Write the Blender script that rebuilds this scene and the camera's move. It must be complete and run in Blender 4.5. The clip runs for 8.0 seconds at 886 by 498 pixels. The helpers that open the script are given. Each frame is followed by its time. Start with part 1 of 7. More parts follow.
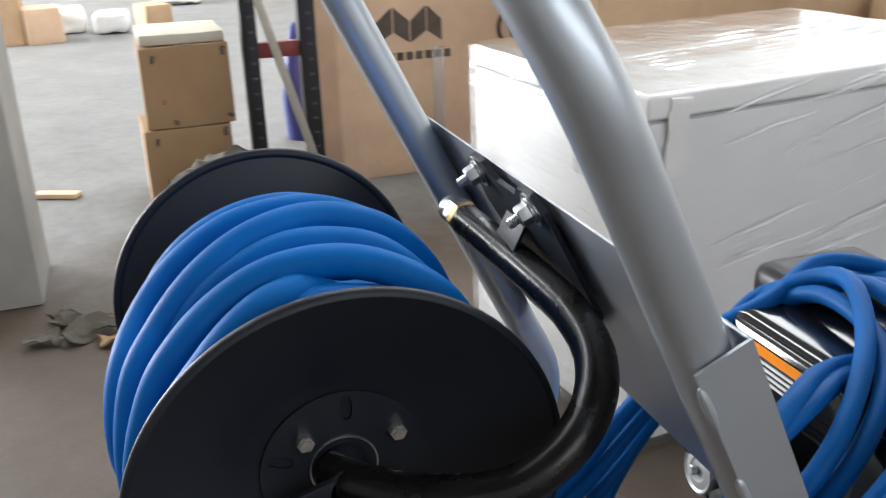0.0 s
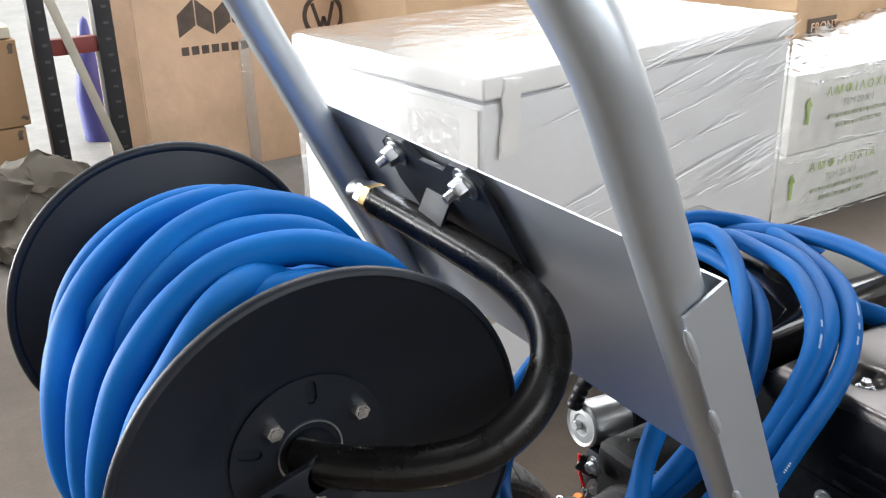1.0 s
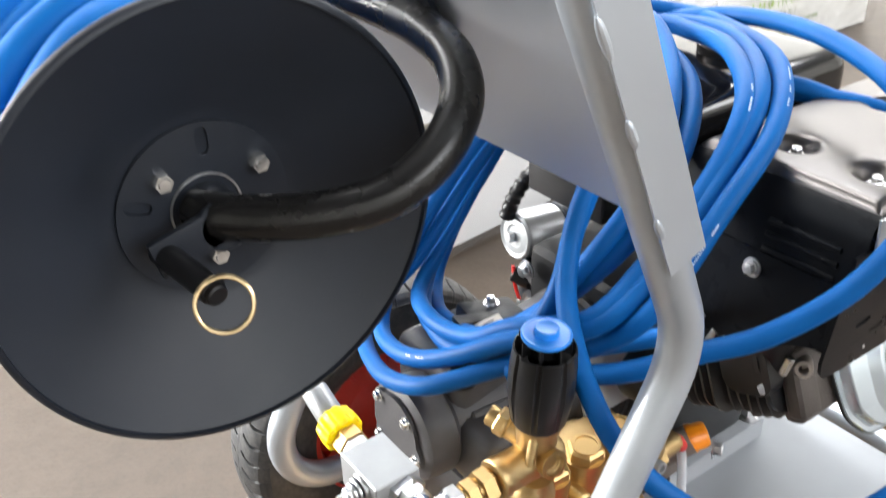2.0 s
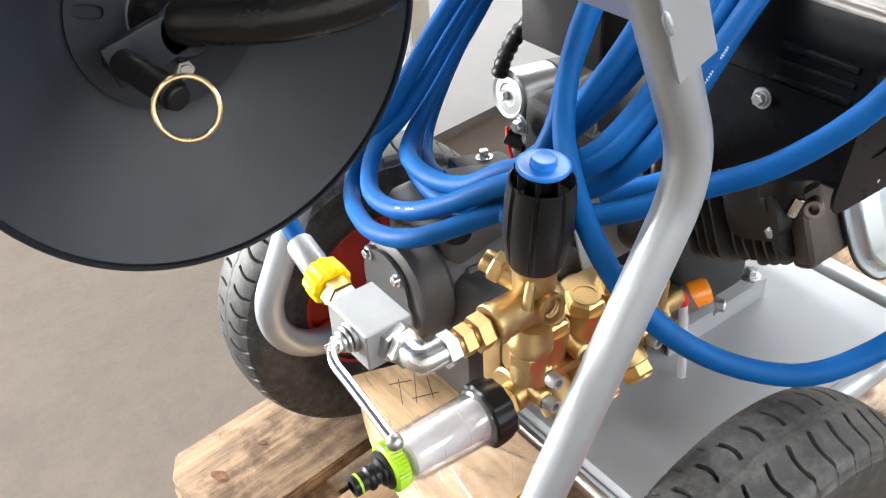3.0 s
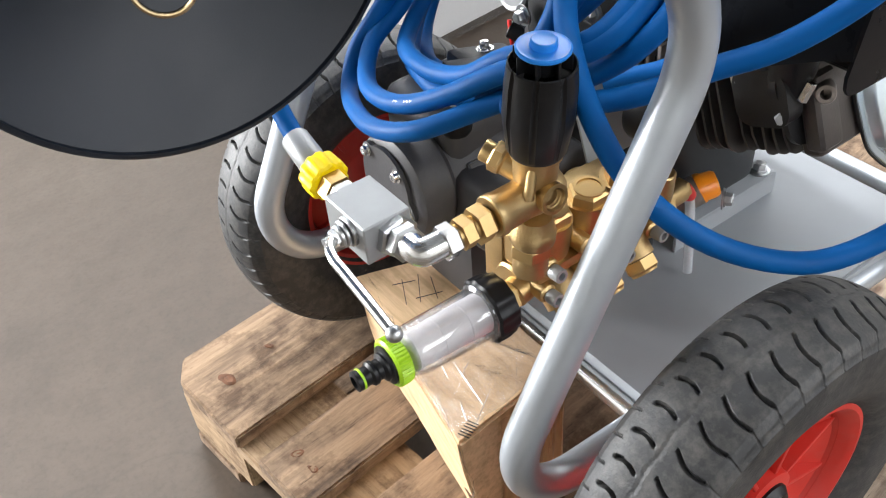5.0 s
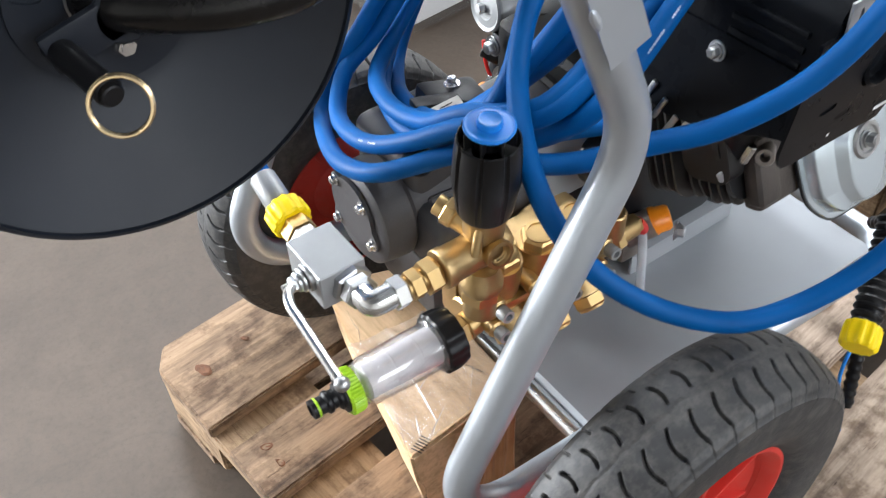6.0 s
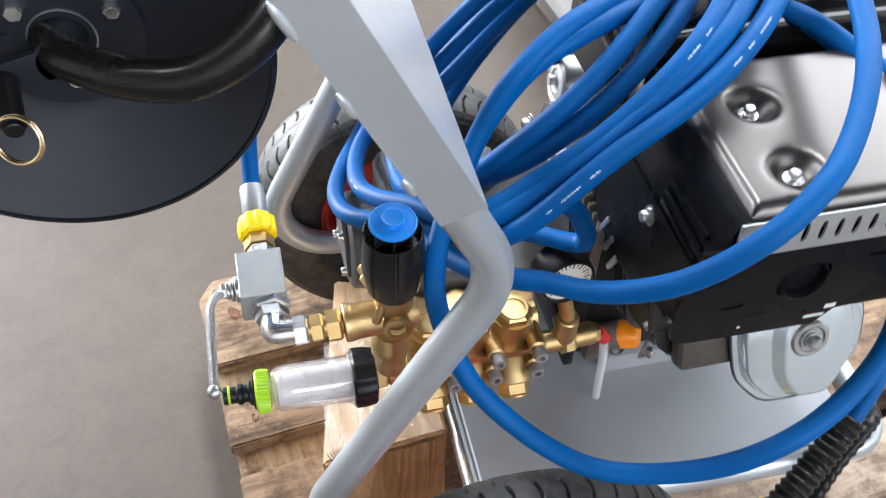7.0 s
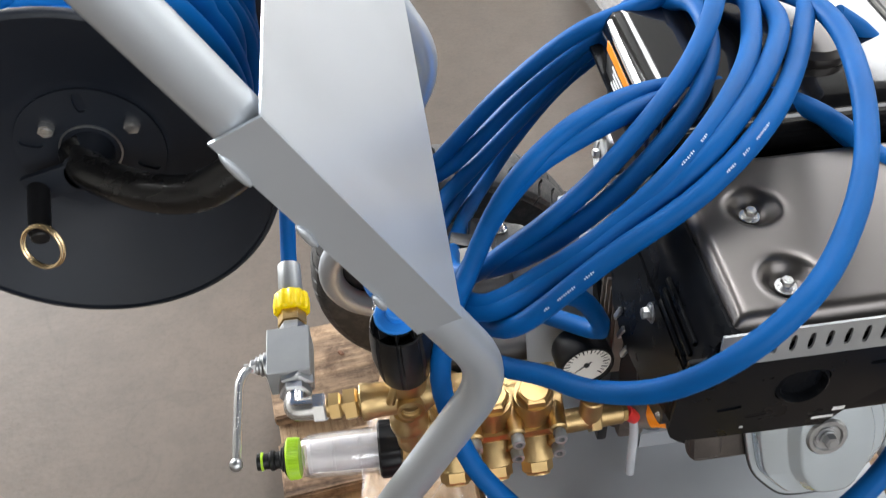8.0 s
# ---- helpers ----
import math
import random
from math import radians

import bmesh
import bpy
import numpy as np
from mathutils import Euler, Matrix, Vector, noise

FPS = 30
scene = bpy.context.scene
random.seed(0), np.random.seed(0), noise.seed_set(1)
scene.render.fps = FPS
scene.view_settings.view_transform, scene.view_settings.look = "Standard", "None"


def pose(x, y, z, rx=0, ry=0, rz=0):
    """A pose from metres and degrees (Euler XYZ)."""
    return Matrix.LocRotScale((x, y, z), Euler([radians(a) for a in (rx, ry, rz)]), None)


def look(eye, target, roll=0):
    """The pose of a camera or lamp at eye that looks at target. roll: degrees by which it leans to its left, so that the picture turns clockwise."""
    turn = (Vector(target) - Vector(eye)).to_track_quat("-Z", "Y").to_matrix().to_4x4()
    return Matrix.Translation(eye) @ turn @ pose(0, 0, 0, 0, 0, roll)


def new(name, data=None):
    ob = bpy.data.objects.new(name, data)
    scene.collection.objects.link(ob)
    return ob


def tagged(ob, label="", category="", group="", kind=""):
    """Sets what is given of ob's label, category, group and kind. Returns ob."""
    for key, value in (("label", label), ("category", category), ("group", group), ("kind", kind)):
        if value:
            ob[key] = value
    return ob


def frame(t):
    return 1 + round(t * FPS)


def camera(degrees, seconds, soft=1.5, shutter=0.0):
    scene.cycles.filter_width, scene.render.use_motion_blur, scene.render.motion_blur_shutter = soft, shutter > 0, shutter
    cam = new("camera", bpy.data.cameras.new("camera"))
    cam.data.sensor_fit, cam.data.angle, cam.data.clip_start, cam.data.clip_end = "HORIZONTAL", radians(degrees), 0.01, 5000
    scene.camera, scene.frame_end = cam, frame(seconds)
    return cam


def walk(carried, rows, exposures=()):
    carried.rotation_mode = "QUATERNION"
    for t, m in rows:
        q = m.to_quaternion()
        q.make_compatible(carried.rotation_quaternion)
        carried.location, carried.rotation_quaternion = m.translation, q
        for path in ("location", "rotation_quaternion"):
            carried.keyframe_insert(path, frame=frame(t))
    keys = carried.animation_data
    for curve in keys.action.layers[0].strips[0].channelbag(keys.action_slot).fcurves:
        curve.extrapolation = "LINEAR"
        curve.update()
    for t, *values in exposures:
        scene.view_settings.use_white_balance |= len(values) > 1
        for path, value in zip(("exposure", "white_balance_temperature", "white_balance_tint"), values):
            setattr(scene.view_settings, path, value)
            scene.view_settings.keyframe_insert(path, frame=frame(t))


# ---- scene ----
cam = camera(51.43, 8.0, soft=1.1, shutter=0.3)
PATH = [
    (0, (0.013, -0.0216, 1.1962), (0.5979, 1.7428, 0.458), -1.80),
    (0.2, (-0.022, 0.000, 1.185), (0.704, 1.703, 0.428), -2.1),
    (0.5, (-0.0626, 0.0087, 1.1865), (0.809, 1.64, 0.4253), -1.38),
    (1, (-0.0792, 0.0039, 1.1958), (0.8863, 1.5774, 0.4264), -1.37),
    (1.5, (-0.0768, -0.0091, 1.167), (0.9248, 1.5158, 0.3476), -1.89),
    (1.7, (-0.072, -0.011, 1.137), (0.929, 1.478, 0.254), -1.9),
    (2, (-0.0596, -0.0086, 1.0985), (0.9291, 1.413, 0.0977), -2.16),
    (2.2, (-0.0636, -0.0009, 1.0821), (0.9295, 1.3697, 0.0165), -2.25),
    (3.3, (-0.0514, -0.0008, 1.0169), (0.8548, 1.3215, -0.1791), -3.81),
    (3.5, (-0.0519, -0.0031, 1.0116), (0.843, 1.3018, -0.2116), -3.87),
    (4, (-0.0495, -0.0022, 0.9978), (0.8106, 1.2648, -0.2887), -4.10),
    (5.5, (-0.043, -0.0023, 1.0254), (0.7869, 1.2336, -0.3102), -4.82),
    (6, (-0.001, -0.0085, 1.0988), (0.7826, 1.1742, -0.3109), -2.87),
    (6.3, (0.049, -0.019, 1.139), (0.764, 1.164, -0.307), -0.6),
    (6.5, (0.0934, -0.0385, 1.1643), (0.7396, 1.1631, -0.2981), 1.27),
    (6.8, (0.177, -0.068, 1.198), (0.651, 1.196, -0.277), 2.5),
    (7, (0.2256, -0.0858, 1.214), (0.5747, 1.2223, -0.258), 2.57),
    (7.5, (0.3207, -0.1195, 1.2622), (0.4427, 1.2416, -0.1982), -0.72),
    (8, (0.3199, -0.0829, 1.2733), (0.4227, 1.3079, -0.1603), -4.09),
]
walk(cam, [(t, look(eye, target, roll)) for t, eye, target, roll in PATH],
     [(0.0, -0.49, 6450, 10), (0.5, -0.24, 6500, 10), (1.0, 0.02, 6550, 10), (1.5, 0.18, 6600, 10), (2.0, 0.88, 6650, 10), (3.3, 0.82, 6720, 10), (4.0, 0.44, 6700, 10), (5.5, 0.42, 6420, 10), (6.0, 0.42, 6320, 10), (6.5, 0.32, 6260, 10), (7.0, 0.59, 6260, 10), (7.5, 0.54, 6450, 10), (8.0, 0.20, 6600, 10)])

# ---------------------------------------------------------------- world, openings, lamps
world = bpy.data.worlds.new("sky")
scene.world = world
world.use_nodes = True
wn = world.node_tree
sky = wn.nodes.new("ShaderNodeTexSky")
sky.sky_type, sky.sun_disc = "NISHITA", False
sky.sun_elevation, sky.sun_rotation = radians(42), radians(120)
wn.links.new(sky.outputs[0], wn.nodes["Background"].inputs[0])
wn.nodes["Background"].inputs[1].default_value = 0.12


def window_light(name, at, to, wide, high, watts, colour=(0.95, 0.97, 0.99)):
    """Daylight that enters by one opening of the hall."""
    data = bpy.data.lights.new(name, "AREA")
    data.shape, data.size, data.size_y, data.energy, data.color = "RECTANGLE", wide, high, watts, colour
    ob = new(name, data)
    ob.matrix_world = look(at, to)
    return ob


window_light("gate_daylight", (-6.9, 11.5, 2.2), (0, 11.5, 2.0), 8.0, 4.2, 5000)
window_light("window_daylight", (4.0, -4.9, 3.6), (4.0, 0, 2.6), 9.0, 2.0, 320)
for x, wide, watts in ((-3.5, 0.8, 640), (1.5, 0.8, 680), (6.75, 2.9, 1150)):
    window_light("skylight_daylight", (x, 7.5, 5.9), (x, 7.501, 0), wide, 12.0, watts)

# ---------------------------------------------------------------- materials


def rgb(c):
    return (c[0], c[1], c[2], 1.0)


def nodes_of(name):
    m = bpy.data.materials.new(name)
    m.use_nodes = True
    t = m.node_tree
    return m, t, t.nodes, t.links, t.nodes["Principled BSDF"]


def coords(n, k, scale=(1, 1, 1), random_shift=False):
    tc, mp = n.new("ShaderNodeTexCoord"), n.new("ShaderNodeMapping")
    mp.inputs["Scale"].default_value = scale
    k.new(tc.outputs["Object"], mp.inputs["Vector"])
    if random_shift:
        oi, mu = n.new("ShaderNodeObjectInfo"), n.new("ShaderNodeMath")
        mu.operation = "MULTIPLY"
        mu.inputs[1].default_value = 13.0
        k.new(oi.outputs["Random"], mu.inputs[0])
        cb = n.new("ShaderNodeCombineXYZ")
        k.new(mu.outputs[0], cb.inputs[0])
        k.new(mu.outputs[0], cb.inputs[2])
        k.new(cb.outputs[0], mp.inputs["Location"])
    return mp.outputs["Vector"]


def noise_node(n, k, vec, scale, detail=5.0, rough=0.55):
    t = n.new("ShaderNodeTexNoise")
    t.inputs["Scale"].default_value, t.inputs["Detail"].default_value, t.inputs["Roughness"].default_value = scale, detail, rough
    k.new(vec, t.inputs["Vector"])
    return t.outputs["Fac"]


def ramp_node(n, k, fac, stops):
    r = n.new("ShaderNodeValToRGB")
    while len(r.color_ramp.elements) < len(stops):
        r.color_ramp.elements.new(0.5)
    for e, (p, c) in zip(r.color_ramp.elements, stops):
        e.position, e.color = p, rgb(c)
    k.new(fac, r.inputs[0])
    return r.outputs[0]


def mix_node(n, k, fac, a, b, mode="MIX"):
    m = n.new("ShaderNodeMix")
    m.data_type, m.blend_type = "RGBA", mode
    if isinstance(fac, float):
        m.inputs[0].default_value = fac
    else:
        k.new(fac, m.inputs[0])
    for socket, v in ((m.inputs[6], a), (m.inputs[7], b)):
        if isinstance(v, tuple):
            socket.default_value = rgb(v)
        else:
            k.new(v, socket)
    return m.outputs[2]


def bump_node(n, k, bsdf, height, strength, distance=0.001):
    b = n.new("ShaderNodeBump")
    b.inputs["Strength"].default_value, b.inputs["Distance"].default_value = strength, distance
    k.new(height, b.inputs["Height"])
    k.new(b.outputs[0], bsdf.inputs["Normal"])


def plain(name, colour, rough=0.5, metal=0.0, vary=0.12, grain=400.0, stain=9.0, bump=0.15, coat=0.0, dust=0.0, spec=0.5, even=False):
    """Paint, plastic, rubber or metal with fine grain, larger blotches and a gloss that wanders."""
    m, t, n, k, b = nodes_of(name)
    v = coords(n, k)
    big, fine = noise_node(n, k, v, stain, 4), noise_node(n, k, v, grain, 3)
    lo = tuple(c * (1 - vary) for c in colour)
    hi = tuple(min(1.0, c * (1 + vary)) for c in colour)
    col = ramp_node(n, k, big, [(0.3, lo), (0.7, hi)])
    if dust:
        d = ramp_node(n, k, noise_node(n, k, v, stain * 2.7, 8, 0.7), [(0.45, (0, 0, 0)), (0.8, (dust, dust, dust))])
        col = mix_node(n, k, d, col, (0.33, 0.30, 0.26))
    k.new(col, b.inputs["Base Color"])
    mr = n.new("ShaderNodeMapRange")
    mr.inputs["To Min"].default_value, mr.inputs["To Max"].default_value = max(0.03, rough - 0.07), min(1.0, rough + 0.09)
    k.new(noise_node(n, k, v, stain * 4, 6), mr.inputs["Value"])
    if even:
        b.inputs["Roughness"].default_value = rough
    else:
        k.new(mr.outputs[0], b.inputs["Roughness"])
    b.inputs["Metallic"].default_value = metal
    b.inputs["Coat Weight"].default_value = coat
    b.inputs["Specular IOR Level"].default_value = spec
    if bump:
        bump_node(n, k, b, fine, bump, 0.0006)
    return m


def wood_material(name, dark, light, grain=(3, 60, 60)):
    m, t, n, k, b = nodes_of(name)
    v = coords(n, k, grain, True)
    v2 = coords(n, k, (1, 1, 1), True)
    streak = noise_node(n, k, v, 1.6, 9, 0.72)
    col = ramp_node(n, k, streak, [(0.30, dark), (0.47, tuple((a + c) / 2 for a, c in zip(dark, light))), (0.66, light)])
    stain = ramp_node(n, k, noise_node(n, k, v2, 16, 8, 0.72), [(0.38, (0.34, 0.29, 0.25)), (0.54, (1.0, 1.0, 1.0))])
    col = mix_node(n, k, 0.9, col, stain, "MULTIPLY")
    knots = n.new("ShaderNodeTexVoronoi")
    knots.inputs["Scale"].default_value, knots.inputs["Randomness"].default_value = 1.0, 1.0
    k.new(coords(n, k, (5.5, 11, 8), True), knots.inputs["Vector"])
    spot = ramp_node(n, k, knots.outputs["Distance"], [(0.03, (0.28, 0.20, 0.15)), (0.10, (1, 1, 1))])
    col = mix_node(n, k, 0.9, col, spot, "MULTIPLY")
    crack = ramp_node(n, k, noise_node(n, k, coords(n, k, tuple(g * 1.7 for g in grain), True), 2.3, 4, 0.8), [(0.30, (0.30, 0.26, 0.22)), (0.37, (1, 1, 1))])
    col = mix_node(n, k, 0.8, col, crack, "MULTIPLY")
    oi = n.new("ShaderNodeObjectInfo")
    tint = ramp_node(n, k, oi.outputs["Random"], [(0.0, (0.75, 0.74, 0.74)), (1.0, (1.0, 0.96, 0.9))])
    col = mix_node(n, k, 1.0, col, tint, "MULTIPLY")
    k.new(col, b.inputs["Base Color"])
    b.inputs["Roughness"].default_value = 0.85
    bump_node(n, k, b, streak, 0.7, 0.004)
    return m


def card_material(name, colour):
    m, t, n, k, b = nodes_of(name)
    v = coords(n, k, (1, 1, 1), True)
    big = noise_node(n, k, v, 4, 6, 0.6)
    col = ramp_node(n, k, big, [(0.3, tuple(c * 0.84 for c in colour)), (0.7, tuple(min(1, c * 1.08) for c in colour))])
    fib = ramp_node(n, k, noise_node(n, k, v, 260, 3), [(0.3, (0.93, 0.93, 0.93)), (0.7, (1, 1, 1))])
    col = mix_node(n, k, 1.0, col, fib, "MULTIPLY")
    k.new(col, b.inputs["Base Color"])
    b.inputs["Roughness"].default_value = 0.8
    bump_node(n, k, b, noise_node(n, k, v, 14, 6), 0.35, 0.01)
    return m


def crushed_card_material(name, colour, rough=0.7, along=(1.0, 0.10, 1.0)):
    """Creased corrugated board: the flutes show through, the creases are scuffed and stained."""
    m, t, n, k, b = nodes_of(name)
    v, flutes = coords(n, k), coords(n, k, along)
    stain = ramp_node(n, k, noise_node(n, k, v, 13, 8, 0.68), [(0.30, (0.68, 0.64, 0.58)), (0.50, (1, 1, 1)), (0.72, (1.06, 1.05, 1.03))])
    streak = ramp_node(n, k, noise_node(n, k, flutes, 130, 4, 0.6), [(0.34, (0.66, 0.61, 0.54)), (0.58, (1, 1, 1))])
    col = mix_node(n, k, 0.9, colour, stain, "MULTIPLY")
    col = mix_node(n, k, 0.7, col, streak, "MULTIPLY")
    k.new(col, b.inputs["Base Color"])
    b.inputs["Roughness"].default_value = rough
    bump_node(n, k, b, noise_node(n, k, flutes, 70, 5, 0.6), 0.45, 0.004)
    return m


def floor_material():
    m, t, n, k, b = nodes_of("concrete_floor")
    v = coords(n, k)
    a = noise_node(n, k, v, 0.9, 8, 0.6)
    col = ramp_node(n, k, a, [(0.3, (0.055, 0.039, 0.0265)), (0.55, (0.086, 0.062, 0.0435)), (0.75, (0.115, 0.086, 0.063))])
    # trodden brown dust round the goods; down the hall pale concrete, daylight painted in
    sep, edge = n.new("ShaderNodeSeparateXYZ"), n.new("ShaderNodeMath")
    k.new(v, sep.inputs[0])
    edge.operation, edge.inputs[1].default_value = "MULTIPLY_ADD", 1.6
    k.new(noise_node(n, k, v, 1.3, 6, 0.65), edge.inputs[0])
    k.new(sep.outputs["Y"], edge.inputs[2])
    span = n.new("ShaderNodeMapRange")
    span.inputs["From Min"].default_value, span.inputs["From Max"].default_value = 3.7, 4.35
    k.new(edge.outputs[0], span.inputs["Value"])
    far_lit = ramp_node(n, k, noise_node(n, k, v, 2.2, 7, 0.6), [(0.3, (0.155, 0.155, 0.150)), (0.7, (0.225, 0.222, 0.213))])
    col = mix_node(n, k, span.outputs[0], col, far_lit)
    spots = ramp_node(n, k, noise_node(n, k, v, 16, 10, 0.7), [(0.36, (0.80, 0.79, 0.77)), (0.58, (1, 1, 1))])
    col = mix_node(n, k, 0.8, col, spots, "MULTIPLY")
    grit = ramp_node(n, k, noise_node(n, k, v, 110, 6, 0.75), [(0.34, (0.80, 0.79, 0.77)), (0.50, (1, 1, 1)), (0.70, (1.06, 1.05, 1.04))])
    col = mix_node(n, k, 0.8, col, grit, "MULTIPLY")
    vo = n.new("ShaderNodeTexVoronoi")
    vo.feature, vo.inputs["Scale"].default_value = "DISTANCE_TO_EDGE", 0.45
    warp = n.new("ShaderNodeVectorMath")
    warp.operation = "ADD"
    no = n.new("ShaderNodeTexNoise")
    no.inputs["Scale"].default_value = 3.0
    k.new(v, no.inputs["Vector"])
    k.new(v, warp.inputs[0])
    k.new(no.outputs["Color"], warp.inputs[1])
    k.new(warp.outputs[0], vo.inputs["Vector"])
    crack = ramp_node(n, k, vo.outputs["Distance"], [(0.0, (0.45, 0.44, 0.42)), (0.004, (1, 1, 1))])
    col = mix_node(n, k, 0.18, col, crack, "MULTIPLY")
    k.new(col, b.inputs["Base Color"])
    b.inputs["Roughness"].default_value = 0.55
    bump_node(n, k, b, noise_node(n, k, v, 60, 8), 0.25, 0.003)
    return m


def clear_material(name, tint, rough=0.05, body=0.06, gloss=1.0, wrinkle=0.0, scale=(1, 1, 1)):
    """Thin clear plastic: see-through, with a faint milky body and a sheen that grows at grazing angles."""
    m, t, n, k, b = nodes_of(name)
    b.inputs["Base Color"].default_value, b.inputs["Roughness"].default_value = rgb(tint), 0.6
    clear, shine, fres = n.new("ShaderNodeBsdfTransparent"), n.new("ShaderNodeBsdfGlossy"), n.new("ShaderNodeLayerWeight")
    shine.inputs["Roughness"].default_value, fres.inputs["Blend"].default_value = rough, 0.5
    edge, lift = n.new("ShaderNodeMath"), n.new("ShaderNodeMath")
    edge.operation, lift.operation = "POWER", "MULTIPLY_ADD"
    edge.inputs[1].default_value, lift.inputs[1].default_value, lift.inputs[2].default_value = 4.0, 0.9, 0.045
    k.new(fres.outputs["Facing"], edge.inputs[0])
    k.new(edge.outputs[0], lift.inputs[0])
    inner, outer, gain = n.new("ShaderNodeMixShader"), n.new("ShaderNodeMixShader"), n.new("ShaderNodeMath")
    gain.operation, gain.use_clamp = "MULTIPLY", True
    gain.inputs[1].default_value = gloss
    inner.inputs[0].default_value = body
    k.new(clear.outputs[0], inner.inputs[1])
    k.new(b.outputs[0], inner.inputs[2])
    k.new(lift.outputs[0], gain.inputs[0])
    k.new(gain.outputs[0], outer.inputs[0])
    k.new(inner.outputs[0], outer.inputs[1])
    k.new(shine.outputs[0], outer.inputs[2])
    k.new(outer.outputs[0], n["Material Output"].inputs[0])
    if wrinkle:
        v = coords(n, k, scale)
        bp = n.new("ShaderNodeBump")
        bp.inputs["Strength"].default_value, bp.inputs["Distance"].default_value = wrinkle, 0.02
        k.new(noise_node(n, k, v, 3.0, 6, 0.6), bp.inputs["Height"])
        for node in (b, shine, fres):
            k.new(bp.outputs[0], node.inputs["Normal"])
    return m


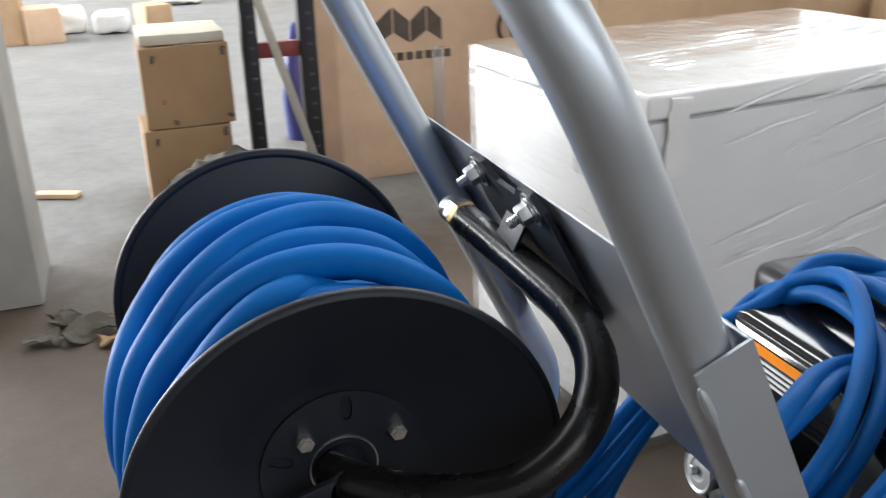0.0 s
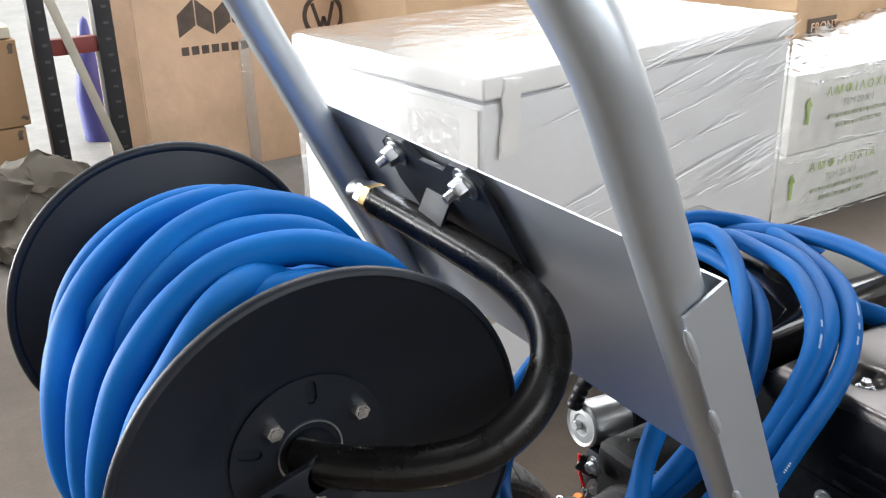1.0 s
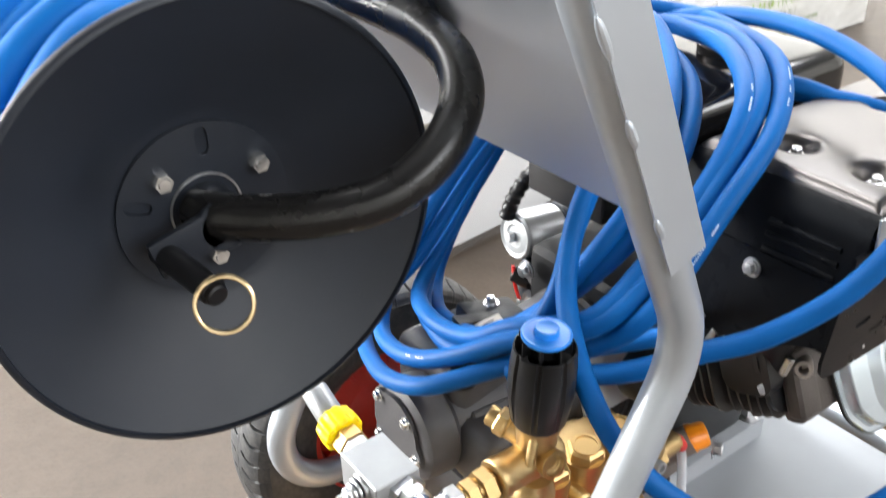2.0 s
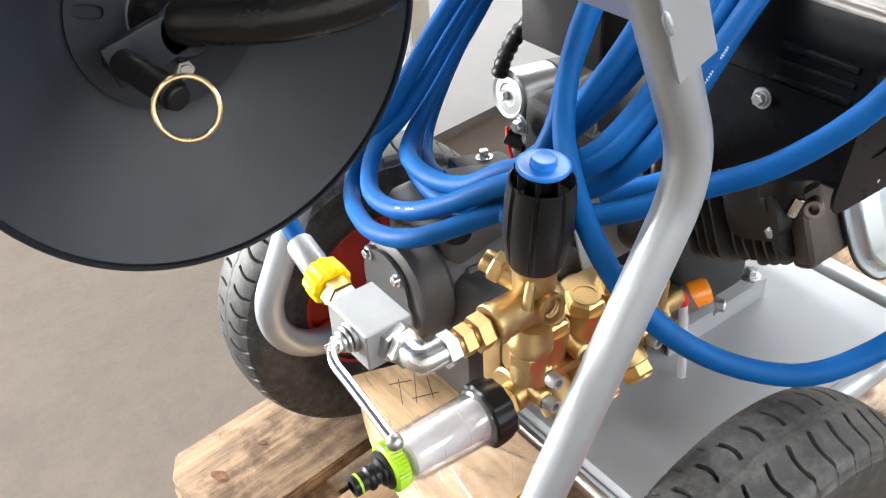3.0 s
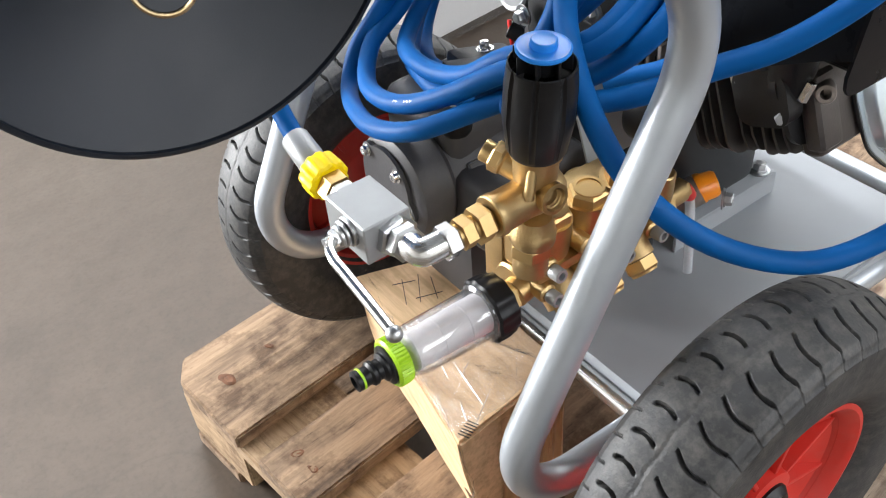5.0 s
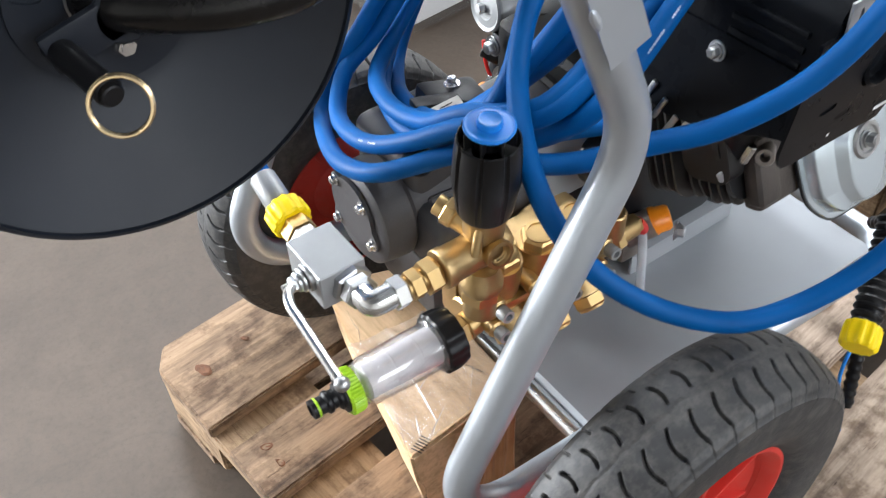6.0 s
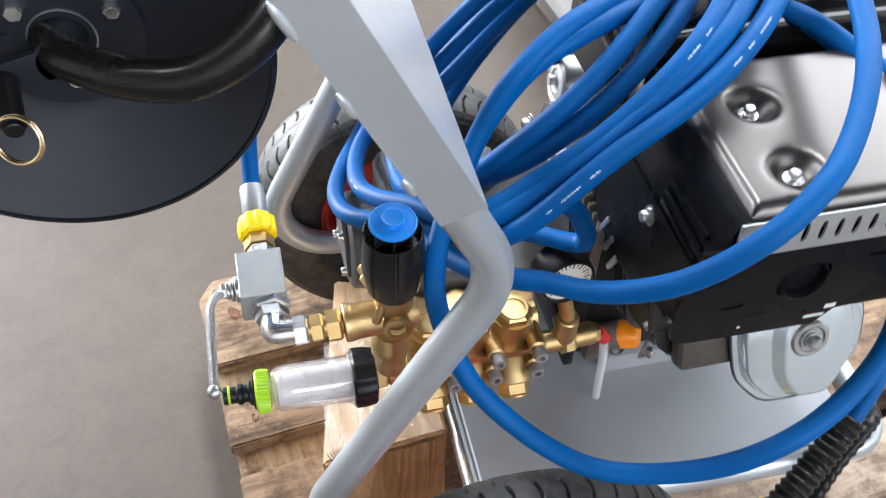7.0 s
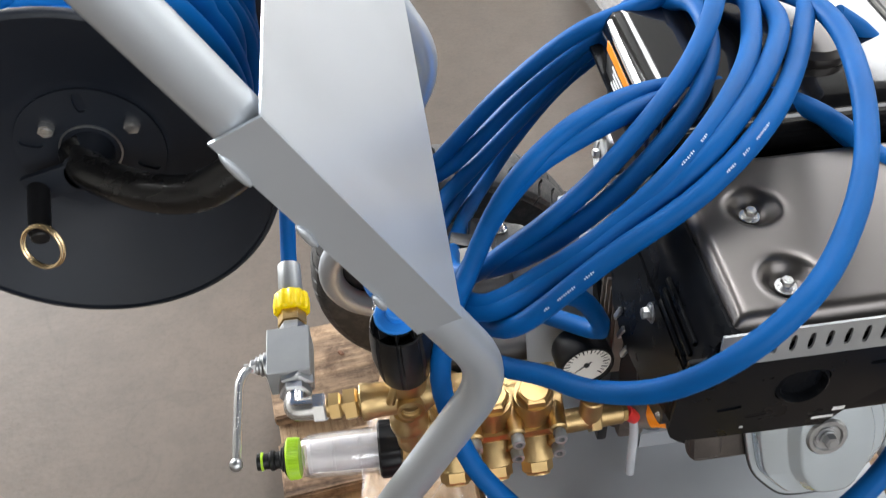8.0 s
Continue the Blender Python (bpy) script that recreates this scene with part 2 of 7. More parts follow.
M = dict(
    silver=plain("silver_paint", (0.475, 0.515, 0.56), 0.35, 0.60, 0.06, 900, 5, 0.10, 0.25),
    silver_panel=plain("silver_painted_panel", (0.50, 0.53, 0.565), 0.35, 0.70, 0.06, 900, 5, 0.10),
    silver_plate=plain("silver_sheet", (0.325, 0.345, 0.368), 0.55, 0.0, 0.08, 700, 6, 0.10, spec=0.3),
    black=plain("black_powder_coat", (0.0102, 0.0136, 0.0208), 0.46, 0.0, 0.2, 900, 8, 0.12, 0.0, 0.006, 0.33),
    black_gloss=plain("black_gloss_paint", (0.0055, 0.0062, 0.0078), 0.28, 0.0, 0.2, 700, 8, 0.05, 0.0, 0.004, 0.07),
    pipe_black=plain("glossy_black_pipe", (0.0085, 0.008, 0.008), 0.26, 0.0, 0.2, 700, 8, 0.05, 0.0, 0.004, 0.35),
    black_plastic=plain("black_plastic", (0.008, 0.008, 0.009), 0.36, 0.0, 0.2, 900, 20, 0.1, 0.0, 0.006, 0.25),
    hose=plain("blue_rubber", (0.0006, 0.080, 0.280), 0.50, 0.0, 0.14, 1400, 14, 0.12, 0.0, 0.004, 0.13),
    reel_hose=plain("bright_blue_rubber", (0.0008, 0.130, 0.44), 0.55, 0.0, 0.14, 1400, 14, 0.14, 0.0, 0.008, 0.12),
    brass=plain("cast_brass", (0.53, 0.375, 0.180), 0.38, 1.0, 0.14, 900, 40, 0.6),
    brass_turned=plain("turned_brass", (0.55, 0.38, 0.170), 0.43, 1.0, 0.08, 900, 30, 0.05),
    bright=plain("bright_zinc", (0.68, 0.68, 0.675), 0.23, 0.9, 0.02, 700, 12, 0.0, even=True),
    cover_steel=plain("pressed_cover_steel", (0.68, 0.77, 0.84), 0.24, 0.72, 0.03, 700, 10, 0.0, even=True),
    tank=plain("glossy_tank_paint", (0.006, 0.006, 0.0065), 0.07, 0.0, 0.2, 700, 8, 0.0, 0.0, 0.004, 0.6),
    zinc_matte=plain("matte_zinc", (0.33, 0.34, 0.345), 0.46, 0.45, 0.06, 700, 30, 0.1, even=True),
    zinc=plain("zinc_plated_steel", (0.47, 0.48, 0.49), 0.36, 1.0, 0.08, 700, 40, 0.1),
    cast=plain("cast_aluminium", (0.25, 0.215, 0.19), 0.45, 0.6, 0.2, 500, 30, 0.5, 0.0, 0.05),
    gear=plain("dark_grey_casting", (0.056, 0.054, 0.057), 0.48, 0.0, 0.2, 600, 20, 0.4, 0.0, 0.04, 0.4),
    yellow=plain("yellow_plastic", (1.0, 0.70, 0.002), 0.40, 0, 0.04, 700, 30, 0.05, spec=0.25),
    lime=plain("lime_plastic", (0.36, 0.62, 0.02), 0.38, 0, 0.06, 700, 30, 0.05),
    orange=plain("orange_plastic", (0.90, 0.27, 0.01), 0.32, 0, 0.06, 700, 30, 0.05),
    red=plain("red_plastic", (0.55, 0.03, 0.02), 0.42, 0, 0.1, 700, 20, 0.1, 0.0, 0.1),
    red_beam=plain("red_paint", (0.17, 0.022, 0.018), 0.5, 0, 0.15, 300, 8, 0.1),
    blue_cap=plain("blue_plastic", (0.015, 0.22, 0.72), 0.36, 0, 0.08, 700, 30, 0.05),
    tyre=plain("tyre_rubber", (0.034, 0.0345, 0.036), 0.52, 0, 0.32, 420, 30, 0.60, 0.0, 0.24, 0.38),
    engine_black=plain("black_engine_paint", (0.011, 0.011, 0.012), 0.36, 0.0, 0.2, 600, 20, 0.25, 0.0, 0.01, 0.4),
    fin_paint=plain("dull_black_fin_paint", (0.070, 0.067, 0.065), 0.38, 0.4, 0.2, 600, 20, 0.2, 0.0, 0.01, 0.4),
    head=plain("brown_grey_casting", (0.085, 0.073, 0.067), 0.44, 0.4, 0.2, 500, 30, 0.5, 0.0, 0.04),
    muffler=plain("satin_steel_cover", (0.108, 0.100, 0.096), 0.33, 0.95, 0.03, 600, 6, 0.0, even=True),
    wood=wood_material("pallet_wood", (0.066, 0.039, 0.025), (0.44, 0.310, 0.205), (3.0, 30, 30)),
    wood_pale=wood_material("bleached_pallet_wood", (0.17, 0.125, 0.095), (0.64, 0.52, 0.42), (3.0, 30, 30)),
    knot=plain("wood_knot", (0.13, 0.055, 0.025), 0.8, 0, 0.4, 200, 90, 0.5),
    wood_end=wood_material("sawn_pallet_wood", (0.24, 0.155, 0.085), (0.60, 0.43, 0.27), (60, 4, 60)),
    card=card_material("brown_cardboard", (0.50, 0.335, 0.20)),
    card_pale=card_material("pale_cardboard", (0.72, 0.500, 0.335)),
    card_crushed=crushed_card_material("crushed_cardboard", (0.73, 0.505, 0.300)),
    card_taped=crushed_card_material("taped_cardboard", (0.56, 0.345, 0.175), 0.30, (1.0, 1.0, 0.06)),
    card_dark=card_material("dark_cardboard", (0.34, 0.21, 0.11)),
    enamel_grey=plain("grey_enamel", (0.72, 0.73, 0.74), 0.35, 0, 0.03, 400, 4, 0.05),
    white=plain("white_enamel", (0.82, 0.82, 0.81), 0.35, 0, 0.03, 400, 4, 0.05),
    white_card=card_material("white_printed_board", (0.78, 0.78, 0.75)),
    paper=plain("paper_label", (0.72, 0.69, 0.62), 0.7, 0, 0.05, 300, 20, 0.05),
    dial=plain("dial_paper", (0.82, 0.80, 0.74), 0.5, 0, 0.03, 300, 20, 0.02),
    ink=plain("black_ink", (0.02, 0.02, 0.02), 0.7, 0, 0.2, 300, 20, 0.0),
    faint_ink=plain("worn_grey_ink", (0.10, 0.075, 0.06), 0.8, 0, 0.3, 300, 20, 0.0),
    hose_ink=plain("white_hose_print", (0.55, 0.64, 0.76), 0.6, 0, 0.2, 300, 20, 0.0),
    green_ink=plain("green_ink", (0.33, 0.48, 0.10), 0.7, 0, 0.2, 300, 20, 0.0),
    grey_ink=plain("grey_green_ink", (0.40, 0.45, 0.33), 0.7, 0, 0.2, 300, 20, 0.0),
    silver_ink=plain("white_print", (0.75, 0.75, 0.75), 0.5, 0, 0.05, 300, 20, 0.0),
    tape=clear_material("clear_packing_tape", (0.90, 0.84, 0.76), 0.16, 0.17, 3.2, 0.35, (14, 14, 14)),
    film=clear_material("stretch_film", (0.85, 0.87, 0.9), 0.13, 0.06, 2.2, 0.30, (1.0, 1.0, 6)),
    crease=clear_material("stretch_film_crease", (0.95, 0.96, 0.98), 0.15, 0.85, 2.0),
    bowl=clear_material("clear_filter_plastic", (0.9, 0.9, 0.92), 0.05, 0.08, 1.6),
    mesh=plain("filter_mesh", (0.60, 0.575, 0.585), 0.7, 0, 0.10, 1600, 60, 0.9),
    tube=clear_material("milky_tube", (0.75, 0.8, 0.85), 0.2, 0.55, 1.0),
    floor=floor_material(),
    wall=plain("plastered_wall", (0.62, 0.61, 0.58), 0.85, 0, 0.1, 60, 1.2, 0.3),
    column=plain("grey_concrete", (0.40, 0.39, 0.36), 0.85, 0, 0.2, 80, 3.0, 0.5),
    roof=plain("roof_sheet", (0.26, 0.26, 0.26), 0.7, 0, 0.1, 60, 1.0, 0.1),
    rack=plain("blue_black_rack_paint", (0.014, 0.014, 0.017), 0.5, 0.1, 0.2, 200, 9, 0.1),
    navy=plain("navy_plastic_sheet", (0.025, 0.030, 0.17), 0.5, 0, 0.2, 200, 9, 0.1),
    brace=plain("galvanised_brace", (0.40, 0.37, 0.31), 0.5, 0.3, 0.1, 200, 9, 0.1),
    rag=plain("grey_dirty_cloth", (0.085, 0.074, 0.058), 0.9, 0, 0.3, 200, 6, 0.5),
    wire=plain("red_wire", (0.65, 0.02, 0.02), 0.4, 0, 0.1, 300, 20, 0.0),
    foam=plain("white_foam", (0.76, 0.76, 0.74), 0.8, 0, 0.05, 120, 8, 0.3),
    lit_lid_cream=plain("lit_lid_cream", (0.52, 0.48, 0.39), 0.9, 0, 0.06, 120, 8, 0.3),
    brass_wire=plain("gold_ring_wire", (0.78, 0.60, 0.36), 0.22, 1.0, 0.05, 900, 30, 0.0),
)

# ---------------------------------------------------------------- building tools
BASES = {}


def thing(name, at, label, category, group="", kind=""):
    """A top-level thing: an empty at its base that holds its parts."""
    ob = new(name)
    ob.location, ob.empty_display_size = at, 0.05
    BASES[ob] = Vector(at)
    return tagged(ob, label, category, group, kind)


def part(name, bm, material, parent=None, label="", smooth=35, normals=True):
    """One mesh object out of a bmesh in world places, under a thing or a part."""
    if normals:
        bmesh.ops.recalc_face_normals(bm, faces=bm.faces[:])
    me = bpy.data.meshes.new(name)
    bm.to_mesh(me)
    bm.free()
    if smooth:
        me.polygons.foreach_set("use_smooth", [True] * len(me.polygons))
        me.set_sharp_from_angle(angle=radians(smooth))
    me.materials.append(M[material])
    ob = new(name, me)
    if parent:
        ob.parent = parent
        ob.matrix_parent_inverse = Matrix.Translation(-BASES.get(parent, Vector()))
    return tagged(ob, label)


def frame_of(way, hint=(0, 0, 1)):
    w = Vector(way).normalized()
    u = Vector(hint).cross(w)
    if u.length < 1e-4:
        u = Vector((1, 0, 0)).cross(w)
    u.normalize()
    return u, w.cross(u), w


def lathe(bm, at, way, profile, seg=32, hint=(0, 0, 1), sx=1.0, turn=0.0):
    """Turn a profile of (radius, height) about the axis at, way."""
    u, v, w = frame_of(way, hint)
    at, rings = Vector(at), []
    for r, h in profile:
        if r < 1e-6:
            rings.append([bm.verts.new(at + w * h)])
        else:
            rings.append([bm.verts.new(at + w * h + (u * math.cos(a) * sx + v * math.sin(a)) * r)
                          for a in (turn + math.tau * i / seg for i in range(seg))])
    for a, b in zip(rings, rings[1:]):
        for i in range(seg):
            j = (i + 1) % seg
            if len(a) == 1 and len(b) == 1:
                break
            if len(a) == 1:
                bm.faces.new((a[0], b[i], b[j]))
            elif len(b) == 1:
                bm.faces.new((a[i], a[j], b[0]))
            else:
                bm.faces.new((a[i], a[j], b[j], b[i]))
    return bm


def turned(at, way, profile, seg=32, **more):
    return lathe(bmesh.new(), at, way, profile, seg, **more)


def rod(a, b, r, seg=20, edge=0.0, bm=None):
    a, b = Vector(a), Vector(b)
    d, e = (b - a).length, edge or r * 0.12
    return lathe(bm or bmesh.new(), a, b - a, [(0, 0), (r - e, 0), (r, e), (r, d - e), (r - e, d), (0, d)], seg)


def hexagon(at, way, across, high, bm=None, hint=(0, 0, 1)):
    """A six-sided nut or bolt head with broken corners."""
    r = across / math.sqrt(3)
    return lathe(bm or bmesh.new(), at, way, [(0, 0), (r, 0), (r, high * 0.82), (r * 0.86, high), (0, high)], 6, hint)


def bolt(name, at, way, across, parent, material="zinc", washer=True, stem=0.0, label=""):
    """A hexagon bolt head, with its washer and, where it shows, the threaded end."""
    bm, at, w = bmesh.new(), Vector(at), Vector(way).normalized()
    h = 0.0
    if washer:
        lathe(bm, at, w, [(0, 0), (across * 0.95, 0), (across * 0.95, 0.0016), (across * 0.5, 0.0016)], 24)
        lathe(bm, at + w * 0.0016, w, [(across * 0.7, 0), (across * 0.7, 0.002), (across * 0.4, 0.002)], 20)
        h = 0.0034
    hexagon(at + w * h, w, across, across * 0.6, bm)
    if stem:
        r = across * 0.29
        prof = [(r, across * 0.5)]
        for i in range(int(stem / 0.0016)):
            prof += [(r, h + across * 0.6 + i * 0.0016), (r * 0.86, h + across * 0.6 + i * 0.0016 + 0.0008)]
        prof += [(r * 0.8, prof[-1][1] + 0.001), (0, prof[-1][1] + 0.001)]
        lathe(bm, at, w, prof, 16)
    else:
        lathe(bm, at + w * (h + across * 0.6), w, [(across * 0.34, 0), (across * 0.30, 0.0006), (0, 0.0006)], 16)
    return part(name, bm, material, parent, label)


def block(size, at, bevel=0.0, turn=(0, 0, 0), bm=None, seg=2):
    """A box with rounded edges: size, centre, turn in degrees."""
    own = bmesh.new()
    bmesh.ops.create_cube(own, size=1.0)
    bmesh.ops.scale(own, vec=size, verts=own.verts)
    if bevel:
        bmesh.ops.bevel(own, geom=own.edges[:], offset=bevel, segments=seg, affect="EDGES", profile=0.6)
    bmesh.ops.transform(own, matrix=pose(*at, *turn), verts=own.verts)
    if bm is None:
        return own
    me = bpy.data.meshes.new("tmp")
    own.to_mesh(me)
    own.free()
    bm.from_mesh(me)
    bpy.data.meshes.remove(me)
    return bm


def smooth_line(points, closed=False, step=0.012):
    """Points along a smooth curve through a few places."""
    p = [Vector(q) for q in points]
    n, out = len(p), []
    for i in range(n if closed else n - 1):
        if closed:
            a, b, c, d = p[(i - 1) % n], p[i], p[(i + 1) % n], p[(i + 2) % n]
        else:
            b, c = p[i], p[i + 1]
            a = p[i - 1] if i else b * 2 - c
            d = p[i + 2] if i + 2 < n else c * 2 - b
        t0, t1 = 0.0, max(1e-4, (b - a).length ** 0.5)
        t2 = t1 + max(1e-4, (c - b).length ** 0.5)
        t3 = t2 + max(1e-4, (d - c).length ** 0.5)
        m = max(2, int((c - b).length / step))
        for s in range(m):
            t = t1 + (t2 - t1) * s / m
            a1 = a * ((t1 - t) / (t1 - t0)) + b * ((t - t0) / (t1 - t0))
            a2 = b * ((t2 - t) / (t2 - t1)) + c * ((t - t1) / (t2 - t1))
            a3 = c * ((t3 - t) / (t3 - t2)) + d * ((t - t2) / (t3 - t2))
            b1 = a1 * ((t2 - t) / (t2 - t0)) + a2 * ((t - t0) / (t2 - t0))
            b2 = a2 * ((t3 - t) / (t3 - t1)) + a3 * ((t - t1) / (t3 - t1))
            out.append(b1 * ((t2 - t) / (t2 - t1)) + b2 * ((t - t1) / (t2 - t1)))
    if not closed:
        out.append(p[-1])
    return out


def rounded(points, radius, step=0.008):
    """A bent tube's centre line: straight legs with bends of one radius (or one for each corner)."""
    p, out = [Vector(q) for q in points], []
    rs = radius if isinstance(radius, (list, tuple)) else [radius] * (len(p) - 2)
    out.append(p[0])
    for i in range(1, len(p) - 1):
        a, b, r = (p[i - 1] - p[i]).normalized(), (p[i + 1] - p[i]).normalized(), rs[i - 1]
        half = a.angle(b) / 2
        cut = min(r / math.tan(half), 0.49 * (p[i - 1] - p[i]).length, 0.49 * (p[i + 1] - p[i]).length)
        r = cut * math.tan(half)
        mid = p[i] + (a + b).normalized() * (r / math.sin(half))
        s, e = p[i] + a * cut - mid, p[i] + b * cut - mid
        full = s.angle(e)
        m = max(4, int(full * r / step))
        for j in range(m + 1):
            f = j / m
            out.append(mid + (s * math.sin((1 - f) * full) + e * math.sin(f * full)) / math.sin(full))
    out.append(p[-1])
    return out


def sweep(line, r, seg=16, bm=None, closed=False, radius_at=None):
    """A round tube along a line of points, with closed ends."""
    bm = bm or bmesh.new()
    n, rings = len(line), []
    t = (line[1] - line[0]).normalized()
    u = t.orthogonal().normalized()
    for i, q in enumerate(line):
        a = line[(i - 1) % n] if closed or i else line[0]
        b = line[(i + 1) % n] if closed or i < n - 1 else line[-1]
        t = (b - a).normalized()
        u = (u - t * u.dot(t)).normalized()
        v = t.cross(u)
        k = radius_at(i / (n - 1)) if radius_at else 1.0
        rings.append([bm.verts.new(q + (u * math.cos(math.tau * j / seg) + v * math.sin(math.tau * j / seg)) * r * k) for j in range(seg)])
    pairs = list(zip(rings, rings[1:]))
    for a, b in pairs:
        for j in range(seg):
            bm.faces.new((a[j], a[(j + 1) % seg], b[(j + 1) % seg], b[j]))
    if closed:
        a, b = rings[-1], rings[0]
        off = min(range(seg), key=lambda s: (a[0].co - b[s].co).length)
        for j in range(seg):
            bm.faces.new((a[j], a[(j + 1) % seg], b[(j + 1 + off) % seg], b[(j + off) % seg]))
    else:
        bm.faces.new(rings[0][::-1])
        bm.faces.new(rings[-1])
    return bm


def slab(outline, thick, to_world, holes=()):
    """A sheet cut to an outline in its own x, y, with round or long holes (x, y, rx, ry, turn), thick along its z."""
    bm = bmesh.new()
    def ring(points):
        vs = [bm.verts.new((x, y, 0)) for x, y in points]
        return [bm.edges.new((vs[i], vs[(i + 1) % len(vs)])) for i in range(len(vs))]
    edges = ring(outline)
    for x, y, rx, ry, turn in holes:
        pts = []
        for i in range(20):
            a = math.tau * i / 20
            px, py = rx * math.copysign(abs(math.cos(a)) ** 0.7, math.cos(a)), ry * math.copysign(abs(math.sin(a)) ** 0.7, math.sin(a))
            c, s = math.cos(radians(turn)), math.sin(radians(turn))
            pts.append((x + px * c - py * s, y + px * s + py * c))
        edges += ring(pts)
    bmesh.ops.triangle_fill(bm, use_beauty=True, use_dissolve=False, edges=edges)
    made = bmesh.ops.extrude_face_region(bm, geom=bm.faces[:])
    bmesh.ops.translate(bm, vec=(0, 0, thick), verts=[g for g in made["geom"] if isinstance(g, bmesh.types.BMVert)])
    bmesh.ops.transform(bm, matrix=to_world, verts=bm.verts)
    return bm


def round_rect(w, h, r, n=5, cx=0.0, cy=0.0):
    pts = []
    for sx, sy, a0 in ((1, 1, 0), (-1, 1, 90), (-1, -1, 180), (1, -1, 270)):
        for i in range(n + 1):
            a = radians(a0 + 90 * i / n)
            pts.append((cx + sx * (w / 2 - r) + r * math.cos(a), cy + sy * (h / 2 - r) + r * math.sin(a)))
    return pts


def plane_at(origin, x_way, y_way):
    x, y = Vector(x_way).normalized(), Vector(y_way)
    y = (y - x * y.dot(x)).normalized()
    z = x.cross(y)
    m = Matrix((x, y, z)).transposed().to_4x4()
    m.translation = origin
    return m


def sheet(m, w, h, bm=None):
    """A flat printed patch in the plane m, from its corner."""
    bm = bm or bmesh.new()
    vs = [bm.verts.new(m @ Vector((x, y, 0))) for x, y in ((0, 0), (w, 0), (w, h), (0, h))]
    bm.faces.new(vs)
    return bm


def lettering(name, text, m, size, material, parent, label="", spacing=1.0):
    """Words in the built-in font, as a thin mesh in the plane m."""
    cu = bpy.data.curves.new(name, "FONT")
    cu.body, cu.size, cu.extrude, cu.space_character = text, size, 0.0003, spacing
    tmp = bpy.data.objects.new(name, cu)
    scene.collection.objects.link(tmp)
    dg = bpy.context.evaluated_depsgraph_get()
    me = bpy.data.meshes.new_from_object(tmp.evaluated_get(dg))
    bpy.data.objects.remove(tmp)
    bm = bmesh.new()
    bm.from_mesh(me)
    bpy.data.meshes.remove(me)
    bmesh.ops.transform(bm, matrix=m, verts=bm.verts)
    return part(name, bm, material, parent, label, smooth=0)


def crumple(bm, amount, scale, seed=0.0):
    for v in bm.verts:
        v.co += noise.noise_vector(v.co * scale + Vector((seed, seed * 2, -seed))) * amount
    return bm

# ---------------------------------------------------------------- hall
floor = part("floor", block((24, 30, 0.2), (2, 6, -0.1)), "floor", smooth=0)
tagged(floor, "dusty worn concrete floor with stains and fine cracks, daylight painted in down the hall", "floor", kind="structure")


def wall(name, pieces, material, label, category="wall"):
    bm = bmesh.new()
    for size, at in pieces:
        block(size, at, bm=bm)
    return tagged(part(name, bm, material, smooth=0), label, category, kind="structure")


wall("wall_west", [((0.25, 12.5, 6), (-7.1, 1.25, 3)), ((0.25, 4.5, 6), (-7.1, 17.75, 3)), ((0.25, 8.0, 1.7), (-7.1, 11.5, 5.15))],
     "wall", "plastered hall wall with a wide open gate")
wall("wall_south", [((20, 0.25, 2.6), (2, -5.1, 1.3)), ((20, 0.25, 1.4), (2, -5.1, 5.3)), ((6.5, 0.25, 2.0), (-3.75, -5.1, 3.6)), ((2.5, 0.25, 2.0), (9.75, -5.1, 3.6))],
     "wall", "plastered hall wall with a long high window")
wall("wall_north", [((20, 0.25, 6), (2, 20.0, 3))], "wall", "pale plastered wall at the end of the hall")
wall("wall_east", [((0.25, 26, 6), (11.0, 7.5, 3))], "wall", "pale plastered side wall of the hall")
wall("ceiling", [((3.0, 26, 0.15), (-5.65, 7.5, 6.1)), ((3.8, 26, 0.15), (-1.0, 7.5, 6.1)), ((3.2, 26, 0.15), (3.7, 7.5, 6.1)), ((2.9, 26, 0.15), (9.65, 7.5, 6.1)),
                 ((12, 5, 0.15), (1.5, 18.0, 6.1)), ((12, 7.5, 0.15), (1.5, -1.25, 6.1))], "roof", "sheet metal roof with long skylight strips", "ceiling")

# ---------------------------------------------------------------- cargo behind the machine


def carton(name, size, at, turn, material, label, group=""):
    """A closed cardboard box: body with soft edges, flap seam and tape on its lid."""
    w, d, h = size
    m = pose(*at, 0, 0, turn)
    ob = thing(name, at, label, "cardboard box", group)
    bm = block((w, d, h), (0, 0, h / 2), 0.006)
    bmesh.ops.subdivide_edges(bm, edges=[e for e in bm.edges if e.calc_length() > 0.1], cuts=5, use_grid_fill=True)
    crumple(bm, 0.006, 4.0, at[0] * 3 + at[1])
    bmesh.ops.transform(bm, matrix=m, verts=bm.verts)
    part("body", bm, material, ob)
    return ob, m


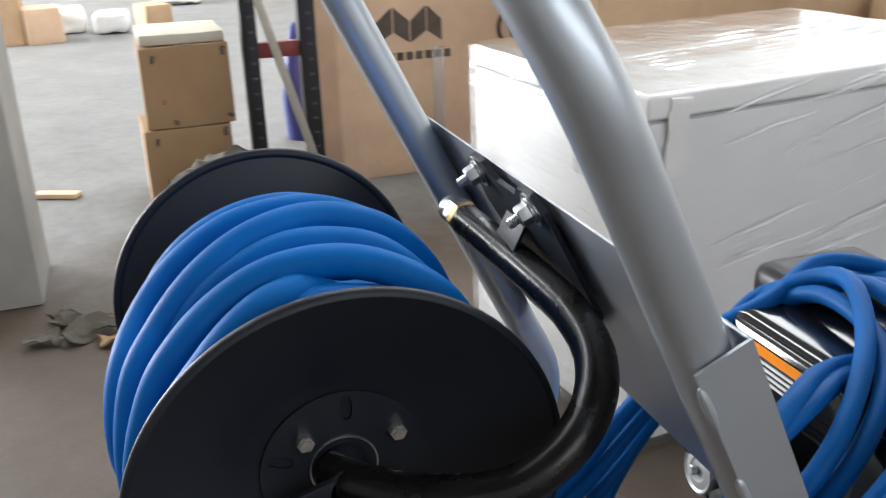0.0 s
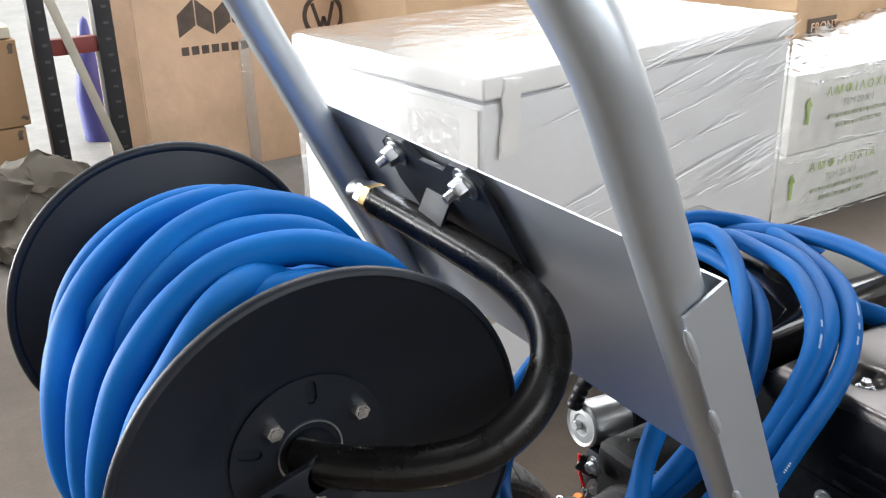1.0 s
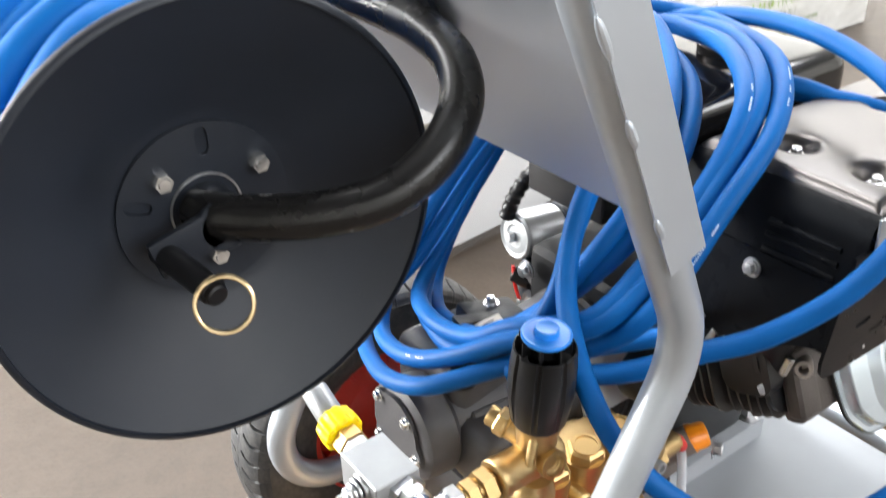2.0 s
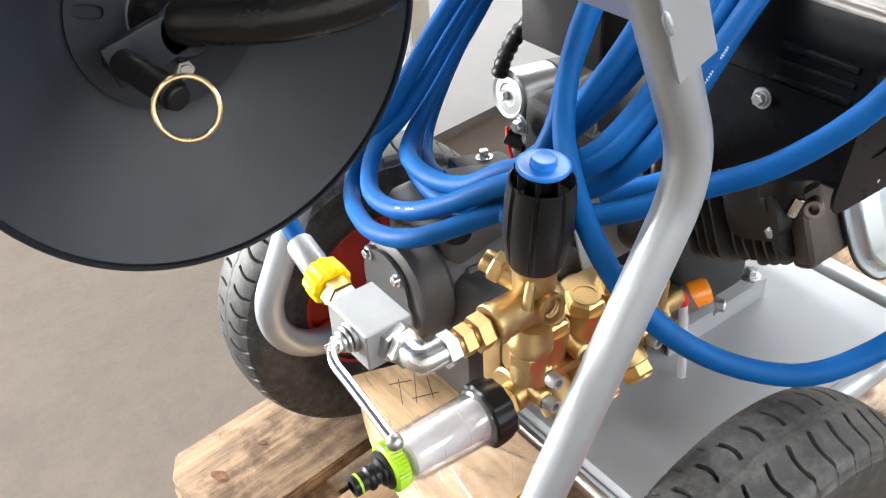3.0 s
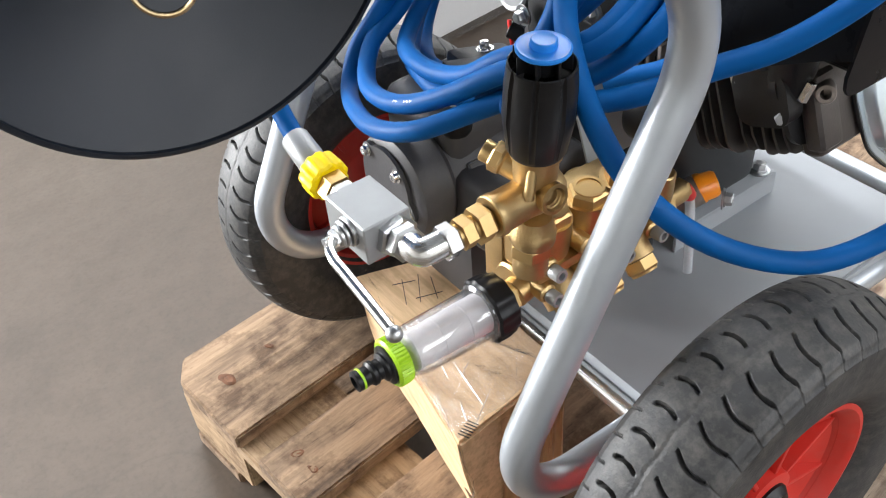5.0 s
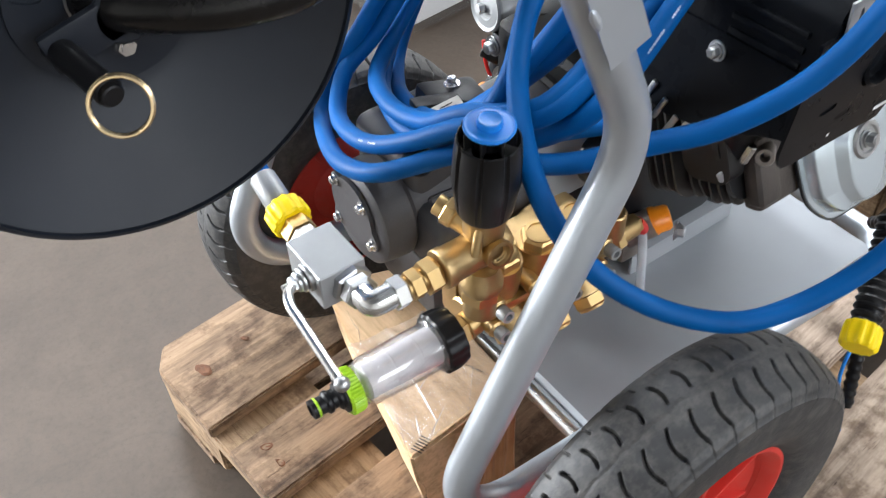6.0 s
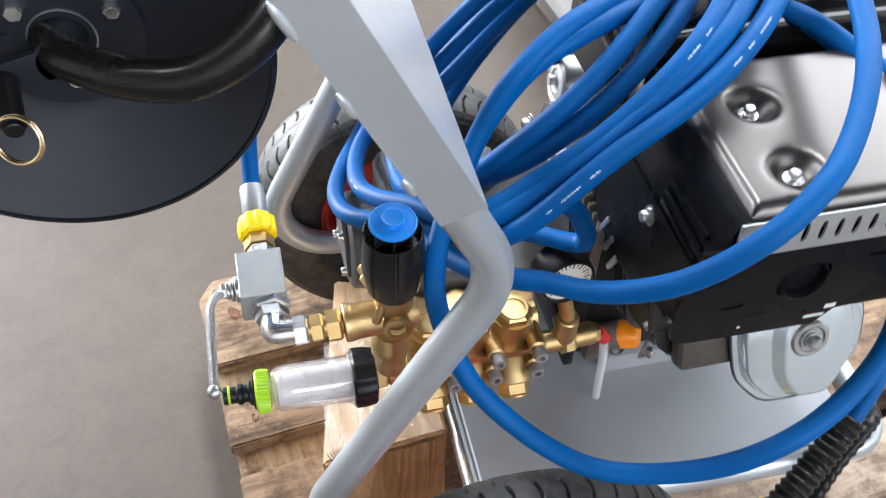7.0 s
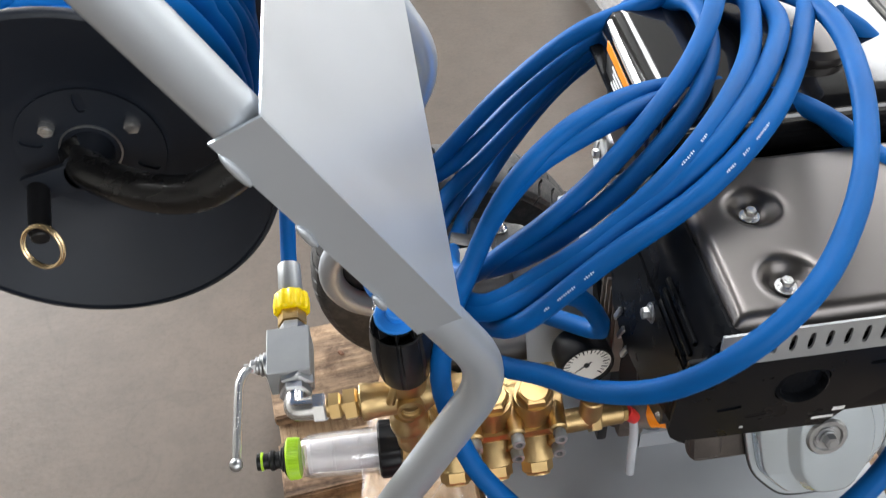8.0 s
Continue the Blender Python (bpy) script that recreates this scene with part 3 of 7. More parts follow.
for z, dx, turn in ((0.0, -0.025, 1), (0.324, 0.0, 0)):
    ob, m = carton("stacked_carton", (0.345, 0.345, 0.318), (0.215 + dx, 3.895, z), turn, "card_dark",
                   "brown cardboard carton, one of two stacked on the floor", group="stacked cartons")
    for x, zz, w_, h_ in ((-0.12, 0.272, 0.012, 0.026), (0.150, 0.288, 0.016, 0.034), (-0.095, 0.105, 0.008, 0.022), (-0.06, 0.02, 0.018, 0.016), (0.155, 0.03, 0.026, 0.012)):
        bm = block((w_, 0.003, h_), (x, -0.1735, zz), 0, (0, 12, 0))
        bmesh.ops.subdivide_edges(bm, edges=[e for e in bm.edges if e.calc_length() > 0.006], cuts=3, use_grid_fill=True)
        bmesh.ops.transform(bm, matrix=m, verts=crumple(bm, 0.006, 90, x).verts)
        part("stain", bm, "faint_ink", ob, "dark scuffed stain")
    part("flap_tape", block((0.06, 0.345, 0.003), m @ Vector((0, 0, 0.3205)), 0, (0, 0, turn)), "tape", ob, "clear tape along the lid")

# cream slab added on the upper carton to stand for its brightly lit lid
ob = thing("lit_lid", (0.175, 3.90, 0.645), "thick cream slab added for the brightly lit lid of the stacked cartons", "foam slab")
bm = block((0.325, 0.335, 0.042), (0.213, 3.905, 0.668), 0.010, (0, 0, 1))
bmesh.ops.subdivide_edges(bm, edges=[e for e in bm.edges if e.calc_length() > 0.04], cuts=4, use_grid_fill=True)
part("slab", crumple(bm, 0.006, 8, 2), "lit_lid_cream", ob)

# tall pale carton with printed marks
ob = thing("tall_carton", (1.945, 3.97, 0), "tall pale cardboard carton with dark printed marks and blunt corner", "cardboard box")
bm = slab([(0.752, 3.86), (0.752, 3.815), (0.826, 3.758), (3.145, 3.758), (3.145, 4.18), (0.752, 4.18)], 1.15, Matrix.Identity(4))
bmesh.ops.bevel(bm, geom=bm.edges[:], offset=0.004, segments=2, affect="EDGES")
part("body", bm, "card_pale", ob, smooth=25)
face = 3.757
for pts in (((0.0, 0.0), (0.072, 0.045), (0.072, 0.150), (0.0, 0.090)), ((0.078, 0.045), (0.146, 0.0), (0.146, 0.090), (0.078, 0.150)),
            ((0.152, 0.0), (0.220, 0.045), (0.220, 0.150), (0.152, 0.090)), ((0.226, 0.045), (0.290, 0.0), (0.290, 0.090), (0.226, 0.150))):
    bm = slab(pts, 0.001, plane_at((1.0, face, 0.575), (1, 0, 0), (0, 0, 1)))
    part("printed_panel", bm, "faint_ink", ob, "dark slanted printed shape", smooth=0)
for i in range(8):
    part("printed_bar", block((0.030, 0.002, 0.034), (1.018 + i * 0.042, face, 0.520)), "faint_ink", ob, "", smooth=0)
ring = turned((1.64, face + 0.001, 0.605), (0, -1, 0), [(0.078, 0), (0.098, 0), (0.098, 0.002), (0.078, 0.002), (0.078, 0)], 40)
for a, b in (((-0.05, 0.055), (-0.015, -0.06)), ((-0.015, -0.06), (0.0, -0.005)), ((0.0, -0.005), (0.015, -0.06)), ((0.015, -0.06), (0.05, 0.055))):
    block((math.dist(a, b), 0.002, 0.016), (1.64 + (a[0] + b[0]) / 2, face, 0.605 + (a[1] + b[1]) / 2), 0, (0, -math.degrees(math.atan2(b[1] - a[1], b[0] - a[0])), 0), ring)
part("printed_ring", ring, "faint_ink", ob, "dark printed ring mark", smooth=0)
for i in range(4):
    part("printed_ring", turned((2.07 + i * 0.075, face + 0.001, 0.650), (0, -1, 0), [(0.046, 0), (0.056, 0), (0.056, 0.002), (0.046, 0.002), (0.046, 0)], 32), "faint_ink", ob, "", smooth=0)
part("tape", block((0.05, 0.003, 0.6), (1.27, face - 0.001, 0.25), 0), "tape", ob, "strip of clear tape")

# pallet rack behind it


def rack_post(x, y, wide):
    ob = thing("rack_upright", (x, y, 0), "near-black steel rack upright with rows of slots", "rack upright", "rack uprights")
    bm = bmesh.new()
    for dx in (-wide / 2, wide / 2):
        block((0.006, 0.07, 3.2), (x + dx, y, 1.6), 0.001, bm=bm)
    block((wide + 0.006, 0.006, 3.2), (x, y - 0.034, 1.6), 0.001, bm=bm)
    part("channel", bm, "rack", ob)
    for i in range(40):
        part("slot", block((0.020, 0.004, 0.010), (x + 0.006, y - 0.038, 0.08 + i * 0.06), 0.002), "gear", ob, "", smooth=0)
    part("foot", block((0.12, 0.12, 0.008), (x, y, 0.004)), "rack", ob)


rack_post(0.468, 3.69, 0.052)
rack_post(0.696, 3.69, 0.060)
ob = thing("rack_beam", (0.582, 3.69, 0.57), "dark red steel rack beam between the uprights", "rack beam")
part("beam", block((0.166, 0.045, 0.060), (0.582, 3.69, 0.605), 0.004), "red_beam", ob)
ob = thing("diagonal_brace", (0.70, 3.63, 0.0), "dull galvanised diagonal brace across the rack", "rack brace")
part("bar", block((0.034, 0.004, 1.33), (0.557, 3.645, 0.625), 0.001, (0, -15.0, 0)), "brace", ob)
ob = thing("blue_bag", (0.78, 4.6, 0.0), "folded blue plastic sheet behind the rack", "plastic sheet")
part("sheet", crumple(turned((0.80, 4.6, 0.0), (0, 0, 1), [(0, 0), (0.08, 0), (0.07, 0.2), (0.05, 0.42), (0.02, 0.56), (0, 0.58)], 16), 0.03, 9), "navy", ob)

# chest freezer wrapped in film
fm = pose(0.947, 1.507, 0, 0, 0, 6.4)
ob = thing("chest_freezer", fm @ Vector((0.61, 0.5, 0)), "white chest freezer with closed lid, wrapped in clear stretch film", "chest freezer")
FW, FD = 1.085, 0.738


def in_freezer(bm):
    bmesh.ops.transform(bm, matrix=fm, verts=bm.verts)
    return bm


part("cabinet", in_freezer(block((FW, FD, 0.735), (FW / 2, FD / 2, 0.3815), 0.012)), "enamel_grey", ob, "grey enamelled cabinet")
part("end_panel", in_freezer(block((0.004, FD - 0.03, 0.705), (-0.003, FD / 2, 0.3825), 0.001)), "white", ob, "white end panel")
part("lid", in_freezer(block((FW + 0.012, FD + 0.012, 0.050), (FW / 2, FD / 2, 0.7805), 0.011, seg=3)), "white", ob)
part("gasket", in_freezer(block((FW - 0.02, FD - 0.02, 0.01), (FW / 2, FD / 2, 0.7505))), "silver_plate", ob, "grey rubber seal", smooth=0)
part("plinth", in_freezer(block((FW - 0.06, FD - 0.06, 0.013), (FW / 2, FD / 2, 0.0065))), "black_plastic", ob)
bm = block((0.048, 0.008, 0.165), (0.066, -0.010, 0.715), 0.002, (0, 4, 0))
bmesh.ops.subdivide_edges(bm, edges=[e for e in bm.edges if e.calc_length() > 0.03], cuts=8, use_grid_fill=True)
part("corner_guard", in_freezer(crumple(bm, 0.006, 30, 1)), "foam", ob, "white foam strip under the film")
bm = bmesh.new()
nz = 26


def wrap(u, h):
    """Place on the film round the freezer: u along the girth, h up, then over the lid."""
    g = 2 * (FW + FD)
    s = (u % 1.0) * g
    e = 0.016
    if s < FW:
        p, q = Vector((s, -e, 0)), Vector((0, -1, 0))
    elif s < FW + FD:
        p, q = Vector((FW + e, s - FW, 0)), Vector((1, 0, 0))
    elif s < 2 * FW + FD:
        p, q = Vector((2 * FW + FD - s, FD + e, 0)), Vector((0, 1, 0))
    else:
        p, q = Vector((-e, g - s, 0)), Vector((-1, 0, 0))
    pull = abs(noise.noise(Vector((s * 2.0 + h * 5, h * 26 - s * 4, 0)))) * 0.004 + abs(noise.noise(Vector((s * 3, h * 4, 5)))) * 0.005
    return fm @ (p + q * pull + Vector((0, 0, h)))


rows = []
for j in range(nz + 1):
    rows.append([bm.verts.new(wrap(i / 160, 0.01 + 0.797 * j / nz)) for i in range(160)])
for a, b in zip(rows, rows[1:]):
    for i in range(160):
        bm.faces.new((a[i], a[(i + 1) % 160], b[(i + 1) % 160], b[i]))
top = []
for j in range(17):
    top.append([bm.verts.new(fm @ Vector((-0.01 + (FW + 0.02) * i / 24, -0.01 + (FD + 0.02) * j / 16, 0.811 + abs(noise.noise(Vector((i * 0.35, j * 1.3, 2)))) * 0.004))) for i in range(25)])
for a, b in zip(top, top[1:]):
    for i in range(24):
        bm.faces.new((a[i], a[i + 1], b[i + 1], b[i]))
film = part("stretch_film", bm, "film", ob, "clear creased stretch film")
film.visible_shadow = False
# pulled creases as raised strips, their glints put into the white colour
bm = bmesh.new()
for i in range(90):
    over = i % 4 == 3
    x0 = random.uniform(0.12, FW - 0.1) if i % 3 else random.uniform(0.45, FW - 0.1)
    ln = random.uniform(0.06, 0.34)
    if over:
        y0 = random.uniform(0.03, 0.55)
        a, b = Vector((x0, y0, 0.816)), Vector((min(FW, x0 + ln), y0 + ln * 0.12, 0.816))
    else:
        h0 = 0.797 - abs(random.gauss(0, 0.10)) if i % 2 else random.choice((0.40, 0.43, 0.46, 0.56, 0.63, 0.67, 0.15, 0.22)) + random.uniform(-0.015, 0.015)
        a = Vector((x0, -0.024, h0))
        b = Vector((min(FW, x0 + ln), -0.024, min(0.807, h0 + ln * random.uniform(0.10, 0.22))))
    side = Vector((0, 0, 1)) if not over else Vector((0, 1, 0))
    lift = Vector((0, -1, 0)) if not over else Vector((0, 0, 1))
    wide = random.uniform(0.0010, 0.0042)
    ring = []
    for k in range(7):
        f = k / 6
        p = a.lerp(b, f) + side * noise.noise(Vector((i, f * 3, 0))) * 0.006
        w_ = wide * math.sin(math.pi * (0.06 + 0.88 * f))
        ring.append([bm.verts.new(fm @ (p - side * w_)), bm.verts.new(fm @ (p + lift * w_ * 0.8)), bm.verts.new(fm @ (p + side * w_))])
    for r0, r1 in zip(ring, ring[1:]):
        for k in range(2):
            bm.faces.new((r0[k], r0[k + 1], r1[k + 1], r1[k]))
crease = part("film_crease", bm, "crease", ob, "pulled creases of the film, their glints painted white")
tagged(crease, "pulled creases of the film, their glints painted white", kind="stuff")

bm = bmesh.new()
g = [[bm.verts.new(fm @ Vector((-0.026 - abs(noise.noise(Vector((a * 0.7, b * 0.9, 4)))) * 0.012, 0.045 + 0.175 * a / 18, 0.603 + 0.115 * b / 14))) for a in range(19)] for b in range(15)]
for r0, r1 in zip(g, g[1:]):
    for a in range(18):
        bm.faces.new((r0[a], r0[a + 1], r1[a + 1], r1[a]))
part("film_patch", bm, "film", ob, "crinkled patch of clear film").visible_shadow = False
for x, z, w_, h_ in ((0.03, 0.30, 0.05, 0.10), (0.10, 0.26, 0.02, 0.12), (0.14, 0.33, 0.06, 0.03), (0.15, 0.24, 0.04, 0.06)):
    part("printed_mark", in_freezer(block((w_, 0.002, h_), (x, -0.002, z))), "brace", ob, "faint grey printed mark", smooth=0)

# brown carton beyond the freezer
ob, m = carton("brown_carton", (0.9, 0.7, 0.74), (3.27, 2.62, 0.0), 3, "card", "large brown cardboard carton wrapped in film, lettered on its face")
lm = pose(2.93, 2.247, 0.585, 90, 0, 3)
part("stamp", slab([(-0.01, -0.022), (0.165, -0.022), (0.165, 0.052), (-0.01, 0.052)], 0.001, lm, ()), "faint_ink", ob, "dark printed rectangle", smooth=0)
lettering("lettering", "FRONT", lm @ pose(0.004, 0, 0.003), 0.052, "card_pale", ob, "pale letters")
ob, m = carton("flat_carton", (1.6, 0.5, 0.82), (2.4, 3.25, 0.0), 2, "card", "low brown cardboard carton behind the freezer")
part("flap_tape", block((1.58, 0.06, 0.004), m @ Vector((0, 0, 0.8245)), 0, (0, 0, 2)), "tape", ob, "clear tape along the lid")

# white printed boxes in film
fy = 1.95
for i, (z, h, x0) in enumerate(((0.0, 0.250, 2.455), (0.254, 0.276, 2.495))):
    at = (x0 + 0.46, fy + 0.2, z)
    ob = thing("white_box", at, "white cardboard box with green arrow and lettering, wrapped in film", "cardboard box", "stack of white boxes")
    bm = block((0.92, 0.40, h), (at[0], at[1], z + h / 2), 0.006)
    part("body", crumple(bm, 0.004, 6, i), "white_card", ob)
    yf = fy - 0.006
    pm = plane_at((x0 + 0.062, yf, z + h * 0.36), (1, 0, 0), (0, 0, 1))
    part("arrow", slab([(0.010, 0), (0.025, 0), (0.025, 0.062), (0.037, 0.062), (0.0175, 0.095), (-0.002, 0.062), (0.010, 0.062)], 0.001, pm), "green_ink", ob, "green arrow pointing up", smooth=0)
    lettering("lettering", "ΑΜΦΙΛΟΧΙΑ", pm @ pose(0.105, 0.085, 0.001), 0.046, "green_ink", ob, "spaced green capitals", 1.55)
    lettering("lettering", "TEM 20 X 1", pm @ pose(0.20, 0.040, 0.001), 0.036, "grey_ink", ob, "green capitals")
    for r, n_ in ((0.010, 9), (-0.025, 6)):
        for j in range(n_):
            part("printed_bar", block((0.034, 0.002, 0.014), pm @ Vector((0.15 + (0.05 if n_ < 8 else 0) + j * 0.043, r, 0.001))), "grey_ink", ob, "", smooth=0)
    bm = bmesh.new()
    g = [[bm.verts.new((x0 - 0.014 + 0.97 * a / 60, yf - 0.005 - abs(noise.noise(Vector((a * 0.22 + b * 0.5, b * 0.9, i)))) * 0.012, z - 0.002 + (h + 0.004) * b / 16)) for a in range(61)] for b in range(17)]
    for r0, r1 in zip(g, g[1:]):
        for a in range(60):
            bm.faces.new((r0[a], r0[a + 1], r1[a + 1], r1[a]))
    f = part("stretch_film", bm, "film", ob, "clear creased stretch film")
    f.visible_shadow = False
    # creases of the box film, highlights painted as white strips
    bm = bmesh.new()
    for k in range(26):
        u0, h0, ln = random.uniform(0.0, 0.75), random.choice((0.03, 0.06, 0.9, 0.96, 0.3)) * h + random.uniform(-0.015, 0.015), random.uniform(0.05, 0.2)
        p = [Vector((x0 + u0 + ln * f, yf - 0.016, z + max(0.004, h0 + noise.noise(Vector((k, f * 4, 3))) * 0.016 - 0.05 * ln * f))) for f in (0, 0.2, 0.4, 0.6, 0.8, 1)]
        w_ = random.uniform(0.0008, 0.003)
        r = [[bm.verts.new(q - Vector((0, 0, w_ * (0.2 + math.sin(math.pi * t / 5))))), bm.verts.new(q + Vector((0, -w_, 0))), bm.verts.new(q + Vector((0, 0, w_ * (0.2 + math.sin(math.pi * t / 5)))))] for t, q in enumerate(p)]
        for r0, r1 in zip(r, r[1:]):
            for t in range(2):
                bm.faces.new((r0[t], r0[t + 1], r1[t + 1], r1[t]))
    tagged(part("film_crease", bm, "crease", ob), "pulled creases of the film, their glints painted white", kind="stuff")
ob = thing("film_bundle", (2.9, 2.15, 0.53), "loose bundle of clear stretch film on the white boxes", "plastic film")
bm = bmesh.new()
g = [[bm.verts.new((2.48 + 0.95 * a / 40, 1.94 + 0.36 * b / 16 + 0.01 * math.sin(a), 0.531 + 0.13 * (a / 40) * math.sin(b / 16 * 2.6) + abs(noise.noise(Vector((a * 0.35, b * 0.5, 7)))) * 0.025)) for a in range(41)] for b in range(17)]
for r0, r1 in zip(g, g[1:]):
    for a in range(40):
        bm.faces.new((r0[a], r0[a + 1], r1[a + 1], r1[a]))
film = part("film", bm, "crease", ob)
film.visible_shadow = False

# concrete pillar and scattered goods far off
ob = thing("concrete_pillar", (-0.53, 3.06, 0), "bare grey concrete pillar", "pillar", kind="structure")
part("shaft", block((0.36, 0.36, 6.0), (-0.53, 3.06, 3.0), 0.012), "column", ob)
ob = thing("cloth_heap", (0.28, 3.35, 0), "crumpled heap of dirty grey cloth on the floor", "cloth heap")
bm = bmesh.new()
bmesh.ops.create_icosphere(bm, subdivisions=5, radius=1.0, matrix=Matrix.Translation((0.30, 3.35, 0.05)) @ Matrix.Diagonal((0.26, 0.24, 0.24, 1)))
for v in bm.verts:
    v.co += noise.noise_vector(v.co * 9) * 0.055 + noise.noise_vector(v.co * 26) * 0.018 + noise.noise_vector(v.co * 60) * 0.007
    v.co.z = max(0.002, v.co.z)
part("cloth", bm, "rag", ob)
def scrap(name, at, size, turn, material, label, category, seed):
    """A crumpled piece of paper or torn card on the floor."""
    ob = thing(name, (at[0], at[1], 0), label, category, "scraps on the floor")
    bm = block((size[0], size[1], 0.004), (0, 0, 0.012))
    bmesh.ops.subdivide_edges(bm, edges=[e for e in bm.edges if e.calc_length() > 0.02], cuts=9, use_grid_fill=True)
    crumple(bm, size[2], 17, seed)
    crumple(bm, size[2] * 0.4, 46, seed + 3)
    low = min(v.co.z for v in bm.verts)
    for v in bm.verts:
        v.co.z -= low - 0.001
    bmesh.ops.transform(bm, matrix=pose(at[0], at[1], 0, 0, 0, turn), verts=bm.verts)
    part("sheet", bm, material, ob, smooth=30)


for i, (x, y, a, b, turn) in enumerate(((-0.21, 2.60, 0.15, 0.10, 20), (-0.10, 2.70, 0.11, 0.08, 70), (-0.29, 2.72, 0.10, 0.06, 130), (-0.16, 2.52, 0.07, 0.05, 100), (-0.33, 2.58, 0.08, 0.05, 10))):
    scrap("crumpled_paper", (x, y), (a, b, 0.028), turn, "rag" if i % 2 == 0 else "card_dark", "crumpled dirty brown paper lying on the floor", "paper scrap", i)
ob = thing("plank", (-0.36, 4.05, 0), "pale wooden plank lying flat on the floor", "plank")
part("plank", crumple(block((0.19, 0.06, 0.020), (-0.36, 4.05, 0.0125), 0.003, (0, 0, -24)), 0.003, 6, 1), "card_pale", ob)
for i, (x, y, w, h, mat) in enumerate(((-0.98, 8.95, 0.34, 0.42, "card"), (-0.66, 8.92, 0.30, 0.30, "card_pale"), (0.30, 9.55, 0.26, 0.20, "card"), (-1.75, 9.8, 0.5, 0.75, "card"), (1.9, 11.5, 0.6, 0.5, "card_dark"))):
    carton("far_carton", (w, 0.35, h), (x, y, 0), 8 * i, mat, "brown cardboard carton far off on the hall floor", group="far cartons")
for i, (x, y, w, h) in enumerate(((-0.49, 9.4, 0.34, 0.22), (-0.09, 9.2, 0.30, 0.18), (0.65, 11.2, 0.5, 0.2))):
    ob = thing("white_bundle", (x, y, 0), "pale wrapped bundle on the hall floor", "bundle", "far bundles")
    bm = block((w, 0.30, h), (0, 0, h / 2), 0.05, seg=3)
    bmesh.ops.subdivide_edges(bm, edges=[e for e in bm.edges if e.calc_length() > 0.06], cuts=4, use_grid_fill=True)
    crumple(bm, 0.035, 9, i)
    bmesh.ops.transform(bm, matrix=Matrix.Translation((x, y, -min(v.co.z for v in bm.verts) + 0.001)), verts=bm.verts)
    part("wrap", bm, "foam", ob)

# ---------------------------------------------------------------- pallet and the carton under the pump
PM = pose(0.095, 0.868, 0, 0, 0, 6.5)  # far left corner of the pallet; its boards run along x
pallet = thing("wooden_pallet", PM @ Vector((0.6, -0.4, 0)), "worn wooden pallet with rough grey-brown boards, on the floor", "pallet")


def board(name, x0, x1, y0, y1, z0, z1, material="wood", cut=()):
    """One sawn board with worn edges; cut: its corners that are sawn off."""
    c = 0.035
    pts = []
    for key, (x, y) in (("a", (x0, y0)), ("b", (x1, y0)), ("c", (x1, y1)), ("d", (x0, y1))):
        if key in cut:
            sx, sy = (1 if x == x0 else -1), (1 if y == y0 else -1)
            pair = [(x + sx * c * 0.7, y), (x, y + sy * c)]
            pts += pair if key in "bd" else pair[::-1]
        else:
            pts.append((x, y))
    bm = slab(pts, z1 - z0, Matrix.Translation((0, 0, z0)))
    bmesh.ops.dissolve_limit(bm, angle_limit=0.01, verts=bm.verts[:], edges=bm.edges[:])
    bmesh.ops.bevel(bm, geom=[e for e in bm.edges], offset=0.0028, segments=2, affect="EDGES")
    crumple(bm, 0.0025, 9.0, x0 + y0 * 7)
    ob = part(name, bm, material, None)
    ob.parent = pallet
    ob.matrix_parent_inverse = Matrix.Translation(-BASES[pallet])
    ob.matrix_basis = PM
    return ob


TOP = ((-0.16, 0.0), (-0.295, -0.205), (-0.485, -0.34), (-0.625, -0.53), (-0.82, -0.67))
for i, (a, b) in enumerate(TOP):
    board("board", 0.0, 1.2, a, b, 0.124, 0.146, "wood_pale" if i > 2 else "wood", ("d",) if i == 0 else ("a",) if i == 4 else ())
for x in (0.0, 0.53, 1.055):
    board("crossboard", x + 0.004, x + 0.145, -0.816, -0.004, 0.1015, 0.1235, "wood_end", ("d",) if x == 0 else ())
    for y0, y1 in ((-0.145, -0.006), (-0.48, -0.34), (-0.812, -0.67)):
        board("block", x + 0.008, x + 0.14, y0, y1, 0.0225, 0.101, "wood_end")
for y0, y1 in ((-0.11, -0.01), (-0.46, -0.36), (-0.81, -0.71)):
    board("bottom_board", 0.006, 1.194, y0, y1, 0.0, 0.022, "wood")
for (x, y), r, turn in zip(((0.149, 0.8), (0.16, 0.644), (0.163, 0.614), (0.216, 0.815)), (0.0085, 0.006, 0.005, 0.004), (20, 70, 10, 40)):
    bm = turned((0, 0, 0), (0, 0, 1), [(0, 0.0012), (r * 0.45, 0.0004), (r * 0.7, 0.0014), (r, 0.0)], 14, sx=1.6)
    bmesh.ops.transform(bm, matrix=pose(x, y, 0.1458, 0, 0, turn), verts=bm.verts)
    part("knot", crumple(bm, 0.002, 120, r * 900), "knot", pallet, "dark brown knot in the wood", smooth=25)

carton_box = thing("crushed_carton", (0.34, 0.52, 0.146), "crushed brown carton under clear film, wedged beneath the pump", "cardboard box")


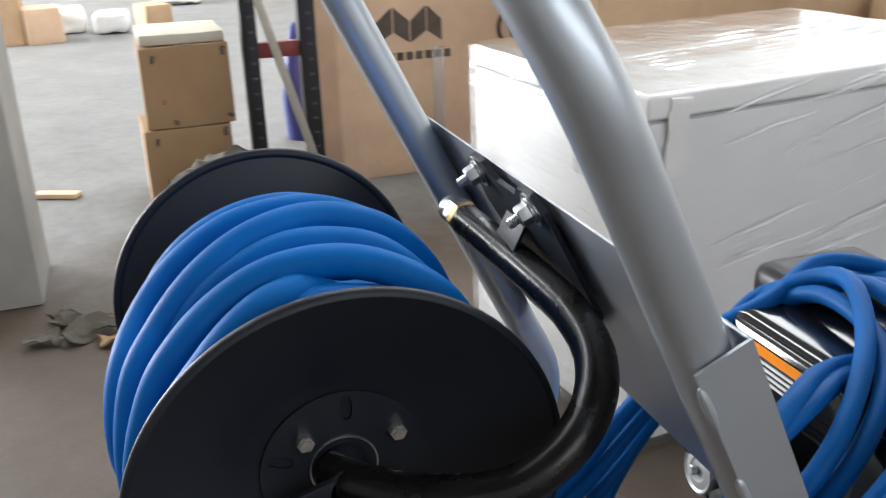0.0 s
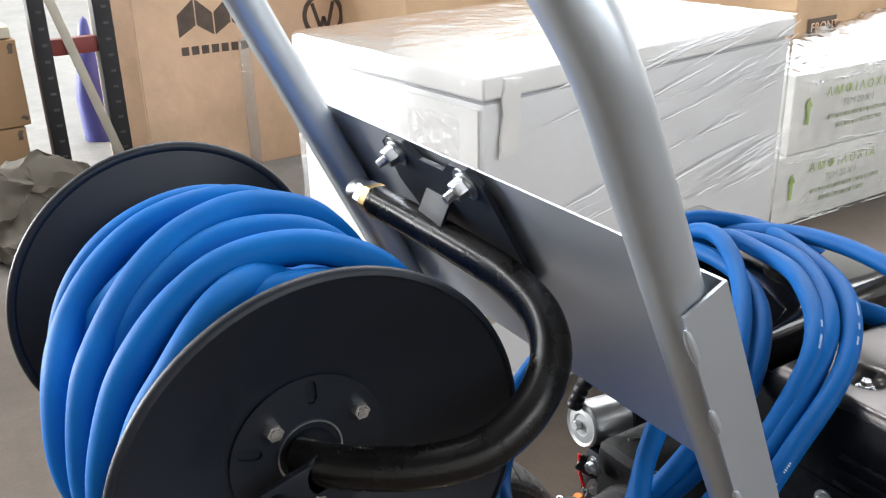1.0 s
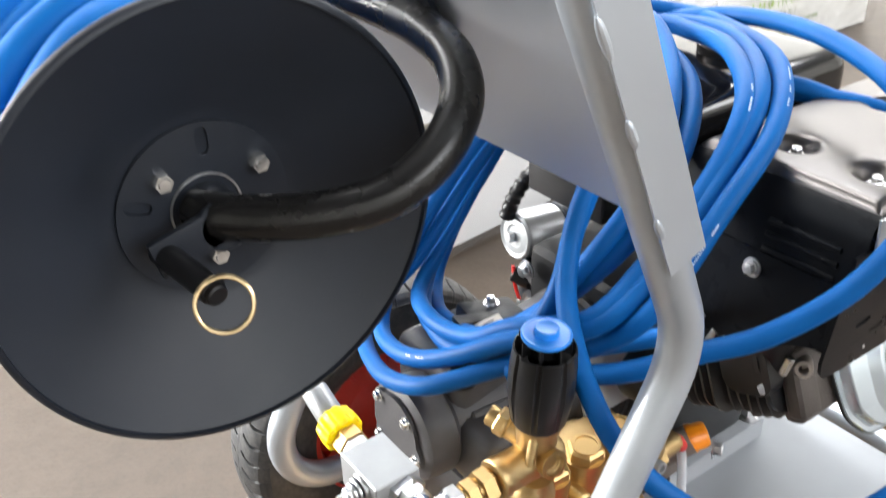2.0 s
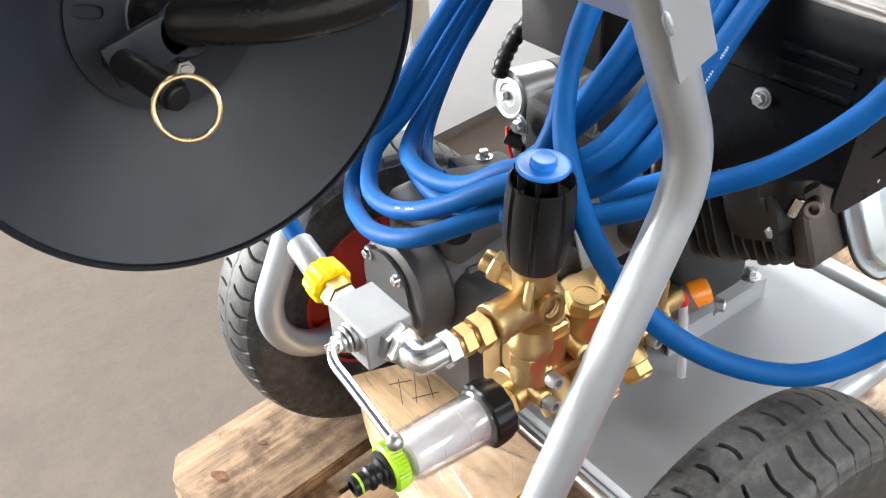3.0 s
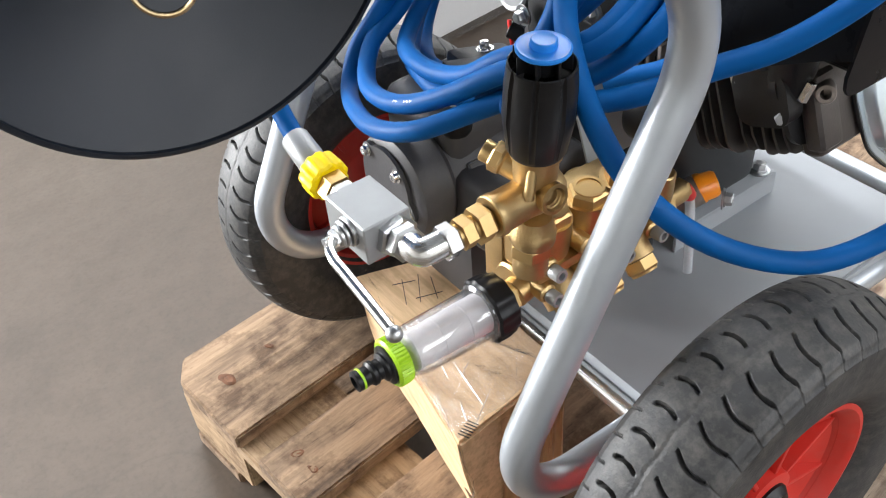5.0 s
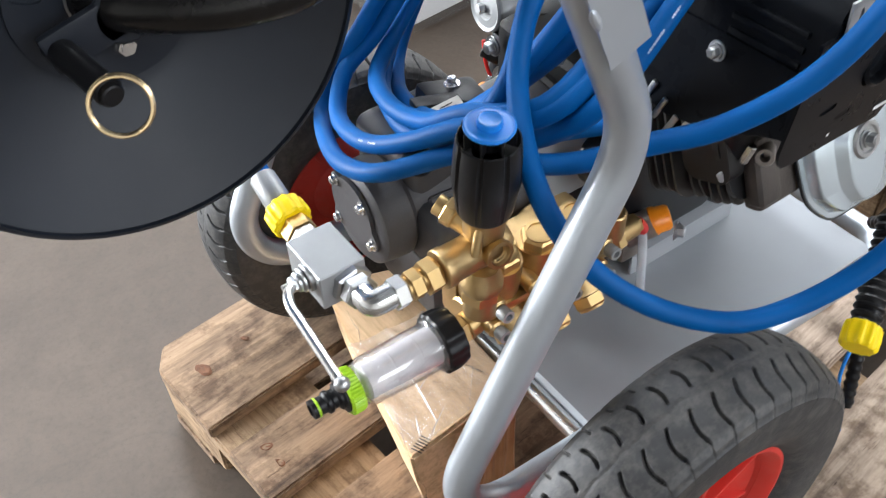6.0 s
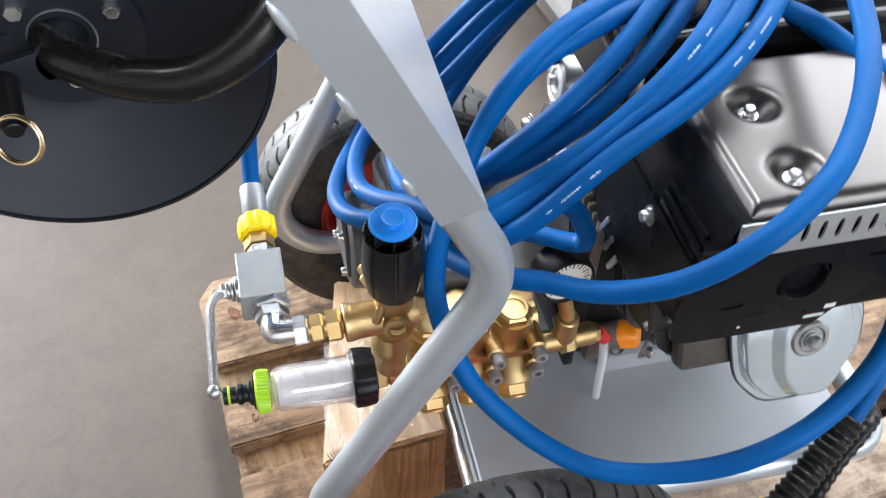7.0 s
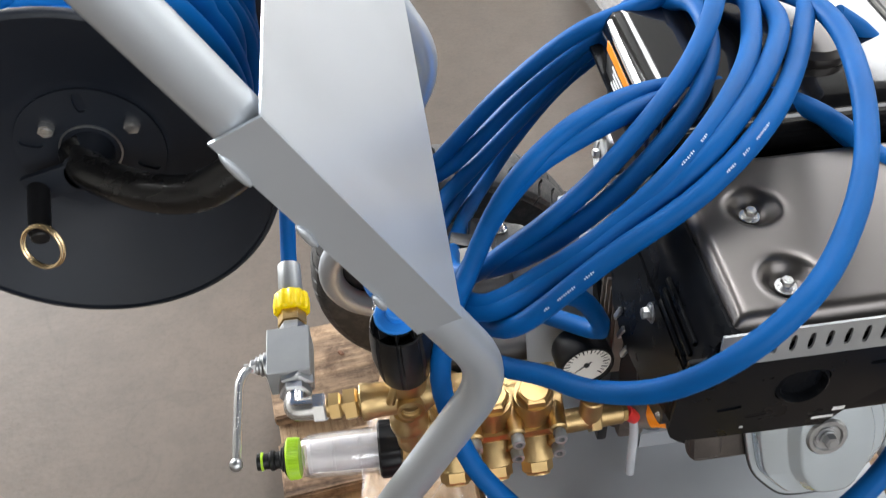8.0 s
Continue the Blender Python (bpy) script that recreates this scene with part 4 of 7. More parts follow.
CT = ((0.237, 0.427, 0.316), (0.380, 0.442, 0.315), (0.384, 0.660, 0.313), (0.290, 0.692, 0.312))   # corners of its lid
CB = ((0.264, 0.430, 0.1475), (0.384, 0.445, 0.1475), (0.386, 0.660, 0.1475), (0.315, 0.698, 0.1475))   # and of its bottom
bm = bmesh.new()
hi_, lo_ = [bm.verts.new(p) for p in CT], [bm.verts.new(p) for p in CB]
bm.faces.new(hi_)
bm.faces.new(lo_[::-1])
for i in range(4):
    bm.faces.new((lo_[i], lo_[(i + 1) % 4], hi_[(i + 1) % 4], hi_[i]))
bmesh.ops.bevel(bm, geom=bm.edges[:], offset=0.0035, segments=2, affect="EDGES")
bmesh.ops.subdivide_edges(bm, edges=[e for e in bm.edges if e.calc_length() > 0.04], cuts=11, use_grid_fill=True)
crumple(bm, 0.0030, 12, 3)
crumple(bm, 0.0007, 42, 5)
for v in bm.verts:
    v.co.z = max(0.1475, v.co.z)
part("body", bm, "card_crushed", carton_box)


def on_face(quad, u, v):
    a, b, c, d = (Vector(p) for p in quad)
    return a.lerp(b, u).lerp(d.lerp(c, u), v)


def draped(quad, nu, nv, lift, rough, freq, seed):
    """A loose sheet over one face of the carton, pulled into long folds."""
    bm, rows = bmesh.new(), []
    way = (Vector(quad[1]) - Vector(quad[0])).cross(Vector(quad[3]) - Vector(quad[0])).normalized()
    for j in range(nv + 1):
        row = []
        for i in range(nu + 1):
            p = on_face(quad, i / nu, j / nv)
            fold = (1 - abs(noise.noise(Vector((p.x * freq[0] + p.y * freq[1], p.z * freq[2], seed)))) * 2.0) ** 3
            row.append(bm.verts.new(p + way * (lift + rough * max(0.0, fold))))
        rows.append(row)
    for a, b in zip(rows, rows[1:]):
        for i in range(nu):
            bm.faces.new((a[i], a[i + 1], b[i + 1], b[i]))
    return bm


part("end_flap", draped([(0.289, 0.4330, 0.150), (0.380, 0.4430, 0.150), (0.378, 0.4405, 0.313), (0.287, 0.4305, 0.314)], 40, 30, 0.0035, 0.0030, (90, 30, 4), 3), "card_taped", carton_box,
     "end flap under glossy brown tape", smooth=40)
part("film", draped([(0.241, 0.432, 0.3165), (0.376, 0.442, 0.3165), (0.378, 0.575, 0.3160), (0.262, 0.585, 0.3160)], 60, 60, 0.0022, 0.0045, (22, 9, 0), 8), "tape", carton_box,
     "shiny creased packing film", smooth=40).visible_shadow = False
part("film", draped([(0.300, 0.690, 0.3150), (0.235, 0.4275, 0.3165), (0.252, 0.4300, 0.190), (0.312, 0.692, 0.190)], 60, 30, 0.0030, 0.0050, (6, 12, 22), 5), "tape", carton_box,
     "shiny creased packing film", smooth=40).visible_shadow = False
# white strips over the lid paint the film's glare along its creases
bm = bmesh.new()
for i in range(10):
    u0, v0 = random.uniform(0.05, 0.8), random.uniform(0.02, 0.8)
    a = on_face(CT, u0, v0 * 0.6)
    d = Vector((random.gauss(0.25, 0.35), 1.0, 0)).normalized() * random.uniform(0.02, 0.07) if i % 3 else Vector((1.0, random.gauss(0.6, 0.3), 0)).normalized() * random.uniform(0.02, 0.06)
    side = Vector((-d.y, d.x, 0)).normalized() * random.uniform(0.0003, 0.0009)
    strip = []
    for k in range(7):
        f = k / 6
        p = a + d * f + side * noise.noise(Vector((i, f * 1.2, 1))) * 1.5
        w_ = math.sin(math.pi * (0.08 + 0.84 * f))
        strip.append([bm.verts.new(Vector((q.x, q.y, 0.3215 + h))) for q, h in ((p - side * w_, 0), (p, 0.0014 * w_), (p + side * w_, 0))])
    for r0, r1 in zip(strip, strip[1:]):
        for k in range(2):
            bm.faces.new((r0[k], r0[k + 1], r1[k + 1], r1[k]))
tagged(part("film_crease", bm, "crease", carton_box), "pulled creases of the film, their glints painted white", kind="stuff")
for x, y, ln, turn in ((0.318, 0.628, 0.040, 62), (0.334, 0.622, 0.044, 58), (0.347, 0.612, 0.036, 66), (0.326, 0.640, 0.026, -24), (0.336, 0.606, 0.030, -20)):
    part("pen_stroke", block((ln, 0.0009, 0.0006), (x, y, 0.3160), 0, (0, 0, turn)), "faint_ink", carton_box, "", smooth=0)
for i in range(6):
    part("staple_mark", block((0.0010, 0.012, 0.0006), (0.2475 + 0.0032 * i, 0.4320 + 0.0012 * i, 0.3195), 0, (0, 0, 24)), "ink", carton_box, "", smooth=0)

# ---------------------------------------------------------------- cart: frame, plates, wheels
cart = thing("washer_cart", (0.52, 0.53, 0.146), "silver-grey tubular steel cart of a pressure washer on the pallet", "cart")
TR = 0.0158
YN0, YN1, YF0, YF1 = 0.287, 0.336, 0.751, 0.742
LEG = [(0.1217, 1.240), (0.384, 0.710), (0.192, 0.336), (0.80, 0.294)]


def leg(y0, y1):
    return [(LEG[0][0], y0, LEG[0][1]), (LEG[1][0], y0 + (y1 - y0) * 0.85, LEG[1][1]), (LEG[2][0], y1, LEG[2][1]), (LEG[3][0], y1, LEG[3][1])]


near, far = leg(YN0, YN1), leg(YF0, YF1)
part("frame_tube", sweep(rounded(near[::-1] + far, [0.09, 0.07, 0.085, 0.15, 0.15, 0.085, 0.07, 0.09][1:-1]), TR, 24), "silver", cart, smooth=60)
part("front_tube", sweep(rounded([(0.79, YN1, 0.296), (0.872, YN1, 0.300), (0.872, YF1, 0.300), (0.79, YF1, 0.296)], [0.06, 0.06]), TR * 0.99, 24), "silver", cart, smooth=60)

dn = Vector((LEG[1][0] - LEG[0][0], 0, LEG[1][1] - LEG[0][1])).normalized()   # down along the handle
nn = Vector((-dn.z, 0, dn.x))                                  # out of its front
if nn.x < 0:
    nn = -nn
LEGTOP = Vector((LEG[0][0], 0, LEG[0][1]))


def on_leg(z, out, y):
    s = (z - LEGTOP.z) / dn.z
    p = LEGTOP + dn * s + nn * out
    return Vector((p.x, y, p.z))


PT, PB = 0.991, 0.798   # heights of the cross plate's edges along the handle
top_mid = on_leg(PT, TR + 0.0025, 0)
long = (on_leg(PB, 0, 0) - on_leg(PT, 0, 0)).length
pm = plane_at(Vector((top_mid.x, 0.290, top_mid.z)), (0, 1, 0), -dn)
bm = slab([(0, 0), (0.480, 0), (0.480, -long), (0.016, -long)], 0.0015, pm)
part("cross_plate", bm, "silver_panel", cart, "flat grey steel plate between the handle tubes", smooth=20)
for y, lean in ((0.2895, 0.077), (0.7675, 0.0)):
    bm = slab([(0.0, 0.0), (-0.032, 0.001), (-0.032, -long + 0.004), (0.0, -long)], 0.0018,
              plane_at(on_leg(PT, TR + 0.004, y), nn, -dn + Vector((0, -lean, 0))))
    part("side_flange", bm, "silver", cart, "folded edge of the plate", smooth=20)
for z, ln, y in ((0.972, 0.026, 0.289), (0.915, 0.020, 0.293), (0.845, 0.016, 0.298)):
    a = on_leg(z, -0.0125, y + 0.0005)
    line = [a + dn * (ln * (i / 8 - 0.5)) + Vector((0, noise.noise(a * 90 + Vector((i, 0, 0))) * 0.001, 0)) for i in range(9)]
    part("weld", sweep(line, 0.0026, 10, radius_at=lambda f: 0.35 + 0.75 * math.sin(math.pi * min(1, max(0, f))) ** 0.5), "silver", cart, "bead of painted weld")

part("base_plate", slab(round_rect(0.425, 0.410, 0.012, 5, 0.614, 0.540), 0.004, Matrix.Translation((0, 0, 0.322))), "silver_plate", cart, "flat grey steel base plate", smooth=20)
bm = bmesh.new()
block((0.004, 0.386, 0.014), (0.4035, 0.545, 0.3155), 0.001, bm=bm)
block((0.38, 0.004, 0.012), (0.605, 0.3335, 0.317), 0.001, bm=bm)
part("plate_lip", bm, "silver_plate", cart, "turned-down edge", smooth=20)
for y0, y1 in ((0.18, 0.333), (0.748, 0.85)):
    part("axle", rod((0.39, y0, 0.336), (0.39, y1, 0.336), 0.010, 16), "zinc", cart)
part("cross_bar", rod((0.394, 0.336, 0.303), (0.394, 0.742, 0.303), 0.0100, 20), "bright", cart)
for y in (0.492, 0.62):
    bm = block((0.165, 0.036, 0.005), (0.656, y, 0.352), 0.001)
    block((0.165, 0.004, 0.026), (0.656, y - 0.016, 0.339), 0.0008, bm=bm)
    part("engine_rail", bm, "silver_plate", cart, smooth=20)
for x, y in ((0.590, 0.488), (0.725, 0.488)):
    bolt("rail_bolt", (x, y, 0.3545), (0, 0, 1), 0.013, cart)

WR = 0.190


def tyre_mesh():
    """A tyre about the y axis: rounded tread with a seam line, bowed slots and thin sipes over its shoulders."""
    bm = bmesh.new()
    pitches, per, across = 50, 36, 60
    na, half = pitches * per, 0.0445
    side = [(0.098, -0.024), (0.104, -0.0315), (0.110, -0.0345), (0.116, -0.0395), (0.130, -0.0440), (0.148, -0.0455), (0.160, -0.0450)]
    prof = list(side)
    for i in range(across + 1):
        u = -1 + 2 * i / across
        prof.append((WR - 0.0125 * abs(u) ** 2.6 - 0.006 * max(0, abs(u) - 0.86) / 0.14, u * half))
    prof += [(r, -y) for r, y in side[::-1]]
    rings = []
    for r, y in prof:
        ring = []
        for k in range(na):
            deg = k * 360 / na
            cut = 0.0
            if r > 0.163:
                seam = abs(y - 0.0004 * math.sin(deg * 0.7))
                if seam < 0.0012:
                    cut = 0.0006
                for lo, hi, bow, end, shift, deep in ((-0.0350, -0.0075, -1.3, -1.9, 0.0, 0.0065), (0.0055, 0.0270, 0.9, -0.1, -2.8, 0.0060)):
                    if lo < y < hi:
                        f = (y - lo) / (hi - lo) if lo > 0 else (hi - y) / (hi - lo)
                        mid = shift + end * f + bow * math.sin(math.pi * f)
                        d = (deg - mid) % 7.2
                        d = min(d, 7.2 - d)
                        cut = max(cut, deep * min(1.0, max(0.0, (0.56 - d) / 0.26)) * min(1.0, f / 0.07, (1 - f) / 0.07))
                for sgn in (-1, 1):
                    v = y * sgn
                    if v > (0.0345 if sgn < 0 else 0.030):
                        d = (deg + 2.0 + (v - 0.035) * 90 - (0 if sgn < 0 else 3.0)) % 7.2
                        d = min(d, 7.2 - d)
                        cut = max(cut, 0.0020 if d < 0.26 else 0.0)
                        if 0.0375 < v < 0.0390 or 0.0420 < v < 0.0435:
                            cut = max(cut, 0.0016)
            rr = r - cut
            a = radians(deg)
            ring.append(bm.verts.new((rr * math.sin(a), y, rr * math.cos(a))))
        rings.append(ring)
    for a, b in zip(rings, rings[1:]):
        for k in range(na):
            bm.faces.new((a[k], a[(k + 1) % na], b[(k + 1) % na], b[k]))
    return bm


def rim_mesh(s):
    """A pressed rim with dished face, ribs and hub; s: the side that faces out."""
    bm = bmesh.new()
    lathe(bm, (0, 0, 0), (0, s, 0), [(0.100, -0.030), (0.107, -0.032), (0.107, -0.027), (0.094, -0.022), (0.088, 0.0), (0.093, 0.022), (0.104, 0.026), (0.108, 0.031), (0.1075, 0.0340), (0.103, 0.0345), (0.096, 0.029),
                                     (0.086, 0.004), (0.056, -0.006), (0.033, -0.002), (0.030, 0.022), (0.018, 0.024), (0.018, 0.014), (0, 0.014)], 64)
    return bm


tyre_bm = tyre_mesh()
tyre_data = None
for i, (y, s) in enumerate(((0.2317, -1), (0.8010, 1))):
    wheel_at = Vector((0.390, y, 0.336))
    rim = part("wheel", rim_mesh(s), "red", cart, "red plastic wheel with black tyre")
    rim.matrix_basis = Matrix.Translation(wheel_at)
    if tyre_data is None:
        ty = part("tyre", tyre_bm, "tyre", rim, "dusty black rubber tyre with slotted tread", smooth=50)
        tyre_data = ty.data
    else:
        ty = tagged(new("tyre", tyre_data), "dusty black rubber tyre with slotted tread")
        ty.parent = rim
    part("back_dish", turned((0, 0, 0), (0, -s, 0), [(0.089, -0.018), (0.056, -0.002), (0.034, 0.012), (0.0, 0.012)], 40), "red", rim)
    for k in range(8):
        a = math.tau * (k + 0.4) / 8
        part("rib", block((0.005, 0.024, 0.062), (0.060 * math.sin(a), s * 0.008, 0.060 * math.cos(a)), 0.0015, (0, math.degrees(a), 0)), "red", rim)
    part("hub_cap", turned((0, s * 0.014, 0), (0, s, 0), [(0, 0), (0.021, 0), (0.021, 0.012), (0.016, 0.018), (0, 0.019)], 24), "black_plastic", rim, "black hub cap")

# ---------------------------------------------------------------- hose reel
RC = Vector((0.106, 0, 0.849))
reel = thing("hose_reel", (0.114, 0.63, 0.69), "black steel hose reel bolted to the cart handle", "hose reel")


def flange(y, s, r, dish):
    """One dished disc of the reel with a rolled rim; s: which way its outside faces."""
    prof = [(0.028, 0.0), (0.056, 0.0)] + [(0.056 + (r * 0.965 - 0.056) * k / 10, dish * (k / 10) ** 1.12) for k in range(1, 11)]
    for i in range(9):
        a = math.pi * (0.5 - i / 6)
        prof.append((r - 0.0045 + 0.0045 * math.cos(a), dish - 0.0015 + 0.0045 * math.sin(a)))
    prof += [(r * 0.955, dish - 0.004)] + [(0.056 + (r * 0.955 - 0.056) * k / 5, (dish - 0.001) * (k / 5) ** 1.12 - 0.003) for k in range(4, -1, -1)] + [(0.028, -0.003), (0.028, 0.0)]
    return turned((RC.x, y, RC.z), (0, s, 0), prof, 96)


part("near_flange", flange(0.478, -1, 0.1385, 0.038), "black", reel, "black painted reel disc", smooth=50)
part("far_flange", flange(0.742, 1, 0.1385, 0.022), "black", reel, "black painted reel disc", smooth=50)
part("drum", turned((RC.x, 0.478, RC.z), (0, 1, 0), [(0.062, 0), (0.062, 0.264)], 48), "black", reel)
hub = part("hub_plate", slab([(0.054 * math.cos(a), 0.054 * math.sin(a)) for a in (math.tau * i / 48 for i in range(48))], 0.003,
                             plane_at((RC.x, 0.4785, RC.z), (1, 0, 0), (0, 0, 1)),
                             [(0.004, 0.042, 0.004, 0.0085, 0), (-0.04, 0.012, 0.004, 0.0085, 70), (0.037, -0.020, 0.004, 0.0085, 60)]), "black", reel, "black hub plate with slots")
for x, z in ((0.082, 0.874), (0.142, 0.869), (0.1075, 0.8175)):
    bolt("hub_bolt", (x, 0.4755, z), (0, -1, 0), 0.0112, hub, "bright", washer=False, label="bright zinc bolt")
part("hub_ring", turned((RC.x, 0.4755, RC.z), (0, -1, 0), [(0.0215, 0), (0.0228, 0), (0.0228, 0.0012), (0.0215, 0.0012), (0.0213, 0.0)], 40), "zinc", reel, "bare steel ring round the axle")
part("swivel", rod((RC.x, 0.478, RC.z), (RC.x, 0.446, RC.z), 0.0170, 28), "black", reel, "black swivel body")
PIPE = [(0.098, 0.470, 0.852), (0.107, 0.450, 0.853), (0.124, 0.434, 0.853), (0.154, 0.414, 0.854), (0.190, 0.400, 0.860), (0.222, 0.398, 0.877), (0.248, 0.409, 0.898), (0.264, 0.436, 0.914), (0.270, 0.480, 0.924), (0.268, 0.54, 0.929), (0.264, 0.60, 0.932), (0.261, 0.662, 0.933)]
part("swivel_pipe", sweep(smooth_line(PIPE, step=0.006), 0.0138, 24), "pipe_black", reel, "bent glossy black feed pipe", smooth=60)
fit_at = Vector((0.261, 0.662, 0.933))
bm = hexagon(fit_at, (0, 1, 0), 0.026, 0.011)
part("brass_nut", bm, "brass_turned", reel, "brass union nut")
bm = hexagon(fit_at + Vector((0, 0.012, 0)), (0, 1, 0), 0.024, 0.012)
lathe(bm, fit_at + Vector((0, 0.024, 0)), (0, 1, -0.1), [(0.011, 0), (0.012, 0.004), (0.0125, 0.012), (0.010, 0.018), (0, 0.018)], 20)
part("union", bm, "zinc", reel, "bright steel hose union")
# holding bracket behind the cross plate
m = plane_at(on_leg(0.985, TR - 0.006, 0.50), (0, 1, 0), -dn)
bm = slab([(-0.004, 0.004), (0.010, 0.014), (0.034, 0.012), (0.048, 0.002), (0.082, 0.002), (0.098, 0.014), (0.122, 0.014), (0.138, 0.004), (0.142, -0.035), (0.118, -0.085), (0.018, -0.115), (-0.012, -0.085)], 0.004, m)
part("bracket", bm, "black", reel, "black bracket plate", smooth=20)
part("pipe_clamp", block((0.003, 0.036, 0.030), (0.2655, 0.578, 0.950), 0.0008, (0, 27, 0)), "black", reel, "flat black tab welded to the pipe")
for y in (0.518, 0.617):
    bolt("bracket_bolt", on_leg(0.985, TR - 0.006, y), -nn, 0.014, reel, stem=0.008, material="zinc", label="zinc bolt with nut and washers")
# lock arm with pin and ring
part("lock_arm", block((0.056, 0.006, 0.024), (0.089, 0.449, 0.846), 0.002, (0, -14, 0)), "black", reel, "flat black arm")
part("lock_pin", rod((0.068, 0.456, 0.842), (0.077, 0.403, 0.8365), 0.0078, 20), "black_plastic", reel, "black locking pin")
part("pin_head", rod((0.0765, 0.406, 0.837), (0.0775, 0.399, 0.8357), 0.0064, 16), "black_plastic", reel)
rc = Vector((0.079, 0.396, 0.8318))
u, v, w = frame_of((-0.30, -0.87, 0.38))
part("ring", sweep([rc + (u * math.cos(math.tau * i / 48) + v * math.sin(math.tau * i / 48)) * 0.0154 for i in range(48)], 0.0015, 10, closed=True), "brass_wire", reel, "golden split ring")
part("ring", sweep([rc + w * 0.0026 + (u * math.cos(math.tau * i / 48) + v * math.sin(math.tau * i / 48)) * 0.0152 for i in range(48)], 0.0011, 10, closed=True), "brass_wire", reel)

# ---------------------------------------------------------------- hoses
HR = 0.0089
RHR = 0.0113   # the thicker hose on the reel


def wound(turns, base, start, y_wander, seed):
    """A hose laid on the reel: turns of (place along the axle, radius)."""
    line = []
    per = 96
    for i in range(len(turns) - 1):
        (ya, ra), (yb, rb) = turns[i], turns[i + 1]
        for k in range(per):
            f = k / per
            a = start + math.tau * f
            e = f * f * (3 - 2 * f)
            y = ya + (yb - ya) * e + noise.noise(Vector((math.cos(a) * 0.9, math.sin(a) * 0.9, i * 1.7 + seed))) * y_wander
            r = ra + (rb - ra) * f + noise.noise(Vector((math.cos(a), math.sin(a), i * 2.3 + seed + 9))) * base
            line.append(Vector((RC.x + r * math.cos(a), y, RC.z + r * math.sin(a))))
    return line


reel_hose = thing("reel_hose", (0.114, 0.63, 0.70), "blue rubber pressure hose wound in loose turns on the reel", "hose")
LAY1 = [(0.492 + 0.0240 * i, 0.073) for i in range(10)]
LAY2 = [(0.718 - 0.0250 * i, 0.094) for i in range(9)]
LAY3 = [(0.548, 0.110), (0.574, 0.112), (0.602, 0.111), (0.630, 0.110), (0.652, 0.108)]
part("hose", sweep(wound(LAY1 + LAY2 + LAY3, 0.0050, 0.6, 0.010, 3.1), RHR, 16), "reel_hose", reel_hose, smooth=60)


def strand(stops):
    """One loose turn over the winding: (degrees round the axle, place along it, radius)."""
    line = []
    for deg, y, r in stops:
        a = radians(deg)
        line.append((RC.x + r * math.cos(a), y, RC.z + r * math.sin(a)))
    part("turn", sweep(smooth_line(line, step=0.006), RHR, 18), "reel_hose", reel_hose, smooth=60)


strand([(250, 0.610, 0.104), (215, 0.600, 0.112), (185, 0.625, 0.119), (150, 0.660, 0.117), (120, 0.672, 0.115), (85, 0.672, 0.114), (40, 0.674, 0.112), (-20, 0.675, 0.102)])
strand([(250, 0.545, 0.106), (220, 0.548, 0.116), (190, 0.553, 0.133), (165, 0.570, 0.1350), (147, 0.612, 0.1285), (126, 0.634, 0.1225), (105, 0.641, 0.1210), (75, 0.645, 0.1205), (40, 0.650, 0.117), (-20, 0.655, 0.104)])
strand([(250, 0.500, 0.106), (220, 0.506, 0.114), (190, 0.514, 0.128), (154, 0.526, 0.1320), (139, 0.545, 0.1297), (122, 0.562, 0.1300), (105, 0.579, 0.1302), (87, 0.591, 0.1305), (72, 0.596, 0.1300), (55, 0.600, 0.1280), (20, 0.610, 0.120), (-30, 0.620, 0.102)])
strand([(250, 0.520, 0.098), (205, 0.520, 0.108), (160, 0.528, 0.116), (130, 0.545, 0.120), (100, 0.563, 0.1210), (80, 0.564, 0.1215), (60, 0.564, 0.120), (20, 0.560, 0.112), (-30, 0.560, 0.098)])
strand([(250, 0.494, 0.100), (220, 0.492, 0.112), (185, 0.490, 0.124), (148, 0.492, 0.1265), (132, 0.500, 0.1272), (118, 0.508, 0.1272), (103, 0.515, 0.1272), (86, 0.514, 0.1272), (70, 0.508, 0.1265), (48, 0.503, 0.122), (10, 0.502, 0.110), (-30, 0.502, 0.098)])
strand([(250, 0.496, 0.090), (210, 0.486, 0.102), (178, 0.473, 0.114), (148, 0.464, 0.1180), (132, 0.466, 0.1190), (117, 0.481, 0.1200), (106, 0.493, 0.1195), (95, 0.506, 0.1140), (84, 0.516, 0.100), (65, 0.534, 0.097), (40, 0.540, 0.090)])
strand([(185, 0.490, 0.086), (140, 0.482, 0.094), (115, 0.486, 0.1010), (100, 0.494, 0.1075), (84, 0.495, 0.1070), (62, 0.495, 0.1060), (20, 0.503, 0.098), (-30, 0.500, 0.088)])
strand([(185, 0.490, 0.084), (140, 0.482, 0.092), (113, 0.478, 0.1020), (92, 0.479, 0.1040), (77, 0.480, 0.1030), (40, 0.488, 0.094), (-20, 0.488, 0.084)])
part("lead", sweep(smooth_line([(0.205, 0.70, 0.79), (0.222, 0.685, 0.74), (0.224, 0.665, 0.69), (0.216, 0.636, 0.642), (0.211, 0.606, 0.606), (0.209, 0.575, 0.587)]), HR * 0.92, 16), "hose", reel_hose, smooth=60)

coil = thing("hose_coil", (0.52, 0.58, 0.55), "loose coil of blue rubber pressure hose draped over the engine", "hose")
